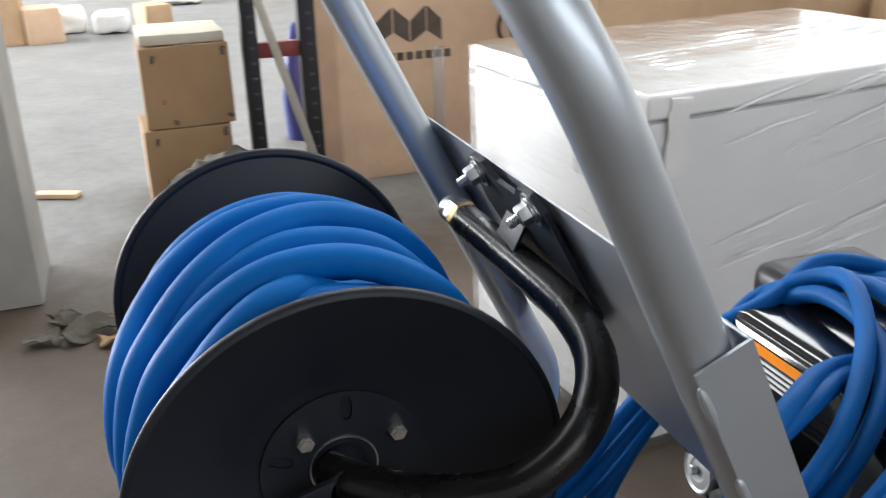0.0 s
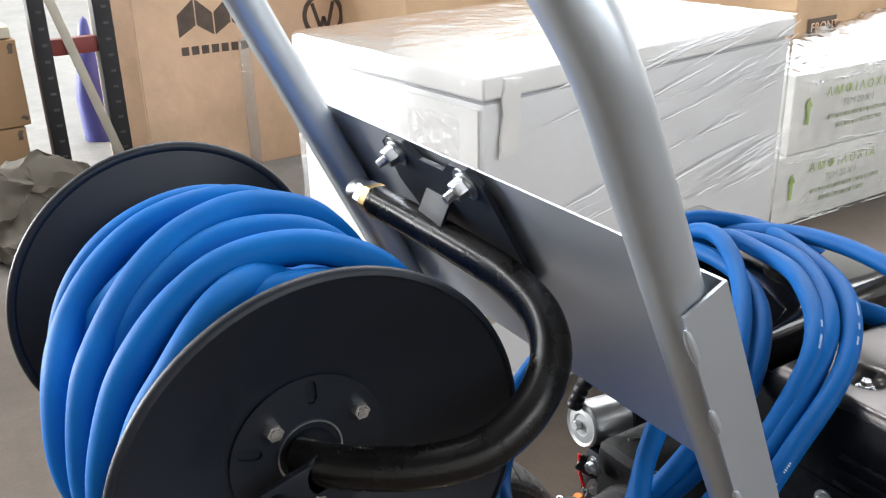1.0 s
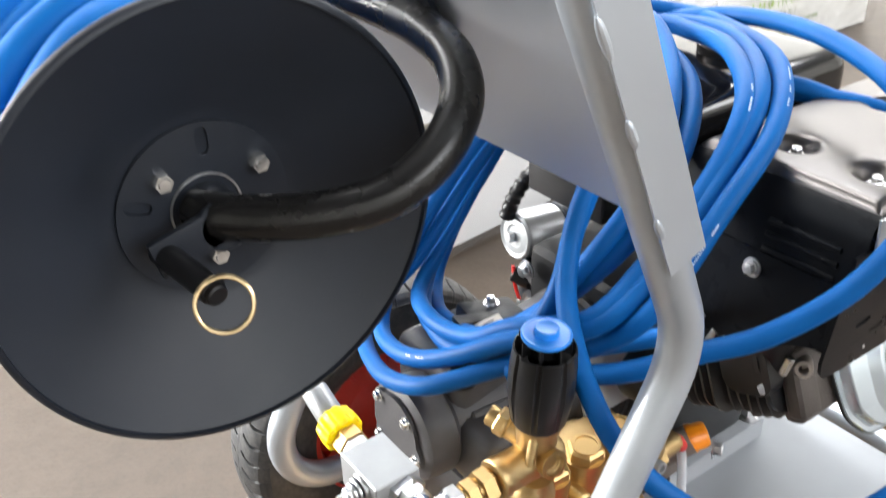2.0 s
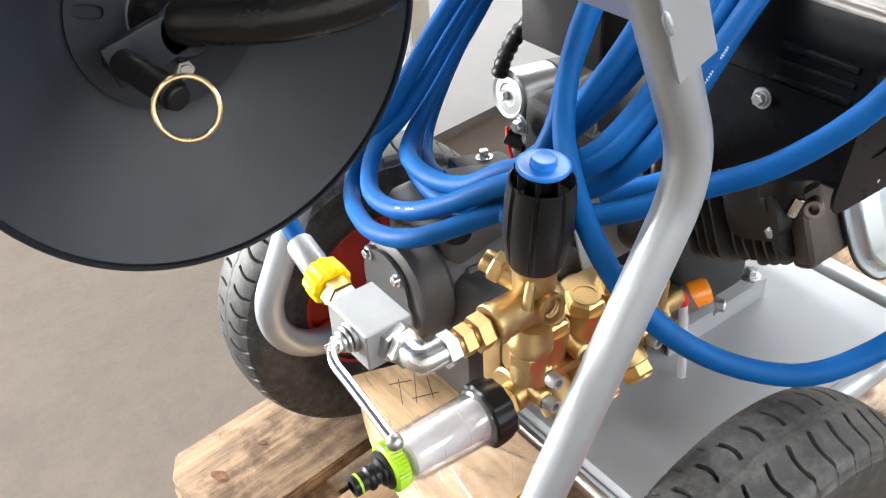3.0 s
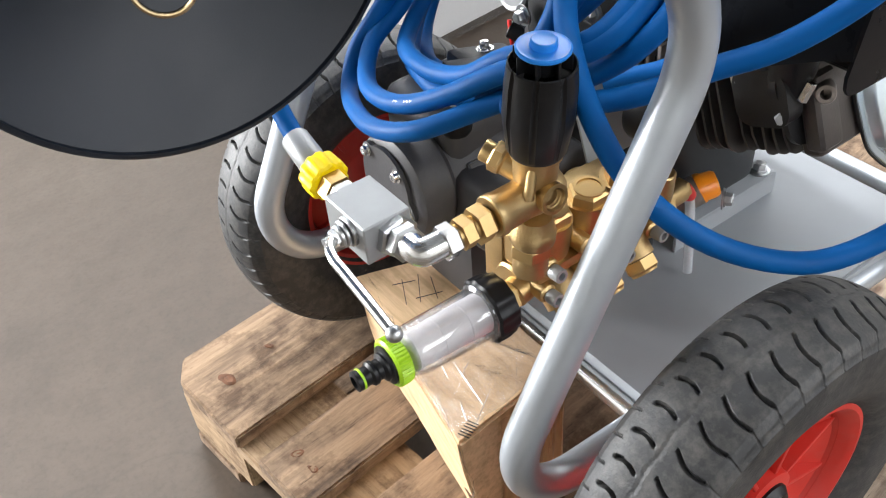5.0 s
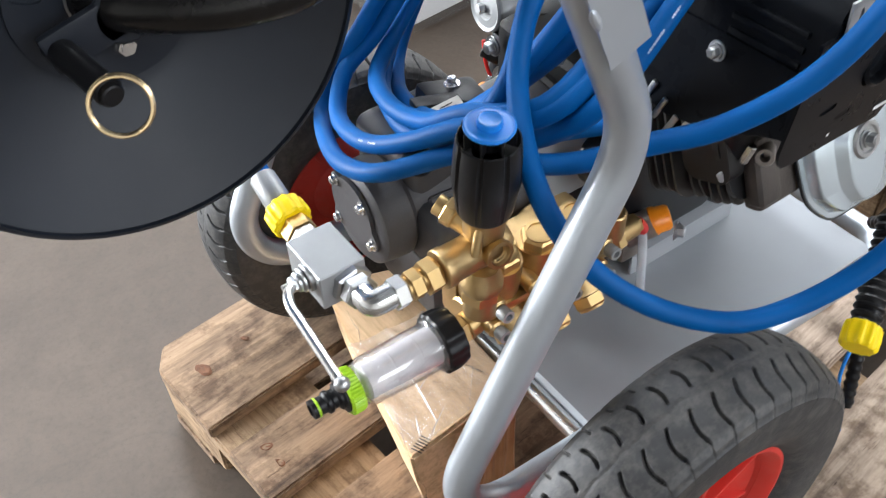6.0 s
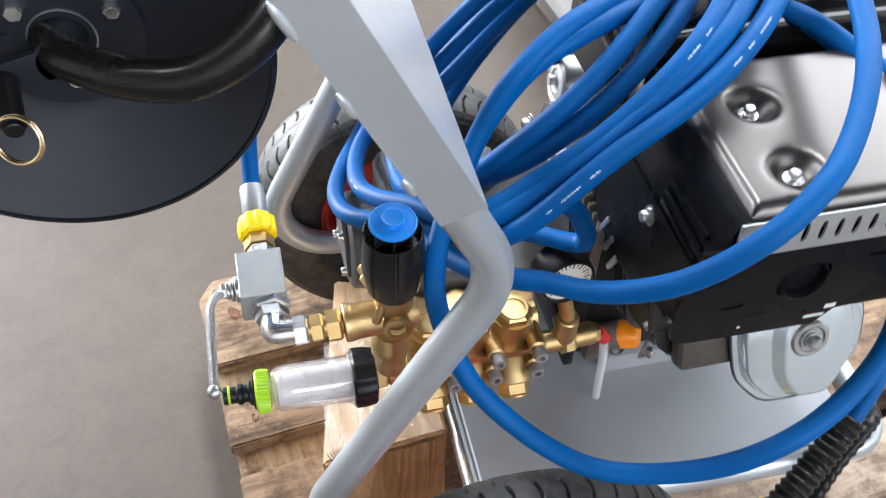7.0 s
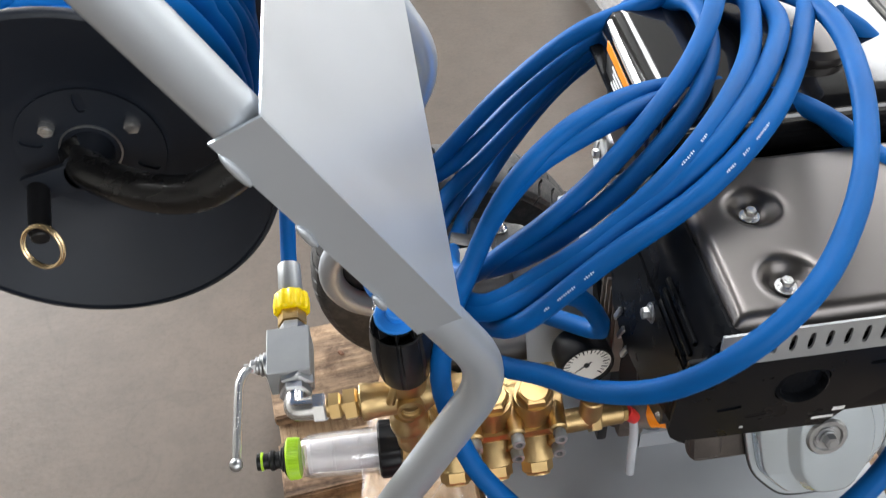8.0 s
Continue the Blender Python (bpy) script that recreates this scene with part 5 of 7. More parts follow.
# turns of the coil: up from the pump side, over the tank, back along the muffler
TURN_A = [(0.297, 0.540, 0.578), (0.291, 0.586, 0.561), (0.304, 0.646, 0.542), (0.334, 0.711, 0.530), (0.356, 0.724, 0.560), (0.380, 0.705, 0.602), (0.455, 0.693, 0.700), (0.529, 0.689, 0.763), (0.592, 0.674, 0.792), (0.660, 0.690, 0.822), (0.722, 0.645, 0.814), (0.684, 0.553, 0.824), (0.615, 0.443, 0.828), (0.551, 0.398, 0.803), (0.481, 0.385, 0.760), (0.411, 0.393, 0.681), (0.396, 0.424, 0.647), (0.345, 0.488, 0.611)]
TURN_B = [(0.327, 0.527, 0.607), (0.314, 0.571, 0.583), (0.316, 0.619, 0.566), (0.330, 0.668, 0.556), (0.365, 0.705, 0.575), (0.395, 0.698, 0.598), (0.480, 0.697, 0.694), (0.556, 0.701, 0.751), (0.600, 0.700, 0.790), (0.670, 0.655, 0.808), (0.677, 0.591, 0.821), (0.633, 0.500, 0.833), (0.564, 0.424, 0.820), (0.505, 0.406, 0.774), (0.459, 0.405, 0.732), (0.390, 0.416, 0.672), (0.347, 0.485, 0.640)]
TURN_C = [(0.351, 0.533, 0.612), (0.351, 0.573, 0.597), (0.356, 0.614, 0.588), (0.384, 0.678, 0.574), (0.415, 0.695, 0.592), (0.450, 0.700, 0.627), (0.523, 0.711, 0.702), (0.565, 0.696, 0.749), (0.624, 0.675, 0.798), (0.663, 0.634, 0.817), (0.645, 0.567, 0.825), (0.607, 0.490, 0.833), (0.545, 0.423, 0.816), (0.487, 0.412, 0.760), (0.445, 0.416, 0.723), (0.387, 0.425, 0.672), (0.356, 0.491, 0.647)]
TURN_D = [(0.374, 0.530, 0.606), (0.380, 0.585, 0.578), (0.392, 0.635, 0.558), (0.409, 0.681, 0.546), (0.440, 0.725, 0.555), (0.470, 0.733, 0.598), (0.519, 0.732, 0.667), (0.560, 0.716, 0.717), (0.600, 0.690, 0.775), (0.620, 0.650, 0.808), (0.614, 0.574, 0.812), (0.588, 0.518, 0.803), (0.542, 0.475, 0.781), (0.491, 0.456, 0.744), (0.439, 0.451, 0.705)]
TURN_E = [(0.360, 0.525, 0.592), (0.356, 0.575, 0.578), (0.366, 0.625, 0.568), (0.392, 0.682, 0.556), (0.428, 0.716, 0.578), (0.455, 0.715, 0.618), (0.494, 0.710, 0.665), (0.550, 0.707, 0.733), (0.610, 0.685, 0.800), (0.635, 0.645, 0.825), (0.626, 0.607, 0.834), (0.585, 0.539, 0.817), (0.521, 0.482, 0.789), (0.479, 0.463, 0.758), (0.433, 0.459, 0.717)]


def eased(points):
    """The same closed loop with its small kinks taken out and its size kept."""
    pts = [Vector(p) for p in points]
    for pull in (0.30, -0.32):
        pts = [p + ((pts[i - 1] + pts[(i + 1) % len(pts)]) / 2 - p) * pull for i, p in enumerate(pts)]
    return pts


TURN_A, TURN_B, TURN_C, TURN_D, TURN_E = [eased(t) for t in (TURN_A, TURN_B, TURN_C, TURN_D, TURN_E)]
for turn in (TURN_A, TURN_B, TURN_C, TURN_D, TURN_E):
    part("loop", sweep(smooth_line(turn, True), HR, 16, closed=True), "hose", coil, smooth=60)
CROSS = [(0.350, 0.520, 0.605), (0.365, 0.480, 0.640), (0.383, 0.464, 0.683), (0.404, 0.469, 0.732), (0.441, 0.479, 0.776), (0.480, 0.492, 0.790), (0.530, 0.516, 0.792), (0.573, 0.540, 0.784), (0.622, 0.553, 0.775), (0.659, 0.527, 0.782), (0.690, 0.506, 0.777), (0.705, 0.468, 0.775), (0.738, 0.402, 0.765), (0.765, 0.330, 0.700)]
part("cross_strand", sweep(smooth_line(CROSS), HR, 16), "hose", coil, smooth=60)
BACK = [(0.739, 0.598, 0.810), (0.763, 0.594, 0.794), (0.790, 0.584, 0.773), (0.850, 0.570, 0.760), (0.880, 0.540, 0.700)]
part("back_strand", sweep(smooth_line(BACK), HR, 16), "hose", coil, smooth=60)
DROP = [(0.448, 0.421, 0.687), (0.471, 0.422, 0.672), (0.488, 0.428, 0.642), (0.497, 0.434, 0.609), (0.455, 0.480, 0.585)]
part("drop_strand", sweep(smooth_line(DROP), HR, 16), "hose", coil, smooth=60)
STRAND = [(0.345, 0.480, 0.610), (0.386, 0.393, 0.640), (0.428, 0.351, 0.665), (0.456, 0.316, 0.687), (0.498, 0.278, 0.733), (0.541, 0.265, 0.783), (0.580, 0.281, 0.805), (0.613, 0.310, 0.815), (0.658, 0.375, 0.830), (0.694, 0.470, 0.838), (0.716, 0.580, 0.826), (0.700, 0.680, 0.800)]
part("strand", sweep(smooth_line(STRAND), HR, 16), "hose", coil, smooth=60)
LOW = [(0.430, 0.475, 0.775), (0.405, 0.470, 0.735), (0.381, 0.452, 0.692), (0.355, 0.412, 0.667), (0.344, 0.378, 0.641), (0.350, 0.356, 0.611), (0.363, 0.327, 0.584), (0.391, 0.301, 0.556), (0.422, 0.275, 0.540), (0.454, 0.253, 0.534), (0.493, 0.235, 0.542), (0.545, 0.215, 0.572), (0.590, 0.211, 0.602), (0.640, 0.228, 0.620), (0.690, 0.262, 0.645), (0.728, 0.330, 0.692), (0.738, 0.405, 0.748), (0.694, 0.480, 0.784), (0.640, 0.545, 0.780), (0.560, 0.545, 0.790), (0.480, 0.500, 0.800)]
part("low_strand", sweep(smooth_line(LOW, True), HR, 16, closed=True), "hose", coil, smooth=60)


def hose_print(line, start, words, up):
    """Small worn white print along a hose, on the side that faces up: words of a few strokes each."""
    up, i0 = Vector(up).normalized(), int(start * (len(line) - 1))
    for word in words:
        for stroke in range(word):
            a, b = line[i0 % len(line)], line[(i0 + 1) % len(line)]
            t = (b - a).normalized()
            n_ = (up - t * up.dot(t)).normalized()
            s_ = t.cross(n_)
            p = a + n_ * (HR + 0.0001)
            bm = bmesh.new()
            w_ = 0.0011 if stroke % 2 else 0.0007
            bm.faces.new([bm.verts.new(p + t * u + s_ * v - n_ * (abs(v) * 0.06)) for u, v in ((0, -w_), (0.0011, -w_), (0.0011, w_), (0, w_))])
            part("print_stroke", bm, "hose_ink", coil, "", smooth=0)
            i0 += 1
        i0 += 4


for turn, at, words, up in ((TURN_A, 0.67, (9, 4, 5), (-0.42, -0.80, 0.42)), (TURN_A, 0.79, (5, 9, 3), (-0.42, -0.80, 0.42)), (TURN_C, 0.68, (4, 7), (-0.4, -0.8, 0.45)),
                            (TURN_B, 0.03, (6, 4), (-0.5, -0.5, 0.7))):
    hose_print(smooth_line(turn, True, 0.002), at, words, up)
END = [(0.80, 0.430, 0.620), (0.815, 0.370, 0.540), (0.785, 0.320, 0.475), (0.735, 0.285, 0.430), (0.690, 0.260, 0.402), (0.654, 0.241, 0.381)]
part("end_strand", sweep(smooth_line(END), HR * 0.95, 16), "hose", coil, smooth=60)
line = smooth_line([(0.752, 0.296, 0.444), (0.720, 0.277, 0.421), (0.690, 0.260, 0.402), (0.660, 0.244, 0.384)], step=0.0022)
part("bend_guard", sweep(line, 0.0145, 16, radius_at=lambda f: 1.0 + 0.10 * math.sin(f * 88)), "black_plastic", coil, "black ribbed bend guard")


def wing_nut(at, way, r, long_, parent):
    """A yellow plastic screw collar with grip lobes."""
    bm, u0 = bmesh.new(), frame_of(way)
    at = Vector(at)
    rings = []
    for h, k in ((0, 0.86), (0.002, 0.97), (long_ * 0.5, 1.0), (long_ - 0.003, 0.97), (long_, 0.84)):
        rings.append([bm.verts.new(at + u0[2] * h + (u0[0] * math.cos(a) + u0[1] * math.sin(a)) * r * k * (1.0 + 0.045 * math.copysign(abs(math.cos(a * 11)) ** 0.5, math.cos(a * 11))))
                      for a in (math.tau * i / 132 for i in range(132))])
    for a, b in zip(rings, rings[1:]):
        for i in range(132):
            bm.faces.new((a[i], a[(i + 1) % 132], b[(i + 1) % 132], b[i]))
    bm.faces.new(rings[0])
    bm.faces.new(rings[-1])
    return part("collar", bm, "yellow", parent, "yellow plastic screw collar")


wing_nut((0.664, 0.246, 0.387), (-0.82, -0.42, -0.40), 0.0185, 0.026, coil)

# ---------------------------------------------------------------- ball valve on the pump outlet
valve = thing("ball_valve", (0.207, 0.476, 0.545), "zinc-plated block ball valve with lever, between hose and pump", "ball valve")
part("block", block((0.041, 0.054, 0.034), (0.207, 0.4745, 0.5735), 0.0011, seg=1), "zinc_matte", valve, "square bright steel valve block")
V0 = Vector((0.209, 0.503, 0.570))
part("adapter", hexagon(V0, (0, 1, 0.12), 0.024, 0.016), "zinc", valve)
part("brass_stub", hexagon(V0 + Vector((0, 0.016, 0.002)), (0, 1, 0.12), 0.025, 0.014), "brass_turned", valve, "brass hose stub")
wing_nut(V0 + Vector((0, 0.029, 0.004)), (0, 1, 0.14), 0.0180, 0.022, valve)
part("ferrule", turned(V0 + Vector((0.0, 0.049, 0.007)), (0.0, 0.92, 0.38), [(0.0085, 0), (0.0115, 0.001), (0.0122, 0.006), (0.0118, 0.034), (0.0105, 0.036), (0.0100, 0.036)], 14), "zinc_matte", valve, "crimped steel ferrule")
E0 = Vector((0.212, 0.450, 0.573))
part("adapter", hexagon(E0, (0, -1, 0), 0.030, 0.010, hint=(1, 0, 1)), "zinc", valve, smooth=20)
part("adapter_thread", rod(E0 + Vector((0, -0.009, 0)), E0 + Vector((0, -0.022, 0)), 0.0095, 20), "zinc", valve)
part("adapter", hexagon(E0 + Vector((0, -0.0125, 0.001)), (0, -1, 0.1), 0.026, 0.009), "zinc", valve, smooth=20)
bm = sweep(rounded([E0 + Vector((0, -0.018, 0.002)), E0 + Vector((-0.001, -0.037, 0.004)), E0 + Vector((0.028, -0.038, 0.004))], 0.005, 0.002), 0.0106, 20)
part("elbow", bm, "bright", valve, "forged steel elbow", smooth=50)
part("elbow_nut", hexagon(E0 + Vector((0.0165, -0.038, 0.004)), (1, 0, 0), 0.0240, 0.012), "bright", valve, smooth=20)
lp = [(0.174, 0.467, 0.578), (0.166, 0.462, 0.580), (0.160, 0.448, 0.580), (0.159, 0.432, 0.578), (0.158, 0.402, 0.573), (0.157, 0.372, 0.567)]
part("lever", sweep(smooth_line(lp, step=0.004), 0.0042, 10), "bright", valve, "thin bent steel lever")
bm = bmesh.new()
bmesh.ops.create_uvsphere(bm, u_segments=16, v_segments=10, radius=0.0062, matrix=Matrix.Translation((0.157, 0.370, 0.567)))
part("lever_ball", bm, "zinc", valve)
bm = rod((0.188, 0.468, 0.578), (0.183, 0.468, 0.578), 0.0120, 24, 0.001)
rod((0.182, 0.468, 0.578), (0.179, 0.468, 0.578), 0.0105, 24, 0.0008, bm)
rod((0.179, 0.468, 0.578), (0.175, 0.468, 0.578), 0.0085, 24, bm=bm)
hexagon((0.176, 0.468, 0.578), (-1, 0, 0), 0.012, 0.006, bm)
lathe(bm, (0.170, 0.468, 0.578), (-1, 0, 0), [(0.0034, 0), (0.0034, 0.006), (0, 0.0065)], 12)
part("lever_nut", bm, "zinc", valve)

# ---------------------------------------------------------------- water inlet filter
filt = thing("inlet_filter", (0.245, 0.437, 0.43), "clear plastic inlet filter with black cap and lime green coupling", "water filter")
FA = Vector((0.302, 0.436, 0.456))
FWAY = Vector((-1, 0.02, 0.02)).normalized()
bm = bmesh.new()
u0 = frame_of(FWAY)
rings = []
for h, r in ((0.0, 0.020), (0.002, 0.0265), (0.012, 0.0285), (0.022, 0.0285), (0.024, 0.0265), (0.024, 0.018)):
    rings.append([bm.verts.new(FA + FWAY * h + (u0[0] * math.cos(a) + u0[1] * math.sin(a)) * (r + (0.0012 if (i // 3) % 2 and r > 0.026 else 0))) for i, a in ((i, math.tau * i / 72) for i in range(72))])
for a, b in zip(rings, rings[1:]):
    for i in range(72):
        bm.faces.new((a[i], a[(i + 1) % 72], b[(i + 1) % 72], b[i]))
bm.faces.new(rings[0])
part("cap", bm, "black_plastic", filt, "black ribbed screw cap")
part("bowl", turned(FA + FWAY * 0.022, FWAY, [(0.0262, 0), (0.0262, 0.004), (0.0238, 0.006), (0.0228, 0.060), (0.0222, 0.072), (0.0190, 0.079), (0.012, 0.081), (0.011, 0.088), (0.0085, 0.088),
                                              (0.0085, 0.079), (0.0172, 0.0765), (0.0204, 0.071), (0.0212, 0.060), (0.0222, 0.006), (0.0222, 0.0)], 48), "bowl", filt, "clear plastic bowl").visible_shadow = False
part("element", turned(FA + FWAY * 0.022, FWAY, [(0, 0.0), (0.0182, 0.0), (0.0176, 0.020), (0.0181, 0.0205), (0.0181, 0.022), (0.0175, 0.0225), (0.0170, 0.046), (0.0175, 0.0465), (0.0175, 0.048), (0.0169, 0.0485), (0.0165, 0.070), (0.0172, 0.0705), (0.0172, 0.074), (0.012, 0.0745), (0, 0.0745)], 32), "mesh", filt, "pale mesh filter element")
bm = bmesh.new()
rings = []
for h, k in ((0.104, 0.015), (0.1045, 0.0195), (0.108, 0.0205), (0.116, 0.0205), (0.118, 0.019), (0.118, 0.011)):
    rings.append([bm.verts.new(FA + FWAY * h + (u0[0] * math.cos(a) + u0[1] * math.sin(a)) * (k + (0.0009 if i % 2 and k > 0.019 else 0))) for i, a in ((i, math.tau * i / 80) for i in range(80))])
for a, b in zip(rings, rings[1:]):
    for i in range(80):
        bm.faces.new((a[i], a[(i + 1) % 80], b[(i + 1) % 80], b[i]))
bm.faces.new(rings[0])
bm.faces.new(rings[-1])
part("coupling_nut", bm, "lime", filt, "lime green ribbed nut")
part("nipple", turned(FA + FWAY * 0.118, FWAY, [(0, 0), (0.0170, 0), (0.0170, 0.0015), (0.0125, 0.003), (0.0125, 0.005), (0.0088, 0.007), (0.0088, 0.011), (0.0105, 0.013), (0.0105, 0.016), (0.0082, 0.018), (0.0082, 0.024), (0.0088, 0.025), (0.0088, 0.030), (0.0055, 0.031), (0.005, 0.022), (0, 0.022)], 32), "black_plastic", filt, "black hose nipple")
part("seal_ring", turned(FA + FWAY * 0.1415, FWAY, [(0.0080, 0), (0.0092, 0.0008), (0.0092, 0.0024), (0.0080, 0.0032)], 24), "lime", filt, "lime green sealing ring")

# ---------------------------------------------------------------- pump
pump = thing("pressure_pump", (0.42, 0.52, 0.36), "brass-headed pressure pump on a dark grey crankcase, flanged to the engine", "pump")


def brass(name, bm, label="", material="brass"):
    return part(name, bm, material, pump, label)


# manifold: a cast body with three valve towers
bm = rod((0.318, 0.448, 0.458), (0.472, 0.448, 0.458), 0.0190, 28)
rod((0.322, 0.452, 0.492), (0.468, 0.452, 0.492), 0.0165, 28, bm=bm)
block((0.150, 0.026, 0.070), (0.394, 0.470, 0.474), 0.006, bm=bm)
block((0.140, 0.020, 0.012), (0.394, 0.426, 0.477), 0.005, bm=bm)
brass("manifold", bm, "cast brass manifold")
for i in range(3):
    x = 0.353 + 0.042 * i
    bm = turned((x, 0.440, 0.448), (0, -0.06, 1), [(0, 0), (0.0165, 0), (0.0175, 0.006), (0.0172, 0.030), (0.0190, 0.040), (0.0200, 0.060), (0.0200, 0.072), (0, 0.072)], 32)
    lathe(bm, (x, 0.448, 0.474), (0, -0.73, -0.68), [(0, 0), (0.0150, 0), (0.0150, 0.020), (0.0185, 0.028), (0.0185, 0.050), (0, 0.050)], 32)
    brass("valve_tower", bm, "cast brass valve tower")
    brass("gland", rod((x, 0.470, 0.475), (x, 0.512, 0.475), 0.0195, 24))
for i in range(4):
    x = 0.332 + 0.042 * i
    brass("screw_boss", rod((x, 0.452, 0.4925), (x, 0.408, 0.4925), 0.0088, 18, 0.002))
    brass("screw_boss", rod((x, 0.452, 0.4615), (x, 0.411, 0.4615), 0.0088, 18, 0.002))
for i in range(3):
    x = 0.353 + 0.042 * i
    bm = hexagon((x, 0.434, 0.519), (0, -0.08, 1), 0.030, 0.012)
    lathe(bm, (x, 0.433, 0.531), (0, -0.08, 1), [(0.0135, -0.001), (0.0135, 0.0015), (0.0105, 0.0015), (0.0105, -0.002), (0, -0.002)], 28)
    brass("valve_cap", bm, "brass hexagon valve cap", "brass_turned")
    bm = hexagon((x, 0.409, 0.441), (0, -0.73, -0.68), 0.028, 0.012)
    lathe(bm, (x, 0.400, 0.4325), (0, -0.73, -0.68), [(0.0125, -0.001), (0.0125, 0.0015), (0.0100, 0.0015), (0.0100, -0.003), (0, -0.003)], 28)
    brass("plug", bm, "brass hexagon plug", "brass_turned")
for x in (0.332, 0.374, 0.416, 0.458):
    for z, y in ((0.492, 0.407), (0.462, 0.410)):
        bm = turned((x, y, z), (0, -1, 0.1), [(0, 0), (0.0062, 0), (0.0066, 0.001), (0.0066, 0.010), (0.0060, 0.0112), (0.0036, 0.0112), (0.0034, 0.006), (0, 0.006)], 18)
        part("socket_screw", bm, "zinc_matte", pump, "bright socket screw")
# inlet and outlet ends
bm = hexagon((0.300, 0.436, 0.456), (1, 0, 0), 0.026, 0.013)
rod((0.312, 0.436, 0.456), (0.33, 0.438, 0.458), 0.0135, 24, bm=bm)
brass("inlet_nipple", bm, "brass inlet nipple", "brass_turned")
bm = rod((0.465, 0.442, 0.452), (0.535, 0.448, 0.448), 0.0125, 24)
hexagon((0.498, 0.445, 0.450), (1, 0.08, -0.05), 0.030, 0.012, bm)
rod((0.500, 0.444, 0.452), (0.500, 0.442, 0.49), 0.012, 20, bm=bm)
brass("outlet_tee", bm, "brass tee at the end of the manifold")
part("relief_body", hexagon((0.528, 0.447, 0.4485), (1, 0.08, -0.05), 0.020, 0.012), "brass_turned", pump)
part("relief_cap", turned((0.540, 0.448, 0.447), (0.6, 0, -0.8), [(0, 0), (0.0075, 0), (0.0080, 0.006), (0.0070, 0.018), (0, 0.019)], 20), "wire", pump, "red plastic elbow cap")
part("drain_tube", sweep(smooth_line([(0.549, 0.447, 0.434), (0.552, 0.445, 0.41), (0.552, 0.441, 0.37), (0.553, 0.439, 0.336)]), 0.0052, 14), "tube", pump, "milky plastic drain tube")
# unloader valve with its knob
UA, UB = Vector((0.317, 0.420, 0.505)), Vector((0.3155, 0.408, 0.632))
uw = (UB - UA).normalized()
# upright neck, lying body, front port, slanting rib
bm = turned((0.3165, 0.4125, 0.584), uw, [(0, 0), (0.0160, 0), (0.0165, 0.010), (0.0172, 0.016), (0.0172, 0.030), (0.0195, 0.032), (0.0195, 0.048), (0, 0.048)], 32)
lathe(bm, (0.2715, 0.4105, 0.5790), (1, 0.01, 0.02), [(0, 0), (0.0162, 0), (0.0172, 0.0012), (0.0172, 0.0075), (0.0162, 0.0090), (0.0158, 0.030), (0.0170, 0.040), (0.0172, 0.058), (0.0120, 0.066), (0, 0.068)], 32)
rod((0.3165, 0.414, 0.582), (0.3162, 0.4035, 0.5835), 0.0122, 28, bm=bm)
rod((0.3055, 0.4015, 0.611), (0.2985, 0.3985, 0.588), 0.0042, 14, bm=bm)
brass("unloader", bm, "cast brass unloader valve")
bm = turned((0.3160, 0.3915, 0.585), (0, -1, 0.1), [(0.0122, -0.014), (0.0124, -0.002), (0.0128, 0.0), (0.0126, 0.003), (0.0096, 0.0032), (0.0082, 0.0005), (0.0080, -0.012), (0, -0.012)], 28)
port = brass("unloader_port", bm, "threaded side port", "brass_turned")
for k in range(3):
    part("thread", turned((0.3160, 0.3915 + 0.003 * k, 0.585 - 0.0003 * k), (0, -1, 0.1), [(0.0081, -0.001), (0.0070, 0.0), (0.0081, 0.001)], 20), "brass_turned", port)
bm = turned((0.3135, 0.4175, 0.5945), (-0.40, 0.80, 0.34), [(0, 0), (0.0105, 0), (0.0105, 0.018), (0.0118, 0.0195), (0.0118, 0.0215), (0.0095, 0.0225), (0, 0.0225)], 24)
brass("bypass_arm", bm, "short brass bypass arm")
bm = hexagon((0.3045, 0.4355, 0.6022), (-0.40, 0.80, 0.34), 0.0215, 0.0080)
lathe(bm, (0.3013, 0.4419, 0.6049), (-0.40, 0.80, 0.34), [(0.0088, -0.001), (0.0090, 0.007), (0.0082, 0.0085), (0.0050, 0.0085), (0.0046, 0.005), (0, 0.005)], 24)
brass("bypass_plug", bm, "brass bypass plug", "brass_turned")
bm = turned((0.3135, 0.4140, 0.5015), uw, [(0, 0), (0.0145, 0), (0.0145, 0.022), (0.0120, 0.024), (0.0120, 0.034), (0.0178, 0.0345), (0.0184, 0.036), (0.0184, 0.044), (0.0165, 0.047), (0.0140, 0.060), (0, 0.064)], 32)
brass("unloader_foot", bm, "collared brass foot of the unloader")
brass("foot_nut", hexagon((0.3125, 0.4125, 0.5225), uw, 0.0300, 0.0130), "brass hexagon nut", "brass_turned")
for x, a, ln in ((0.2435, 0.0225, 0.011), (0.2570, 0.0262, 0.013)):
    brass("union_nut", hexagon((x, 0.4110, 0.5775), (1, 0.0, 0.05), a, ln), "brass union nut", "brass_turned")
brass("union_thread", rod((0.236, 0.4115, 0.577), (0.272, 0.4105, 0.579), 0.0092, 20), "", "brass_turned")
bm = bmesh.new()
kb = UB
ku = frame_of(uw)
rings = []
N = 96
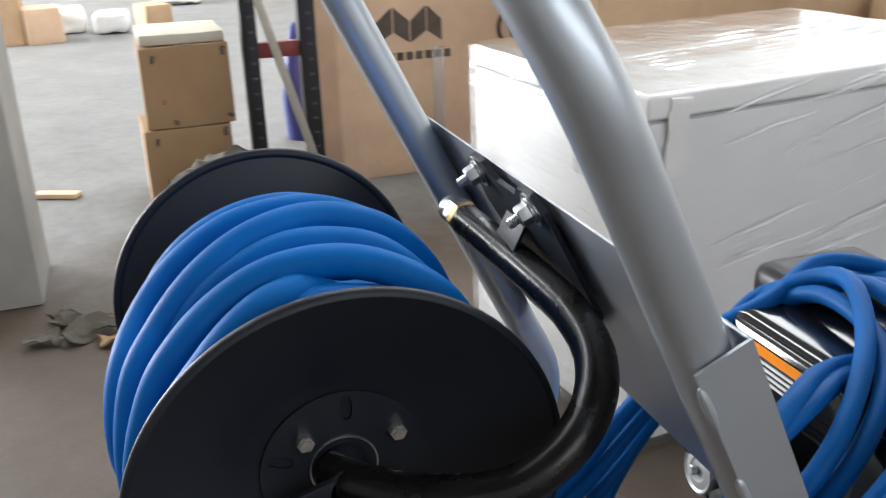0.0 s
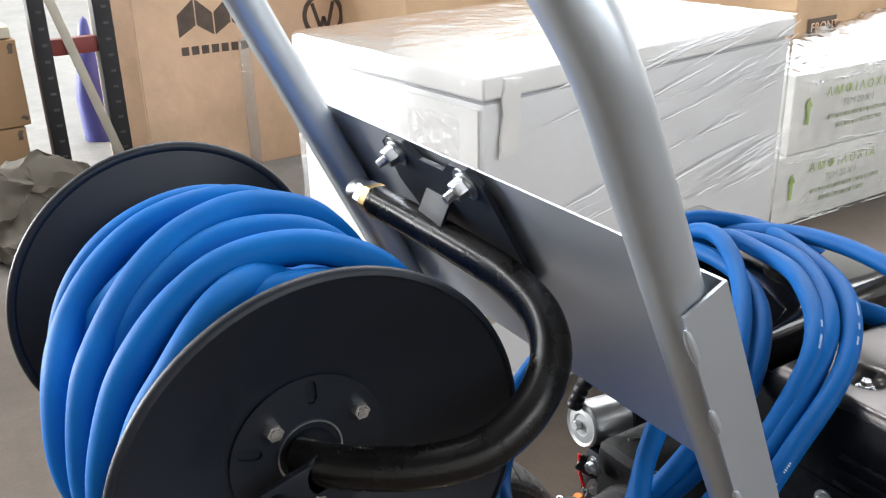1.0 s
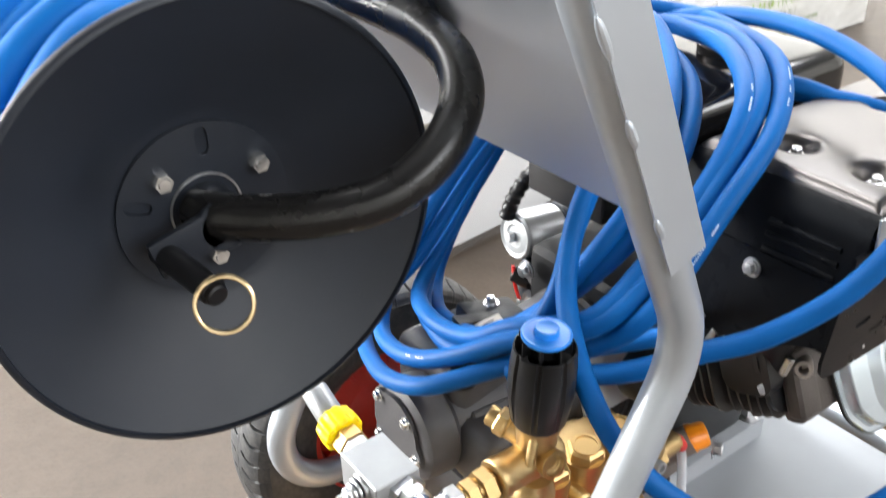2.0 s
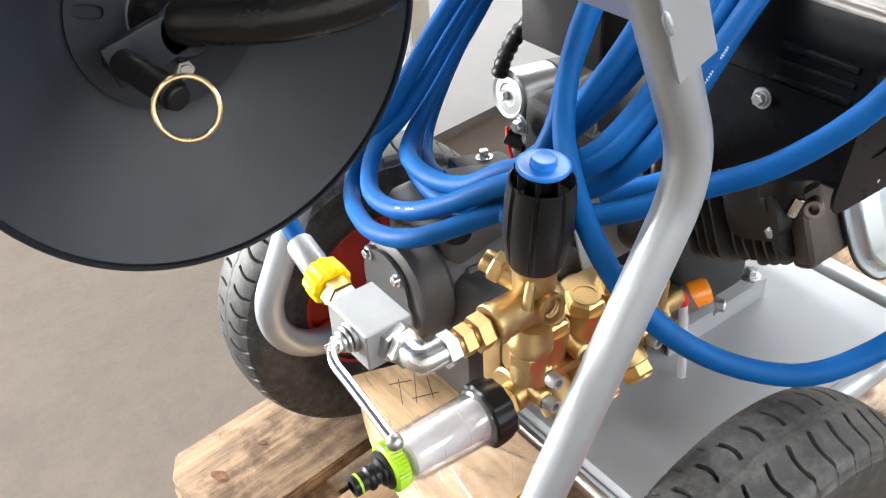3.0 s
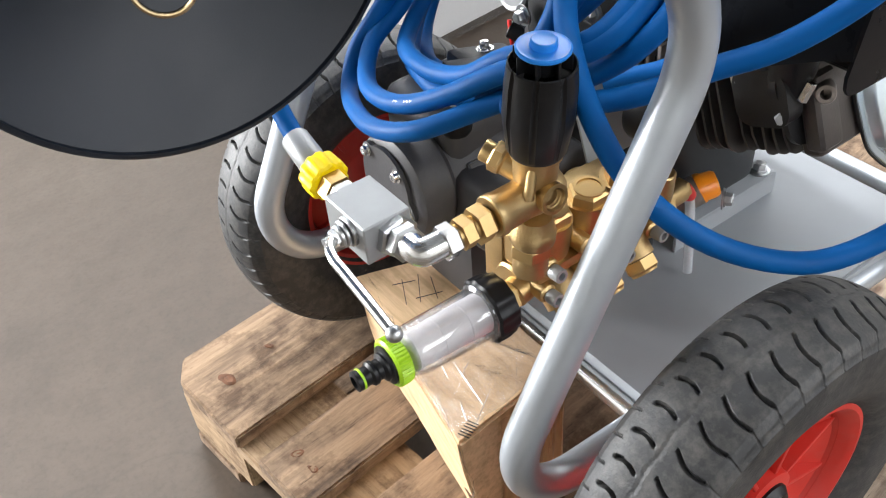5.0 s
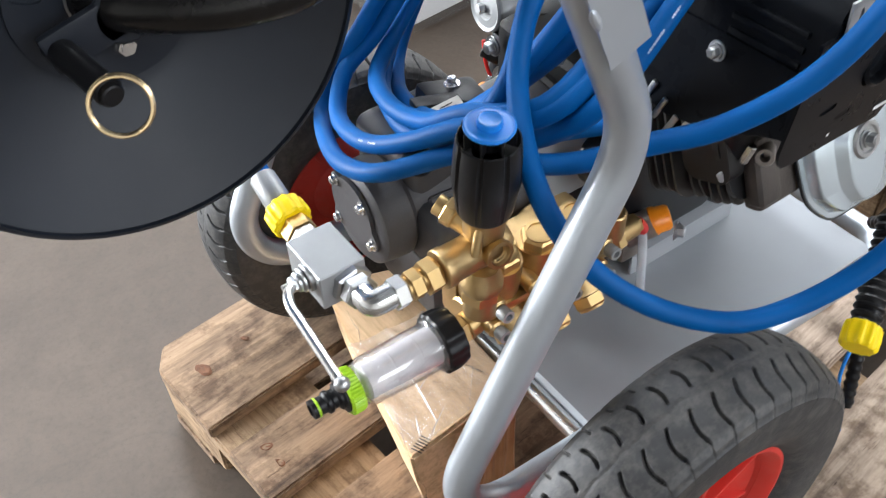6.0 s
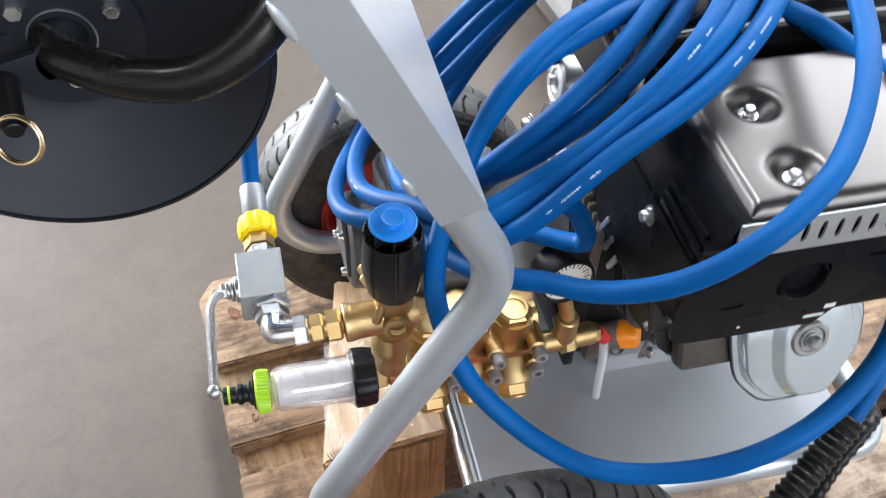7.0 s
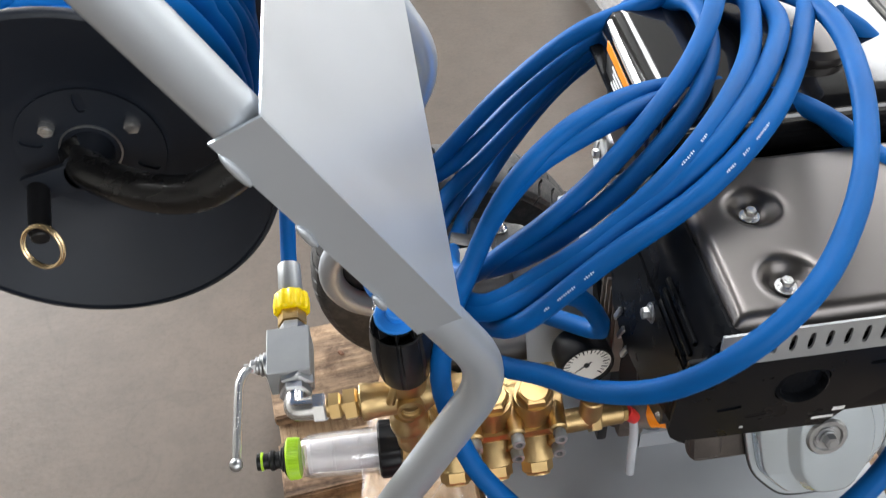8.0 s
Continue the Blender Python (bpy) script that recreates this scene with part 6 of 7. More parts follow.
for h, r in ((-0.012, 0.012), (-0.012, 0.0205), (-0.008, 0.0225), (0.020, 0.0262), (0.046, 0.0256), (0.062, 0.0240), (0.0628, 0.0228), (0.050, 0.0218), (0.050, 0.012)):
    ring = []
    for i in range(N):
        a = math.tau * i / N
        groove = 0.0022 if (i % 12) in (0, 1) and 0.0 < h < 0.0625 and r > 0.0222 else 0.0
        ring.append(bm.verts.new(kb + uw * h + (ku[0] * math.cos(a) + ku[1] * math.sin(a)) * (r - groove)))
    rings.append(ring)
for a, b in zip(rings, rings[1:]):
    for i in range(N):
        bm.faces.new((a[i], a[(i + 1) % N], b[(i + 1) % N], b[i]))
knob = part("knob", bm, "black_plastic", pump, "black ribbed adjusting knob with blue top")
bm = turned(kb + uw * 0.058, uw, [(0, 0), (0.012, 0), (0.0135, 0.010), (0.0135, 0.014), (0, 0.014)], 28)
for i in range(8):
    a = math.tau * i / 8
    q = kb + uw * 0.066 + (ku[0] * math.cos(a) + ku[1] * math.sin(a)) * 0.0165
    part("knob_rib", block((0.0075, 0.0014, 0.012), q, 0, (0, 0, math.degrees(a) - 18)), "black_plastic", knob)
part("knob_core", bm, "black_plastic", knob)
part("knob_cap", turned(kb + uw * 0.072, uw, [(0, 0.0), (0.0185, 0.0), (0.0192, 0.001), (0.0192, 0.0026), (0.0180, 0.0034), (0.0165, 0.0030), (0.0150, 0.0034), (0.0095, 0.0034), (0.0092, 0.0078), (0.0082, 0.0086), (0.0060, 0.0080), (0, 0.0080)], 40), "blue_cap", knob, "bright blue plastic cap")
# crankcase
bm = turned((0.297, 0.591, 0.489), (1, 0, -0.03), [(0, 0), (0.046, 0), (0.052, 0.004), (0.054, 0.018), (0.0545, 0.034), (0.0500, 0.040), (0.0515, 0.055), (0.060, 0.105), (0.068, 0.150), (0.072, 0.190), (0.074, 0.222), (0, 0.222)], 48)
block((0.13, 0.075, 0.075), (0.400, 0.535, 0.474), 0.020, seg=4, bm=bm)
block((0.105, 0.110, 0.075), (0.390, 0.605, 0.520), 0.020, seg=4, bm=bm)
block((0.10, 0.11, 0.08), (0.40, 0.60, 0.375), 0.012, bm=bm)
part("crankcase", bm, "gear", pump, "dark grey cast crankcase")
for i in range(4):
    a = radians(-62 + 30 * i)   # ribs along the bell, fanning over its upper side
    d, e = Vector((0, math.sin(a), math.cos(a))), Vector((0, math.cos(a), -math.sin(a)))
    pts = [Vector((x, 0.591, 0.487)) + d * r + e * w_ for w_ in (-0.0035, 0.0035) for x, r in ((0.352, 0.046), (0.352, 0.056), (0.405, 0.0665), (0.47, 0.077), (0.47, 0.05))]
    bm = bmesh.new()
    vs = [bm.verts.new(p) for p in pts]
    bm.faces.new(vs[:5])
    bm.faces.new(vs[5:][::-1])
    for k in range(5):
        bm.faces.new((vs[k], vs[(k + 1) % 5], vs[5 + (k + 1) % 5], vs[5 + k]))
    bmesh.ops.bevel(bm, geom=bm.edges[:], offset=0.0015, segments=2, affect="EDGES")
    part("rib", bm, "gear", pump)
COVER = ((-0.022, 0.020), (0.025, 0.025), (0.028, -0.026), (-0.036, -0.018))   # its screws, from the middle
pts = []
for i in range(96):
    a = math.tau * i / 96
    r = 0.0365
    for y, z in COVER:
        off = (a - math.atan2(z, -y) + math.pi) % math.tau - math.pi
        r = max(r, (math.hypot(y, z) + 0.0075) * math.cos(min(1.5, abs(off) * 1.9)))
    pts.append((r * math.cos(a), r * math.sin(a)))
part("end_cover", slab(pts, 0.004, plane_at((0.2970, 0.593, 0.497), (0, -1, 0), (0, 0, 1))), "gear", pump, "flat grey end cover", smooth=20)
for y, z in COVER:
    bm = turned((0.2930, 0.593 + y, 0.497 + z), (-1, 0, 0), [(0, 0), (0.0066, 0), (0.0066, 0.0012), (0.0046, 0.0013), (0.0046, 0.0050), (0.0040, 0.0056), (0.0022, 0.0056), (0.0020, 0.0032), (0, 0.0032)], 18)
    part("cover_screw", bm, "bright", pump, "small bright cover screw")
part("oil_dipstick", turned((0.35, 0.555, 0.547), (0, 0, 1), [(0, 0), (0.013, 0), (0.015, 0.004), (0.015, 0.014), (0.012, 0.017), (0, 0.017)], 12), "black_plastic", pump, "black oil filler plug")
# pressure gauge
GA, GW = Vector((0.487, 0.443, 0.557)), Vector((0.08, -0.99, 0.05)).normalized()
gauge = part("gauge", turned(GA, GW, [(0, -0.02), (0.026, -0.02), (0.0275, -0.016), (0.0275, 0.010), (0.0265, 0.012), (0.0245, 0.012), (0.0245, 0.008), (0, 0.008)], 44), "black_plastic", pump, "round pressure gauge with black case")
gm = plane_at(GA + GW * 0.0086, (1, 0.08, 0), (0, 0.05, 1))
part("dial", turned(GA + GW * 0.0083, GW, [(0, 0.0004), (0.0244, 0.0004), (0.0244, 0.0)], 40), "dial", gauge, "white dial with black scale")
bm = bmesh.new()
for i in range(23):
    a = radians(225 - 270 * i / 22)
    r0 = 0.0185 if i % 2 else 0.017
    p = gm @ Vector((0.0195 * math.cos(a), 0.0195 * math.sin(a), 0.0004))
    d = (gm.to_3x3() @ Vector((math.cos(a), math.sin(a), 0)))
    n_ = gm.to_3x3() @ Vector((-math.sin(a), math.cos(a), 0))
    w_, l_ = (0.0004, 0.0022) if i % 2 else (0.0007, 0.0034)
    bm.faces.new([bm.verts.new(p + d * s * l_ + n_ * t * w_) for s, t in ((-1, -1), (1, -1), (1, 1), (-1, 1))])
d = gm.to_3x3() @ Vector((math.cos(radians(215)), math.sin(radians(215)), 0))
n_ = d.cross(GW)
p = gm @ Vector((0, 0, 0.0008))
bm.faces.new([bm.verts.new(p + d * s + n_ * t) for s, t in ((-0.006, -0.0011), (0.017, -0.0004), (0.017, 0.0004), (-0.006, 0.0011))])
part("scale", bm, "ink", gauge, smooth=0, normals=False)
part("needle_hub", turned(GA + GW * 0.009, GW, [(0, 0.0012), (0.0028, 0.0012), (0.0028, 0)], 16), "ink", gauge)
part("gauge_stem", rod(GA - GW * 0.018, (0.500, 0.443, 0.488), 0.008, 14), "brass_turned", pump)
part("mount_plate", block((0.07, 0.003, 0.09), (0.475, 0.495, 0.545), 0.001, (-20, 0, 0)), "silver_plate", pump, smooth=20)

# ---------------------------------------------------------------- engine
engine = thing("petrol_engine", (0.65, 0.52, 0.348), "black and silver petrol engine with muffler, bolted to the cart", "engine")


def cast(name, bm, material="cast", label=""):
    return part(name, bm, material, engine, label)


bm = block((0.17, 0.20, 0.22), (0.615, 0.575, 0.475), 0.018, seg=3)
rod((0.52, 0.585, 0.48), (0.54, 0.585, 0.48), 0.082, 40, 0.004, bm=bm)
block((0.012, 0.16, 0.05), (0.526, 0.55, 0.385), 0.004, bm=bm)
cast("crankcase", bm, "engine_black", "black painted crankcase")
for k in range(5):
    part("case_rib", block((0.010, 0.004, 0.10), (0.5285, 0.520 - 0.013 * k, 0.545), 0.001), "cast", engine)
for y, z in ((0.49, 0.42), (0.49, 0.55), (0.56, 0.60), (0.66, 0.56), (0.655, 0.41)):
    bolt("case_bolt", (0.5195, y, z), (-1, 0, 0), 0.012, engine)
bm = rod((0.548, 0.470, 0.408), (0.575, 0.455, 0.425), 0.016, 20)
block((0.03, 0.03, 0.05), (0.555, 0.475, 0.40), 0.006, bm=bm)
cast("oil_neck", bm)
bm = turned((0.572, 0.457, 0.4235), (0.80, -0.50, 0.30), [(0, 0), (0.0150, 0), (0.0158, 0.001), (0.0158, 0.006), (0.0145, 0.008), (0.0140, 0.018), (0.0120, 0.0215), (0.006, 0.0225), (0, 0.0225)], 30)
cast("oil_cap", bm, "orange", "orange oil filler cap")
bolt("drain_bolt", (0.600, 0.444, 0.405), (0.5, -0.8, 0.1), 0.012, engine)
# cylinder: fins across an axis that leans up towards the cover
CA = Vector((0.0, -0.91, 0.36)).normalized()
cu_, cv_ = Vector((1, 0, 0)), CA.cross(Vector((1, 0, 0))).normalized()
if cv_.z < 0:
    cv_ = -cv_
C0 = Vector((0.615, 0.462, 0.550))
for i in range(9):
    o = C0 + CA * (0.0112 * i)
    short = 0.010 if i > 3 else 0.0   # the later fins are notched behind the exhaust port
    pts = [(x + (short * (0.5 + 0.5 * math.cos(y * 120)) if x < 0 else 0), y + 0.004) for x, y in round_rect(0.140, 0.140 - 0.003 * (i % 3), 0.020, 6)]
    pm = Matrix((cu_, cv_, cu_.cross(cv_))).transposed().to_4x4()
    pm.translation = o
    cast("fin", slab(pts, 0.0026, pm), "fin_paint", "")
cast("barrel", rod(C0 - CA * 0.01, C0 + CA * 0.10, 0.050, 32), "engine_black")
HM = Matrix((cu_, cv_, cu_.cross(cv_))).transposed().to_4x4()
HM.translation = C0 + CA * 0.111
bm = block((0.116, 0.122, 0.022), (0.002, -0.002, 0), 0.009, seg=3)
block((0.030, 0.070, 0.020), (-0.044, -0.022, 0.006), 0.008, seg=3, bm=bm)
bmesh.ops.transform(bm, matrix=HM, verts=bm.verts)
cast("cylinder_head", bm, "head", "brown-grey cast cylinder head")
RM = Matrix((cu_, cv_, cu_.cross(cv_))).transposed().to_4x4()
RM.translation = Vector((0.667, 0.334, 0.570))
sgn = 1 if (RM.to_3x3() @ Vector((0, 0, 1))).y < 0 else -1
HEX = [(-0.069, 0.012), (-0.060, -0.050), (-0.030, -0.084), (0.030, -0.084), (0.066, -0.036), (0.066, 0.006), (0.046, 0.048), (-0.046, 0.048)]
for cut in (0.84, 0.78, 0.75):   # cut the corners round
    HEX = [(p[0] * f + q[0] * (1 - f), p[1] * f + q[1] * (1 - f)) for p, q in zip(HEX, HEX[1:] + HEX[:1]) for f in (cut, 1 - cut)]
HEX = [(x * 0.93 + 0.003, y * (0.88 if y < 0 else 1.0)) for x, y in HEX]
bm = bmesh.new()
rings = []
for kx, ky, h in ((1.06, 1.06, -0.002), (1.06, 1.06, 0.0012), (1.05, 1.05, 0.0020), (0.97, 0.97, 0.0022), (0.955, 0.955, 0.0030), (0.93, 0.93, 0.0110), (0.915, 0.915, 0.0128), (0.89, 0.90, 0.0138),
                  (0.64, 0.88, 0.0142), (0.62, 0.87, 0.0150), (0.55, 0.82, 0.0230), (0.53, 0.80, 0.0240), (0.50, 0.76, 0.0244), (0.10, 0.10, 0.0246)):
    rings.append([bm.verts.new(RM @ Vector((x * kx + 0.026 * max(0.0, 0.89 - kx), y * ky - 0.008 * (1 - ky), sgn * h))) for x, y in HEX])
for a, b in zip(rings, rings[1:]):
    for i in range(len(a)):
        bm.faces.new((a[i], a[(i + 1) % len(a)], b[(i + 1) % len(a)], b[i]))
bm.faces.new(rings[-1])
cover = part("rocker_cover", bm, "cover_steel", engine, "bright pressed steel rocker cover", smooth=35)
part("recess", turned(RM @ Vector((0.0, 0.0, sgn * 0.0247)), RM.to_3x3() @ Vector((0, 0, sgn)), [(0.0185, 0.0), (0.0165, 0.0022), (0.0135, 0.0022), (0.0120, 0.0004), (0, 0.0004)], 28), "zinc", cover)
bolt("cover_bolt", RM @ Vector((0, 0, sgn * 0.0252)), RM.to_3x3() @ Vector((0, 0, sgn)), 0.011, cover)
part("gasket", slab([(x * 1.08, y * 1.08) for x, y in HEX], 0.003, RM @ Matrix.Translation((0, 0, -0.002))), "ink", cover, "dark gasket")
# exhaust port: a dark duct from the head up into the heat shield
bm = slab(round_rect(0.054, 0.050, 0.015, 6), 0.018, plane_at((0.5520, 0.3790, 0.5820), (0, -0.93, 0.368), (0, 0.368, 0.93)))
lathe(bm, (0.556, 0.372, 0.590), (-0.1, -0.10, 1), [(0, 0), (0.022, 0), (0.021, 0.02), (0.021, 0.05), (0, 0.05)], 24)
duct = cast("exhaust_port", bm, "engine_black", "black cast exhaust port")
pts = [(0.040 * math.cos(a) * (1 + 0.07 * math.sin(5 * a)), 0.050 * math.sin(a) * (1 + 0.07 * math.sin(5 * a))) for a in (math.tau * i / 48 for i in range(48))]
pm = HM.copy()
pm.translation = Vector((0.574, 0.3665, 0.586))
part("flange", slab(pts, 0.005, pm), "engine_black", duct, "scalloped port flange")
bolt("flange_bolt", (0.546, 0.4055, 0.586), (-1, -0.25, 0.15), 0.0125, duct, "zinc")
bolt("flange_bolt", (0.5400, 0.3590, 0.5720), (-0.75, -0.55, 0.2), 0.0115, duct, "zinc", washer=False)
part("hex_spacer", rod((0.548, 0.350, 0.588), (0.551, 0.346, 0.606), 0.0045, 6), "bright", duct)
cast("head_stud", turned((0.572, 0.346, 0.592), (-0.80, -0.55, 0.25), [(0, 0), (0.0085, 0), (0.0085, 0.018), (0.0075, 0.0195), (0.0045, 0.0195), (0.0042, 0.008), (0, 0.008)], 20), "cast")
# muffler with its covers
bm = bmesh.new()
MX0, MX1, MY0, MY1 = 0.541, 0.800, 0.291, 0.468
nx_, ny_ = 54, 38
zt = 0.752
grid = []


def dimple(x, y):
    """Height of the muffler cover: a crowned sheet with round screw hollows and a raised band."""
    e = min(x - MX0, MX1 - x, y - MY0, MY1 - y)
    z = zt + 0.024 * math.sqrt(1 - (1 - min(1.0, max(0.0, e) / 0.014)) ** 2) + 0.002 * math.sin(math.pi * (y - MY0) / (MY1 - MY0))
    for cx, cy in ((0.596, 0.403), (0.596, 0.329), (0.735, 0.403)):
        d = math.hypot(x - cx, y - cy)
        z -= 0.014 / (1 + math.exp((d - 0.0150) / 0.0030))
    return z
for j in range(ny_ * 2 + 1):
    y = MY0 + (MY1 - MY0) * j / (ny_ * 2)
    grid.append([bm.verts.new((x, y, dimple(x, y))) for x in (MX0 + (MX1 - MX0) * i / (nx_ * 2) for i in range(nx_ * 2 + 1))])
for a, b in zip(grid, grid[1:]):
    for i in range(nx_ * 2):
        bm.faces.new((a[i], a[i + 1], b[i + 1], b[i]))
cast("muffler_cover", bm, "muffler", "satin steel muffler cover with screw hollows")
for x, y in ((0.596, 0.403), (0.596, 0.329), (0.735, 0.403)):
    bolt("cover_screw", (x, y, 0.7650), (0, 0, 1), 0.0085, engine, "bright", label="small bright screw")
cast("muffler_can", block((0.262, 0.172, 0.115), (0.665, 0.384, 0.690), 0.014, seg=3), "black_gloss", "black muffler can")
holes = [(0.012 + 0.0133 * i, 0.0165, 0.0023, 0.0088, 0) for i in range(19)]
cast("slotted_strip", slab([(0, 0), (0.275, 0), (0.275, 0.032), (0, 0.032)], 0.002, plane_at((0.535, 0.2875, 0.739), (1, 0, 0), (0, 0.04, 0.99)), holes), "zinc_matte", "slotted steel strip")
SM = plane_at((0.515, 0.3035, 0.622), (1, 0, 0), (0, -0.10, 0.99))
bm = slab([(0.004, 0.010), (0.010, 0.003), (0.022, 0.0), (0.133, -0.003), (0.150, 0.026), (0.166, 0.046), (0.29, 0.060), (0.29, 0.124), (0.0, 0.124), (0.0, 0.022)], 0.003, SM,
          [(0.097, 0.070, 0.0205, 0.0205, 0), (0.070, 0.030, 0.009, 0.0028, 5), (0.045, 0.046, 0.010, 0.003, 5), (0.155, 0.090, 0.012, 0.003, 0), (0.185, 0.090, 0.012, 0.003, 0), (0.215, 0.090, 0.012, 0.003, 0)])
shield = cast("heat_shield", bm, "black_gloss", "glossy black heat shield with round outlet")
for x, y, w_, h_ in ((0.120, 0.009, 0.018, 0.0045), (0.134, 0.020, 0.010, 0.006), (0.060, 0.011, 0.003, 0.003), (0.165, 0.104, 0.016, 0.0045), (0.160, 0.096, 0.015, 0.003), (0.158, 0.089, 0.010, 0.003)):
    part("print_mark", sheet(SM @ Matrix.Translation((x, y, 0.0034)), w_, h_), "silver_ink", shield, "white printed mark", smooth=0)
cast("outlet_pipe", turned((0.612, 0.3005, 0.691), (0, -1, 0.1), [(0.0, -0.022), (0.0165, -0.02), (0.0165, 0.006), (0.0185, 0.009), (0.0210, 0.007), (0.0215, -0.004)], 32), "black_gloss", "dark exhaust outlet")
for x, y, w_, h_ in ((0.676, 0.338, 0.013, 0.0014), (0.684, 0.333, 0.010, 0.0014), (0.680, 0.327, 0.012, 0.0014)):
    part("print_mark", sheet(pose(x, y, dimple(x, y) + 0.0006, 0, 0, 8), w_, h_), "silver_ink", engine, "white printed mark", smooth=0)
# black cowl on the pump side with pressed louvres
bm = slab([(0.0, 0.030), (0.02, 0.008), (0.06, 0.002), (0.11, 0.012), (0.150, 0.032), (0.172, 0.040), (0.172, 0.095), (0.0, 0.095)], 0.003, plane_at((0.5135, 0.470, 0.618), (0, -1, 0), (0.10, 0, 1)))
cowl = cast("cowl", bm, "black_gloss", "black pressed cowl with louvres")
for i in range(7):
    z = 0.668 + 0.0120 * i
    part("louvre", block((0.006, 0.066, 0.0055), (0.5145 + (z - 0.62) * 0.1, 0.340, z), 0.002, (0, 18, 0)), "black_gloss", cowl)
bolt("cowl_bolt", (0.519, 0.376, 0.697), (-1, 0, 0.1), 0.009, engine)
for i, (y, z) in enumerate(((0.432, 0.632), (0.418, 0.622), (0.404, 0.612))):
    part("vent_slot", block((0.004, 0.006, 0.028), (0.5115, y, z), 0.002, (25, 0, 0)), "zinc", cowl, "bright metal showing in a slot")
bm = bmesh.new()
ends = []
for y in (0.290, 0.470):
    ends.append([bm.verts.new((x, y, z)) for x, z in ((0.5215, 0.706), (0.5275, 0.744), (0.5335, 0.762), (0.5415, 0.7715), (0.552, 0.766), (0.540, 0.706))])
for i in range(6):
    bm.faces.new((ends[0][i], ends[0][(i + 1) % 6], ends[1][(i + 1) % 6], ends[1][i]))
bm.faces.new(ends[0])
bm.faces.new(ends[1])
part("cowl_shoulder", bm, "black_gloss", cowl, "rounded upper edge of the cowl", smooth=50)
# fuel tank, cap, air cleaner
bm = block((0.27, 0.200, 0.085), (0.682, 0.595, 0.748), 0.026, seg=5)
tank = cast("fuel_tank", bm, "tank", "glossy black fuel tank")
part("tank_seam", block((0.282, 0.212, 0.006), (0.682, 0.595, 0.738), 0.002), "black_gloss", tank)
part("fuel_cap", turned((0.712, 0.575, 0.785), (0, 0, 1), [(0, 0), (0.028, 0), (0.030, 0.004), (0.030, 0.014), (0.024, 0.019), (0, 0.020)], 30), "muffler", tank, "bright steel fuel cap")
bm = bmesh.new()
block((0.0014, 0.085, 0.046), (0.5465, 0.605, 0.752), 0, (0, 0, 0), bm)
part("warning_label", bm, "ink", tank, "black warning label", smooth=0)
part("warning_band", block((0.0012, 0.085, 0.010), (0.5455, 0.605, 0.7705)), "orange", tank, "orange band of the label", smooth=0)
bm = bmesh.new()
for i in range(5):
    block((0.0008, 0.05 - 0.006 * (i % 3), 0.0028), (0.5452, 0.600, 0.7605 - 0.006 * i), bm=bm)
part("label_bar", bm, "silver_ink", tank, "lines of white print", smooth=0)
cast("recoil_housing", rod((0.70, 0.585, 0.50), (0.80, 0.585, 0.50), 0.125, 48, 0.02), "black_gloss", "round black starter housing")
bm = block((0.15, 0.12, 0.13), (0.73, 0.735, 0.72), 0.025, seg=4)
cast("air_cleaner", bm, "black_plastic", "black air cleaner housing")
# electric starter on the far side
SA, SW = Vector((0.583, 0.757, 0.5385)), Vector((0.99, -0.04, -0.10)).normalized()
st = cast("starter_solenoid", turned(SA, SW, [(0, 0.002), (0.027, 0.0), (0.0300, 0.003), (0.0300, 0.058), (0.027, 0.062), (0, 0.062)], 36), "zinc", "bright zinc starter solenoid")
part("end_ring", turned(SA, -SW, [(0.0, 0.0), (0.013, 0.0), (0.015, 0.002), (0.024, 0.0005), (0.0275, 0.0025), (0.0300, 0.0), (0.0300, -0.004)], 36), "zinc_matte", st, "stepped end face")
part("rear_cover", rod(SA + SW * 0.060, SA + SW * 0.085, 0.0300, 30), "black", st, "black rear cover")
part("terminal", hexagon(SA - SW * 0.001 + Vector((0, 0.004, -0.002)), -SW, 0.011, 0.008), "zinc", st)
cast("starter_motor", rod((0.60, 0.735, 0.44), (0.72, 0.76, 0.44), 0.036, 28), "gear", "dark starter motor")
bm = block((0.03, 0.03, 0.07), (0.60, 0.735, 0.475), 0.006)
cast("starter_bracket", bm, "black", "black starter bracket")
for p in ((0.585, 0.718, 0.495), (0.585, 0.728, 0.46)):
    bolt("starter_bolt", p, (-0.8, -0.6, 0.2), 0.012, engine)
cast("terminal_boot", rod((0.578, 0.755, 0.487), (0.59, 0.735, 0.478), 0.011, 14), "black_plastic", "black rubber terminal boot")
cast("red_wire", sweep(smooth_line([(0.576, 0.752, 0.500), (0.574, 0.748, 0.482), (0.575, 0.744, 0.466), (0.576, 0.738, 0.455)]), 0.0024, 8), "wire", "red starter wire")
cast("wire_tab", block((0.007, 0.007, 0.016), (0.573, 0.737, 0.450), 0.001, (10, 20, 0)), "bright", "bright wire tab")
bm = block((0.024, 0.014, 0.018), (0.560, 0.734, 0.443), 0.005, (0, 12, 30), seg=3)
rod((0.548, 0.730, 0.440), (0.538, 0.726, 0.438), 0.006, 12, bm=bm)
cast("wire_clip", bm, "orange", "orange wire connector")
bm = sweep(smooth_line([(0.86, 0.36, 0.33), (0.83, 0.33, 0.36), (0.78, 0.30, 0.33), (0.74, 0.27, 0.27), (0.72, 0.25, 0.20)], step=0.003), 0.0075, 12, radius_at=lambda f: 1.0 + 0.12 * math.sin(f * 150))
cast("cable_conduit", bm, "black_plastic", "black ribbed cable conduit")
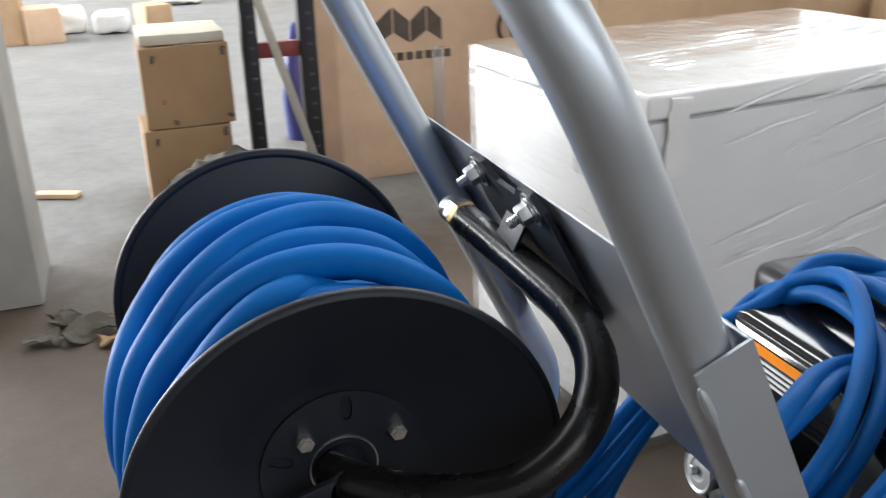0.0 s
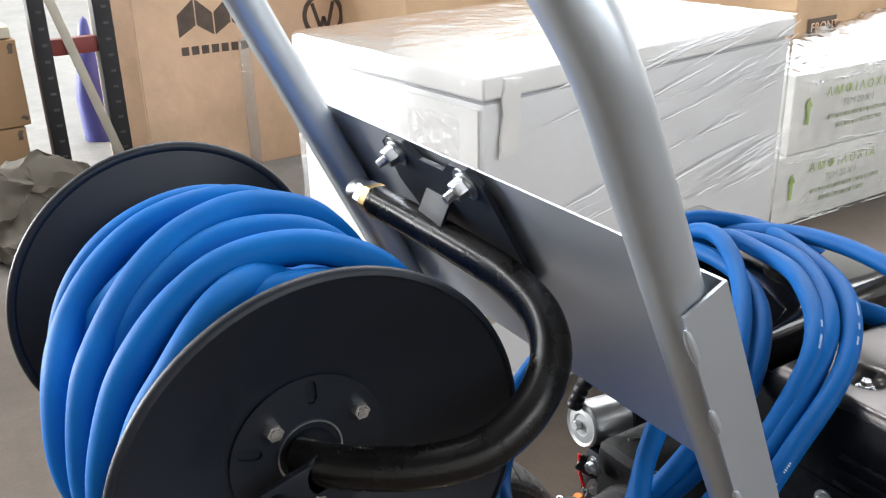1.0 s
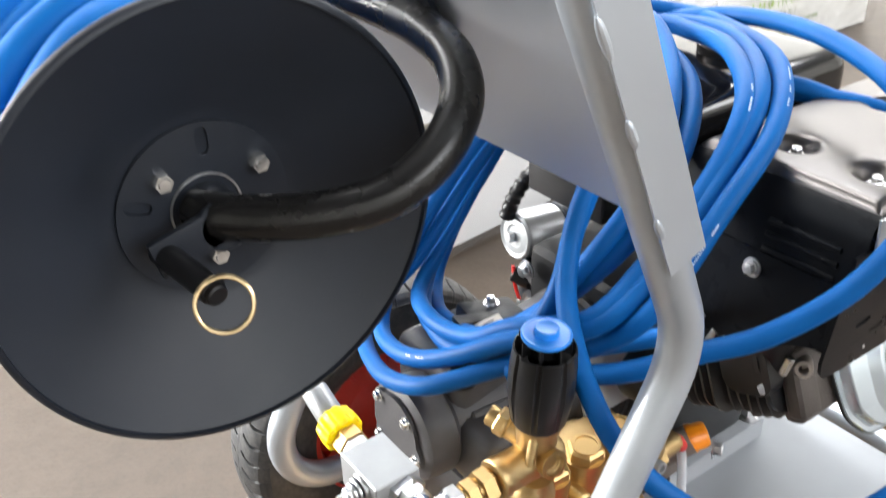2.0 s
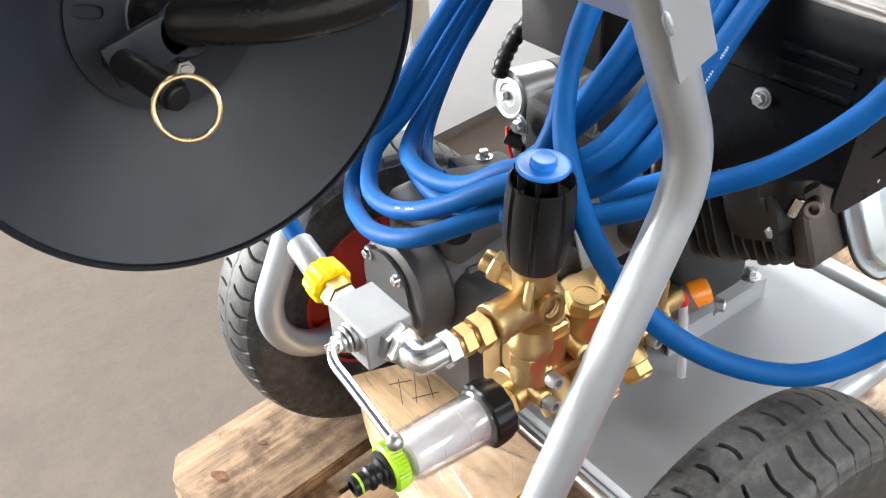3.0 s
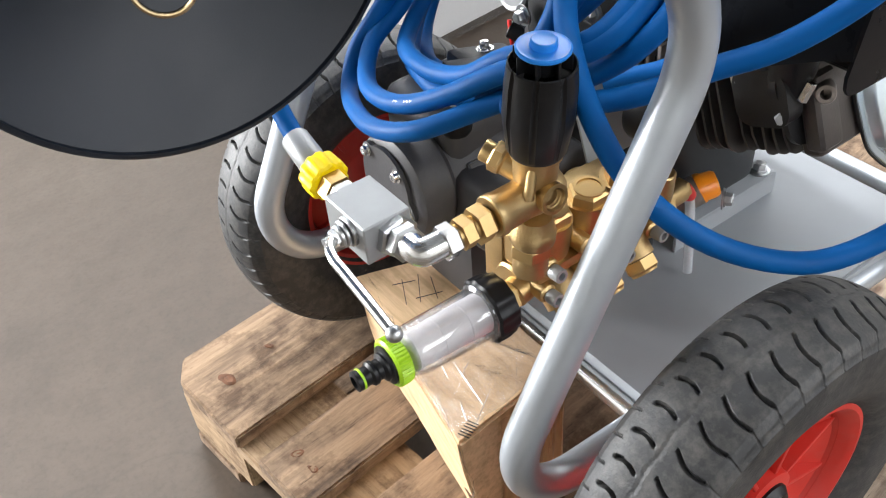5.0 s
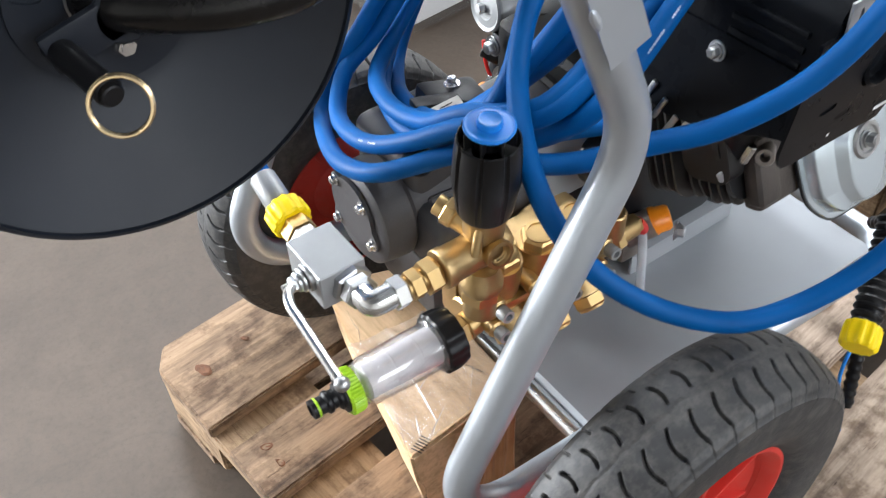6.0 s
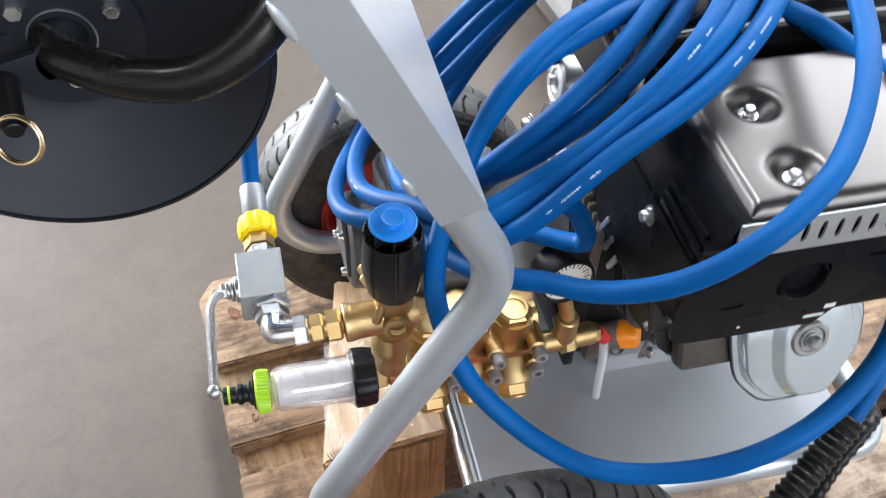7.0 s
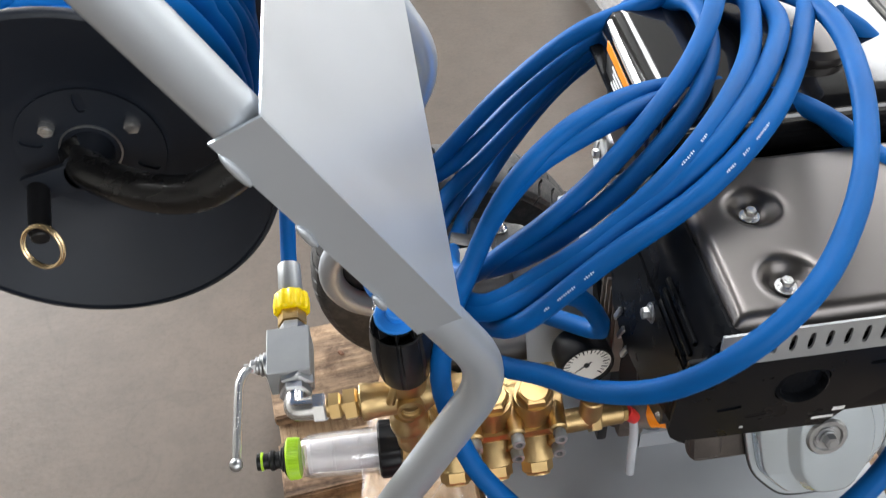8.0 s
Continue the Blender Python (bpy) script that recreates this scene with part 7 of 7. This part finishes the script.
cast("blue_cable", sweep(smooth_line([(0.72, 0.27, 0.30), (0.70, 0.262, 0.26), (0.71, 0.25, 0.20), (0.72, 0.245, 0.155)]), 0.0022, 8), "blue_cap", "thin blue cable")
# pressed bracket over the starter, its conduit and loom
bm = block((0.130, 0.122, 0.084), (0.636, 0.661, 0.663), 0.005, seg=3)
cast("control_box", bm, "engine_black", "black plastic control box above the starter")
line = smooth_line([(0.578, 0.768, 0.562), (0.583, 0.760, 0.590), (0.596, 0.748, 0.620), (0.610, 0.728, 0.640)], step=0.003)
cast("loom_conduit", sweep(line, 0.0095, 14, radius_at=lambda f: 1.0 + 0.11 * math.sin(f * 52)), "black_plastic", "black ribbed loom conduit")
# carburettor and linkage in the gap beside the pump
bm = block((0.050, 0.040, 0.040), (0.620, 0.660, 0.545), 0.008, (0, 10, 20), seg=2)
rod((0.590, 0.652, 0.548), (0.612, 0.658, 0.546), 0.015, 20, 0.002, bm)
lathe(bm, (0.622, 0.650, 0.524), (0, -0.1, -1), [(0, 0), (0.019, 0), (0.020, 0.003), (0.019, 0.020), (0.013, 0.026), (0, 0.027)], 24)
carb = cast("carburettor", bm, "zinc", "bright cast carburettor")
for p, way in (((0.598, 0.640, 0.570), (-0.4, -0.5, 0.8)), ((0.632, 0.634, 0.556), (-0.2, -0.9, 0.3)), ((0.606, 0.632, 0.532), (-0.5, -0.8, 0.1))):
    bolt("jet_screw", p, way, 0.011, carb, "bright")
cast("throttle_rod", sweep(smooth_line([(0.560, 0.650, 0.585), (0.585, 0.640, 0.582), (0.612, 0.628, 0.574), (0.650, 0.622, 0.580)]), 0.0022, 8), "bright", "thin bright throttle rod")
bm = slab([(0, 0), (0.030, 0.004), (0.036, 0.055), (0.022, 0.072), (0.004, 0.066)], 0.003, plane_at((0.588, 0.722, 0.455), (0.8, 0.5, 0.1), (0.1, 0, 1)))
cast("starter_plate", bm, "black", "dark bracket plate beside the starter")
bolt("starter_bolt", (0.612, 0.730, 0.505), (-0.5, -0.8, 0.2), 0.012, engine)
bm = block((0.036, 0.005, 0.009), (0.578, 0.640, 0.516), 0.001, (0, -28, 30))
block((0.026, 0.005, 0.008), (0.560, 0.622, 0.512), 0.001, (0, -28, 30), bm)
cast("choke_lever", bm, "bright", "bright bent choke lever")
# gear housing between pump and engine, with its paper label
bm = block((0.062, 0.052, 0.120), (0.4205, 0.6060, 0.512), 0.006, (-6, 8, -14), seg=2)
block((0.050, 0.020, 0.008), (0.402, 0.598, 0.5745), 0.002, (-6, 8, -14), bm=bm)
house = cast("gear_housing", bm, "engine_black", "dark gear housing between pump and engine")
bolt("housing_bolt", (0.4345, 0.618, 0.570), (0, 0.1, 1), 0.009, house, "bright")
part("label", slab(round_rect(0.036, 0.016, 0.001, 2), 0.0006, plane_at((0.4025, 0.5795, 0.5775), (0.97, 0.10, -0.05), (-0.10, 0.85, 0.45))), "paper", house, "cream paper label")
for k in range(3):
    part("label_bar", slab(round_rect(0.026 - 0.005 * k, 0.0012, 0.0003, 1), 0.0003, plane_at((0.4020, 0.5755 + 0.0034 * k, 0.5762 + 0.0018 * k), (0.97, 0.10, -0.05), (-0.10, 0.85, 0.45))), "faint_ink", house, "", smooth=0)
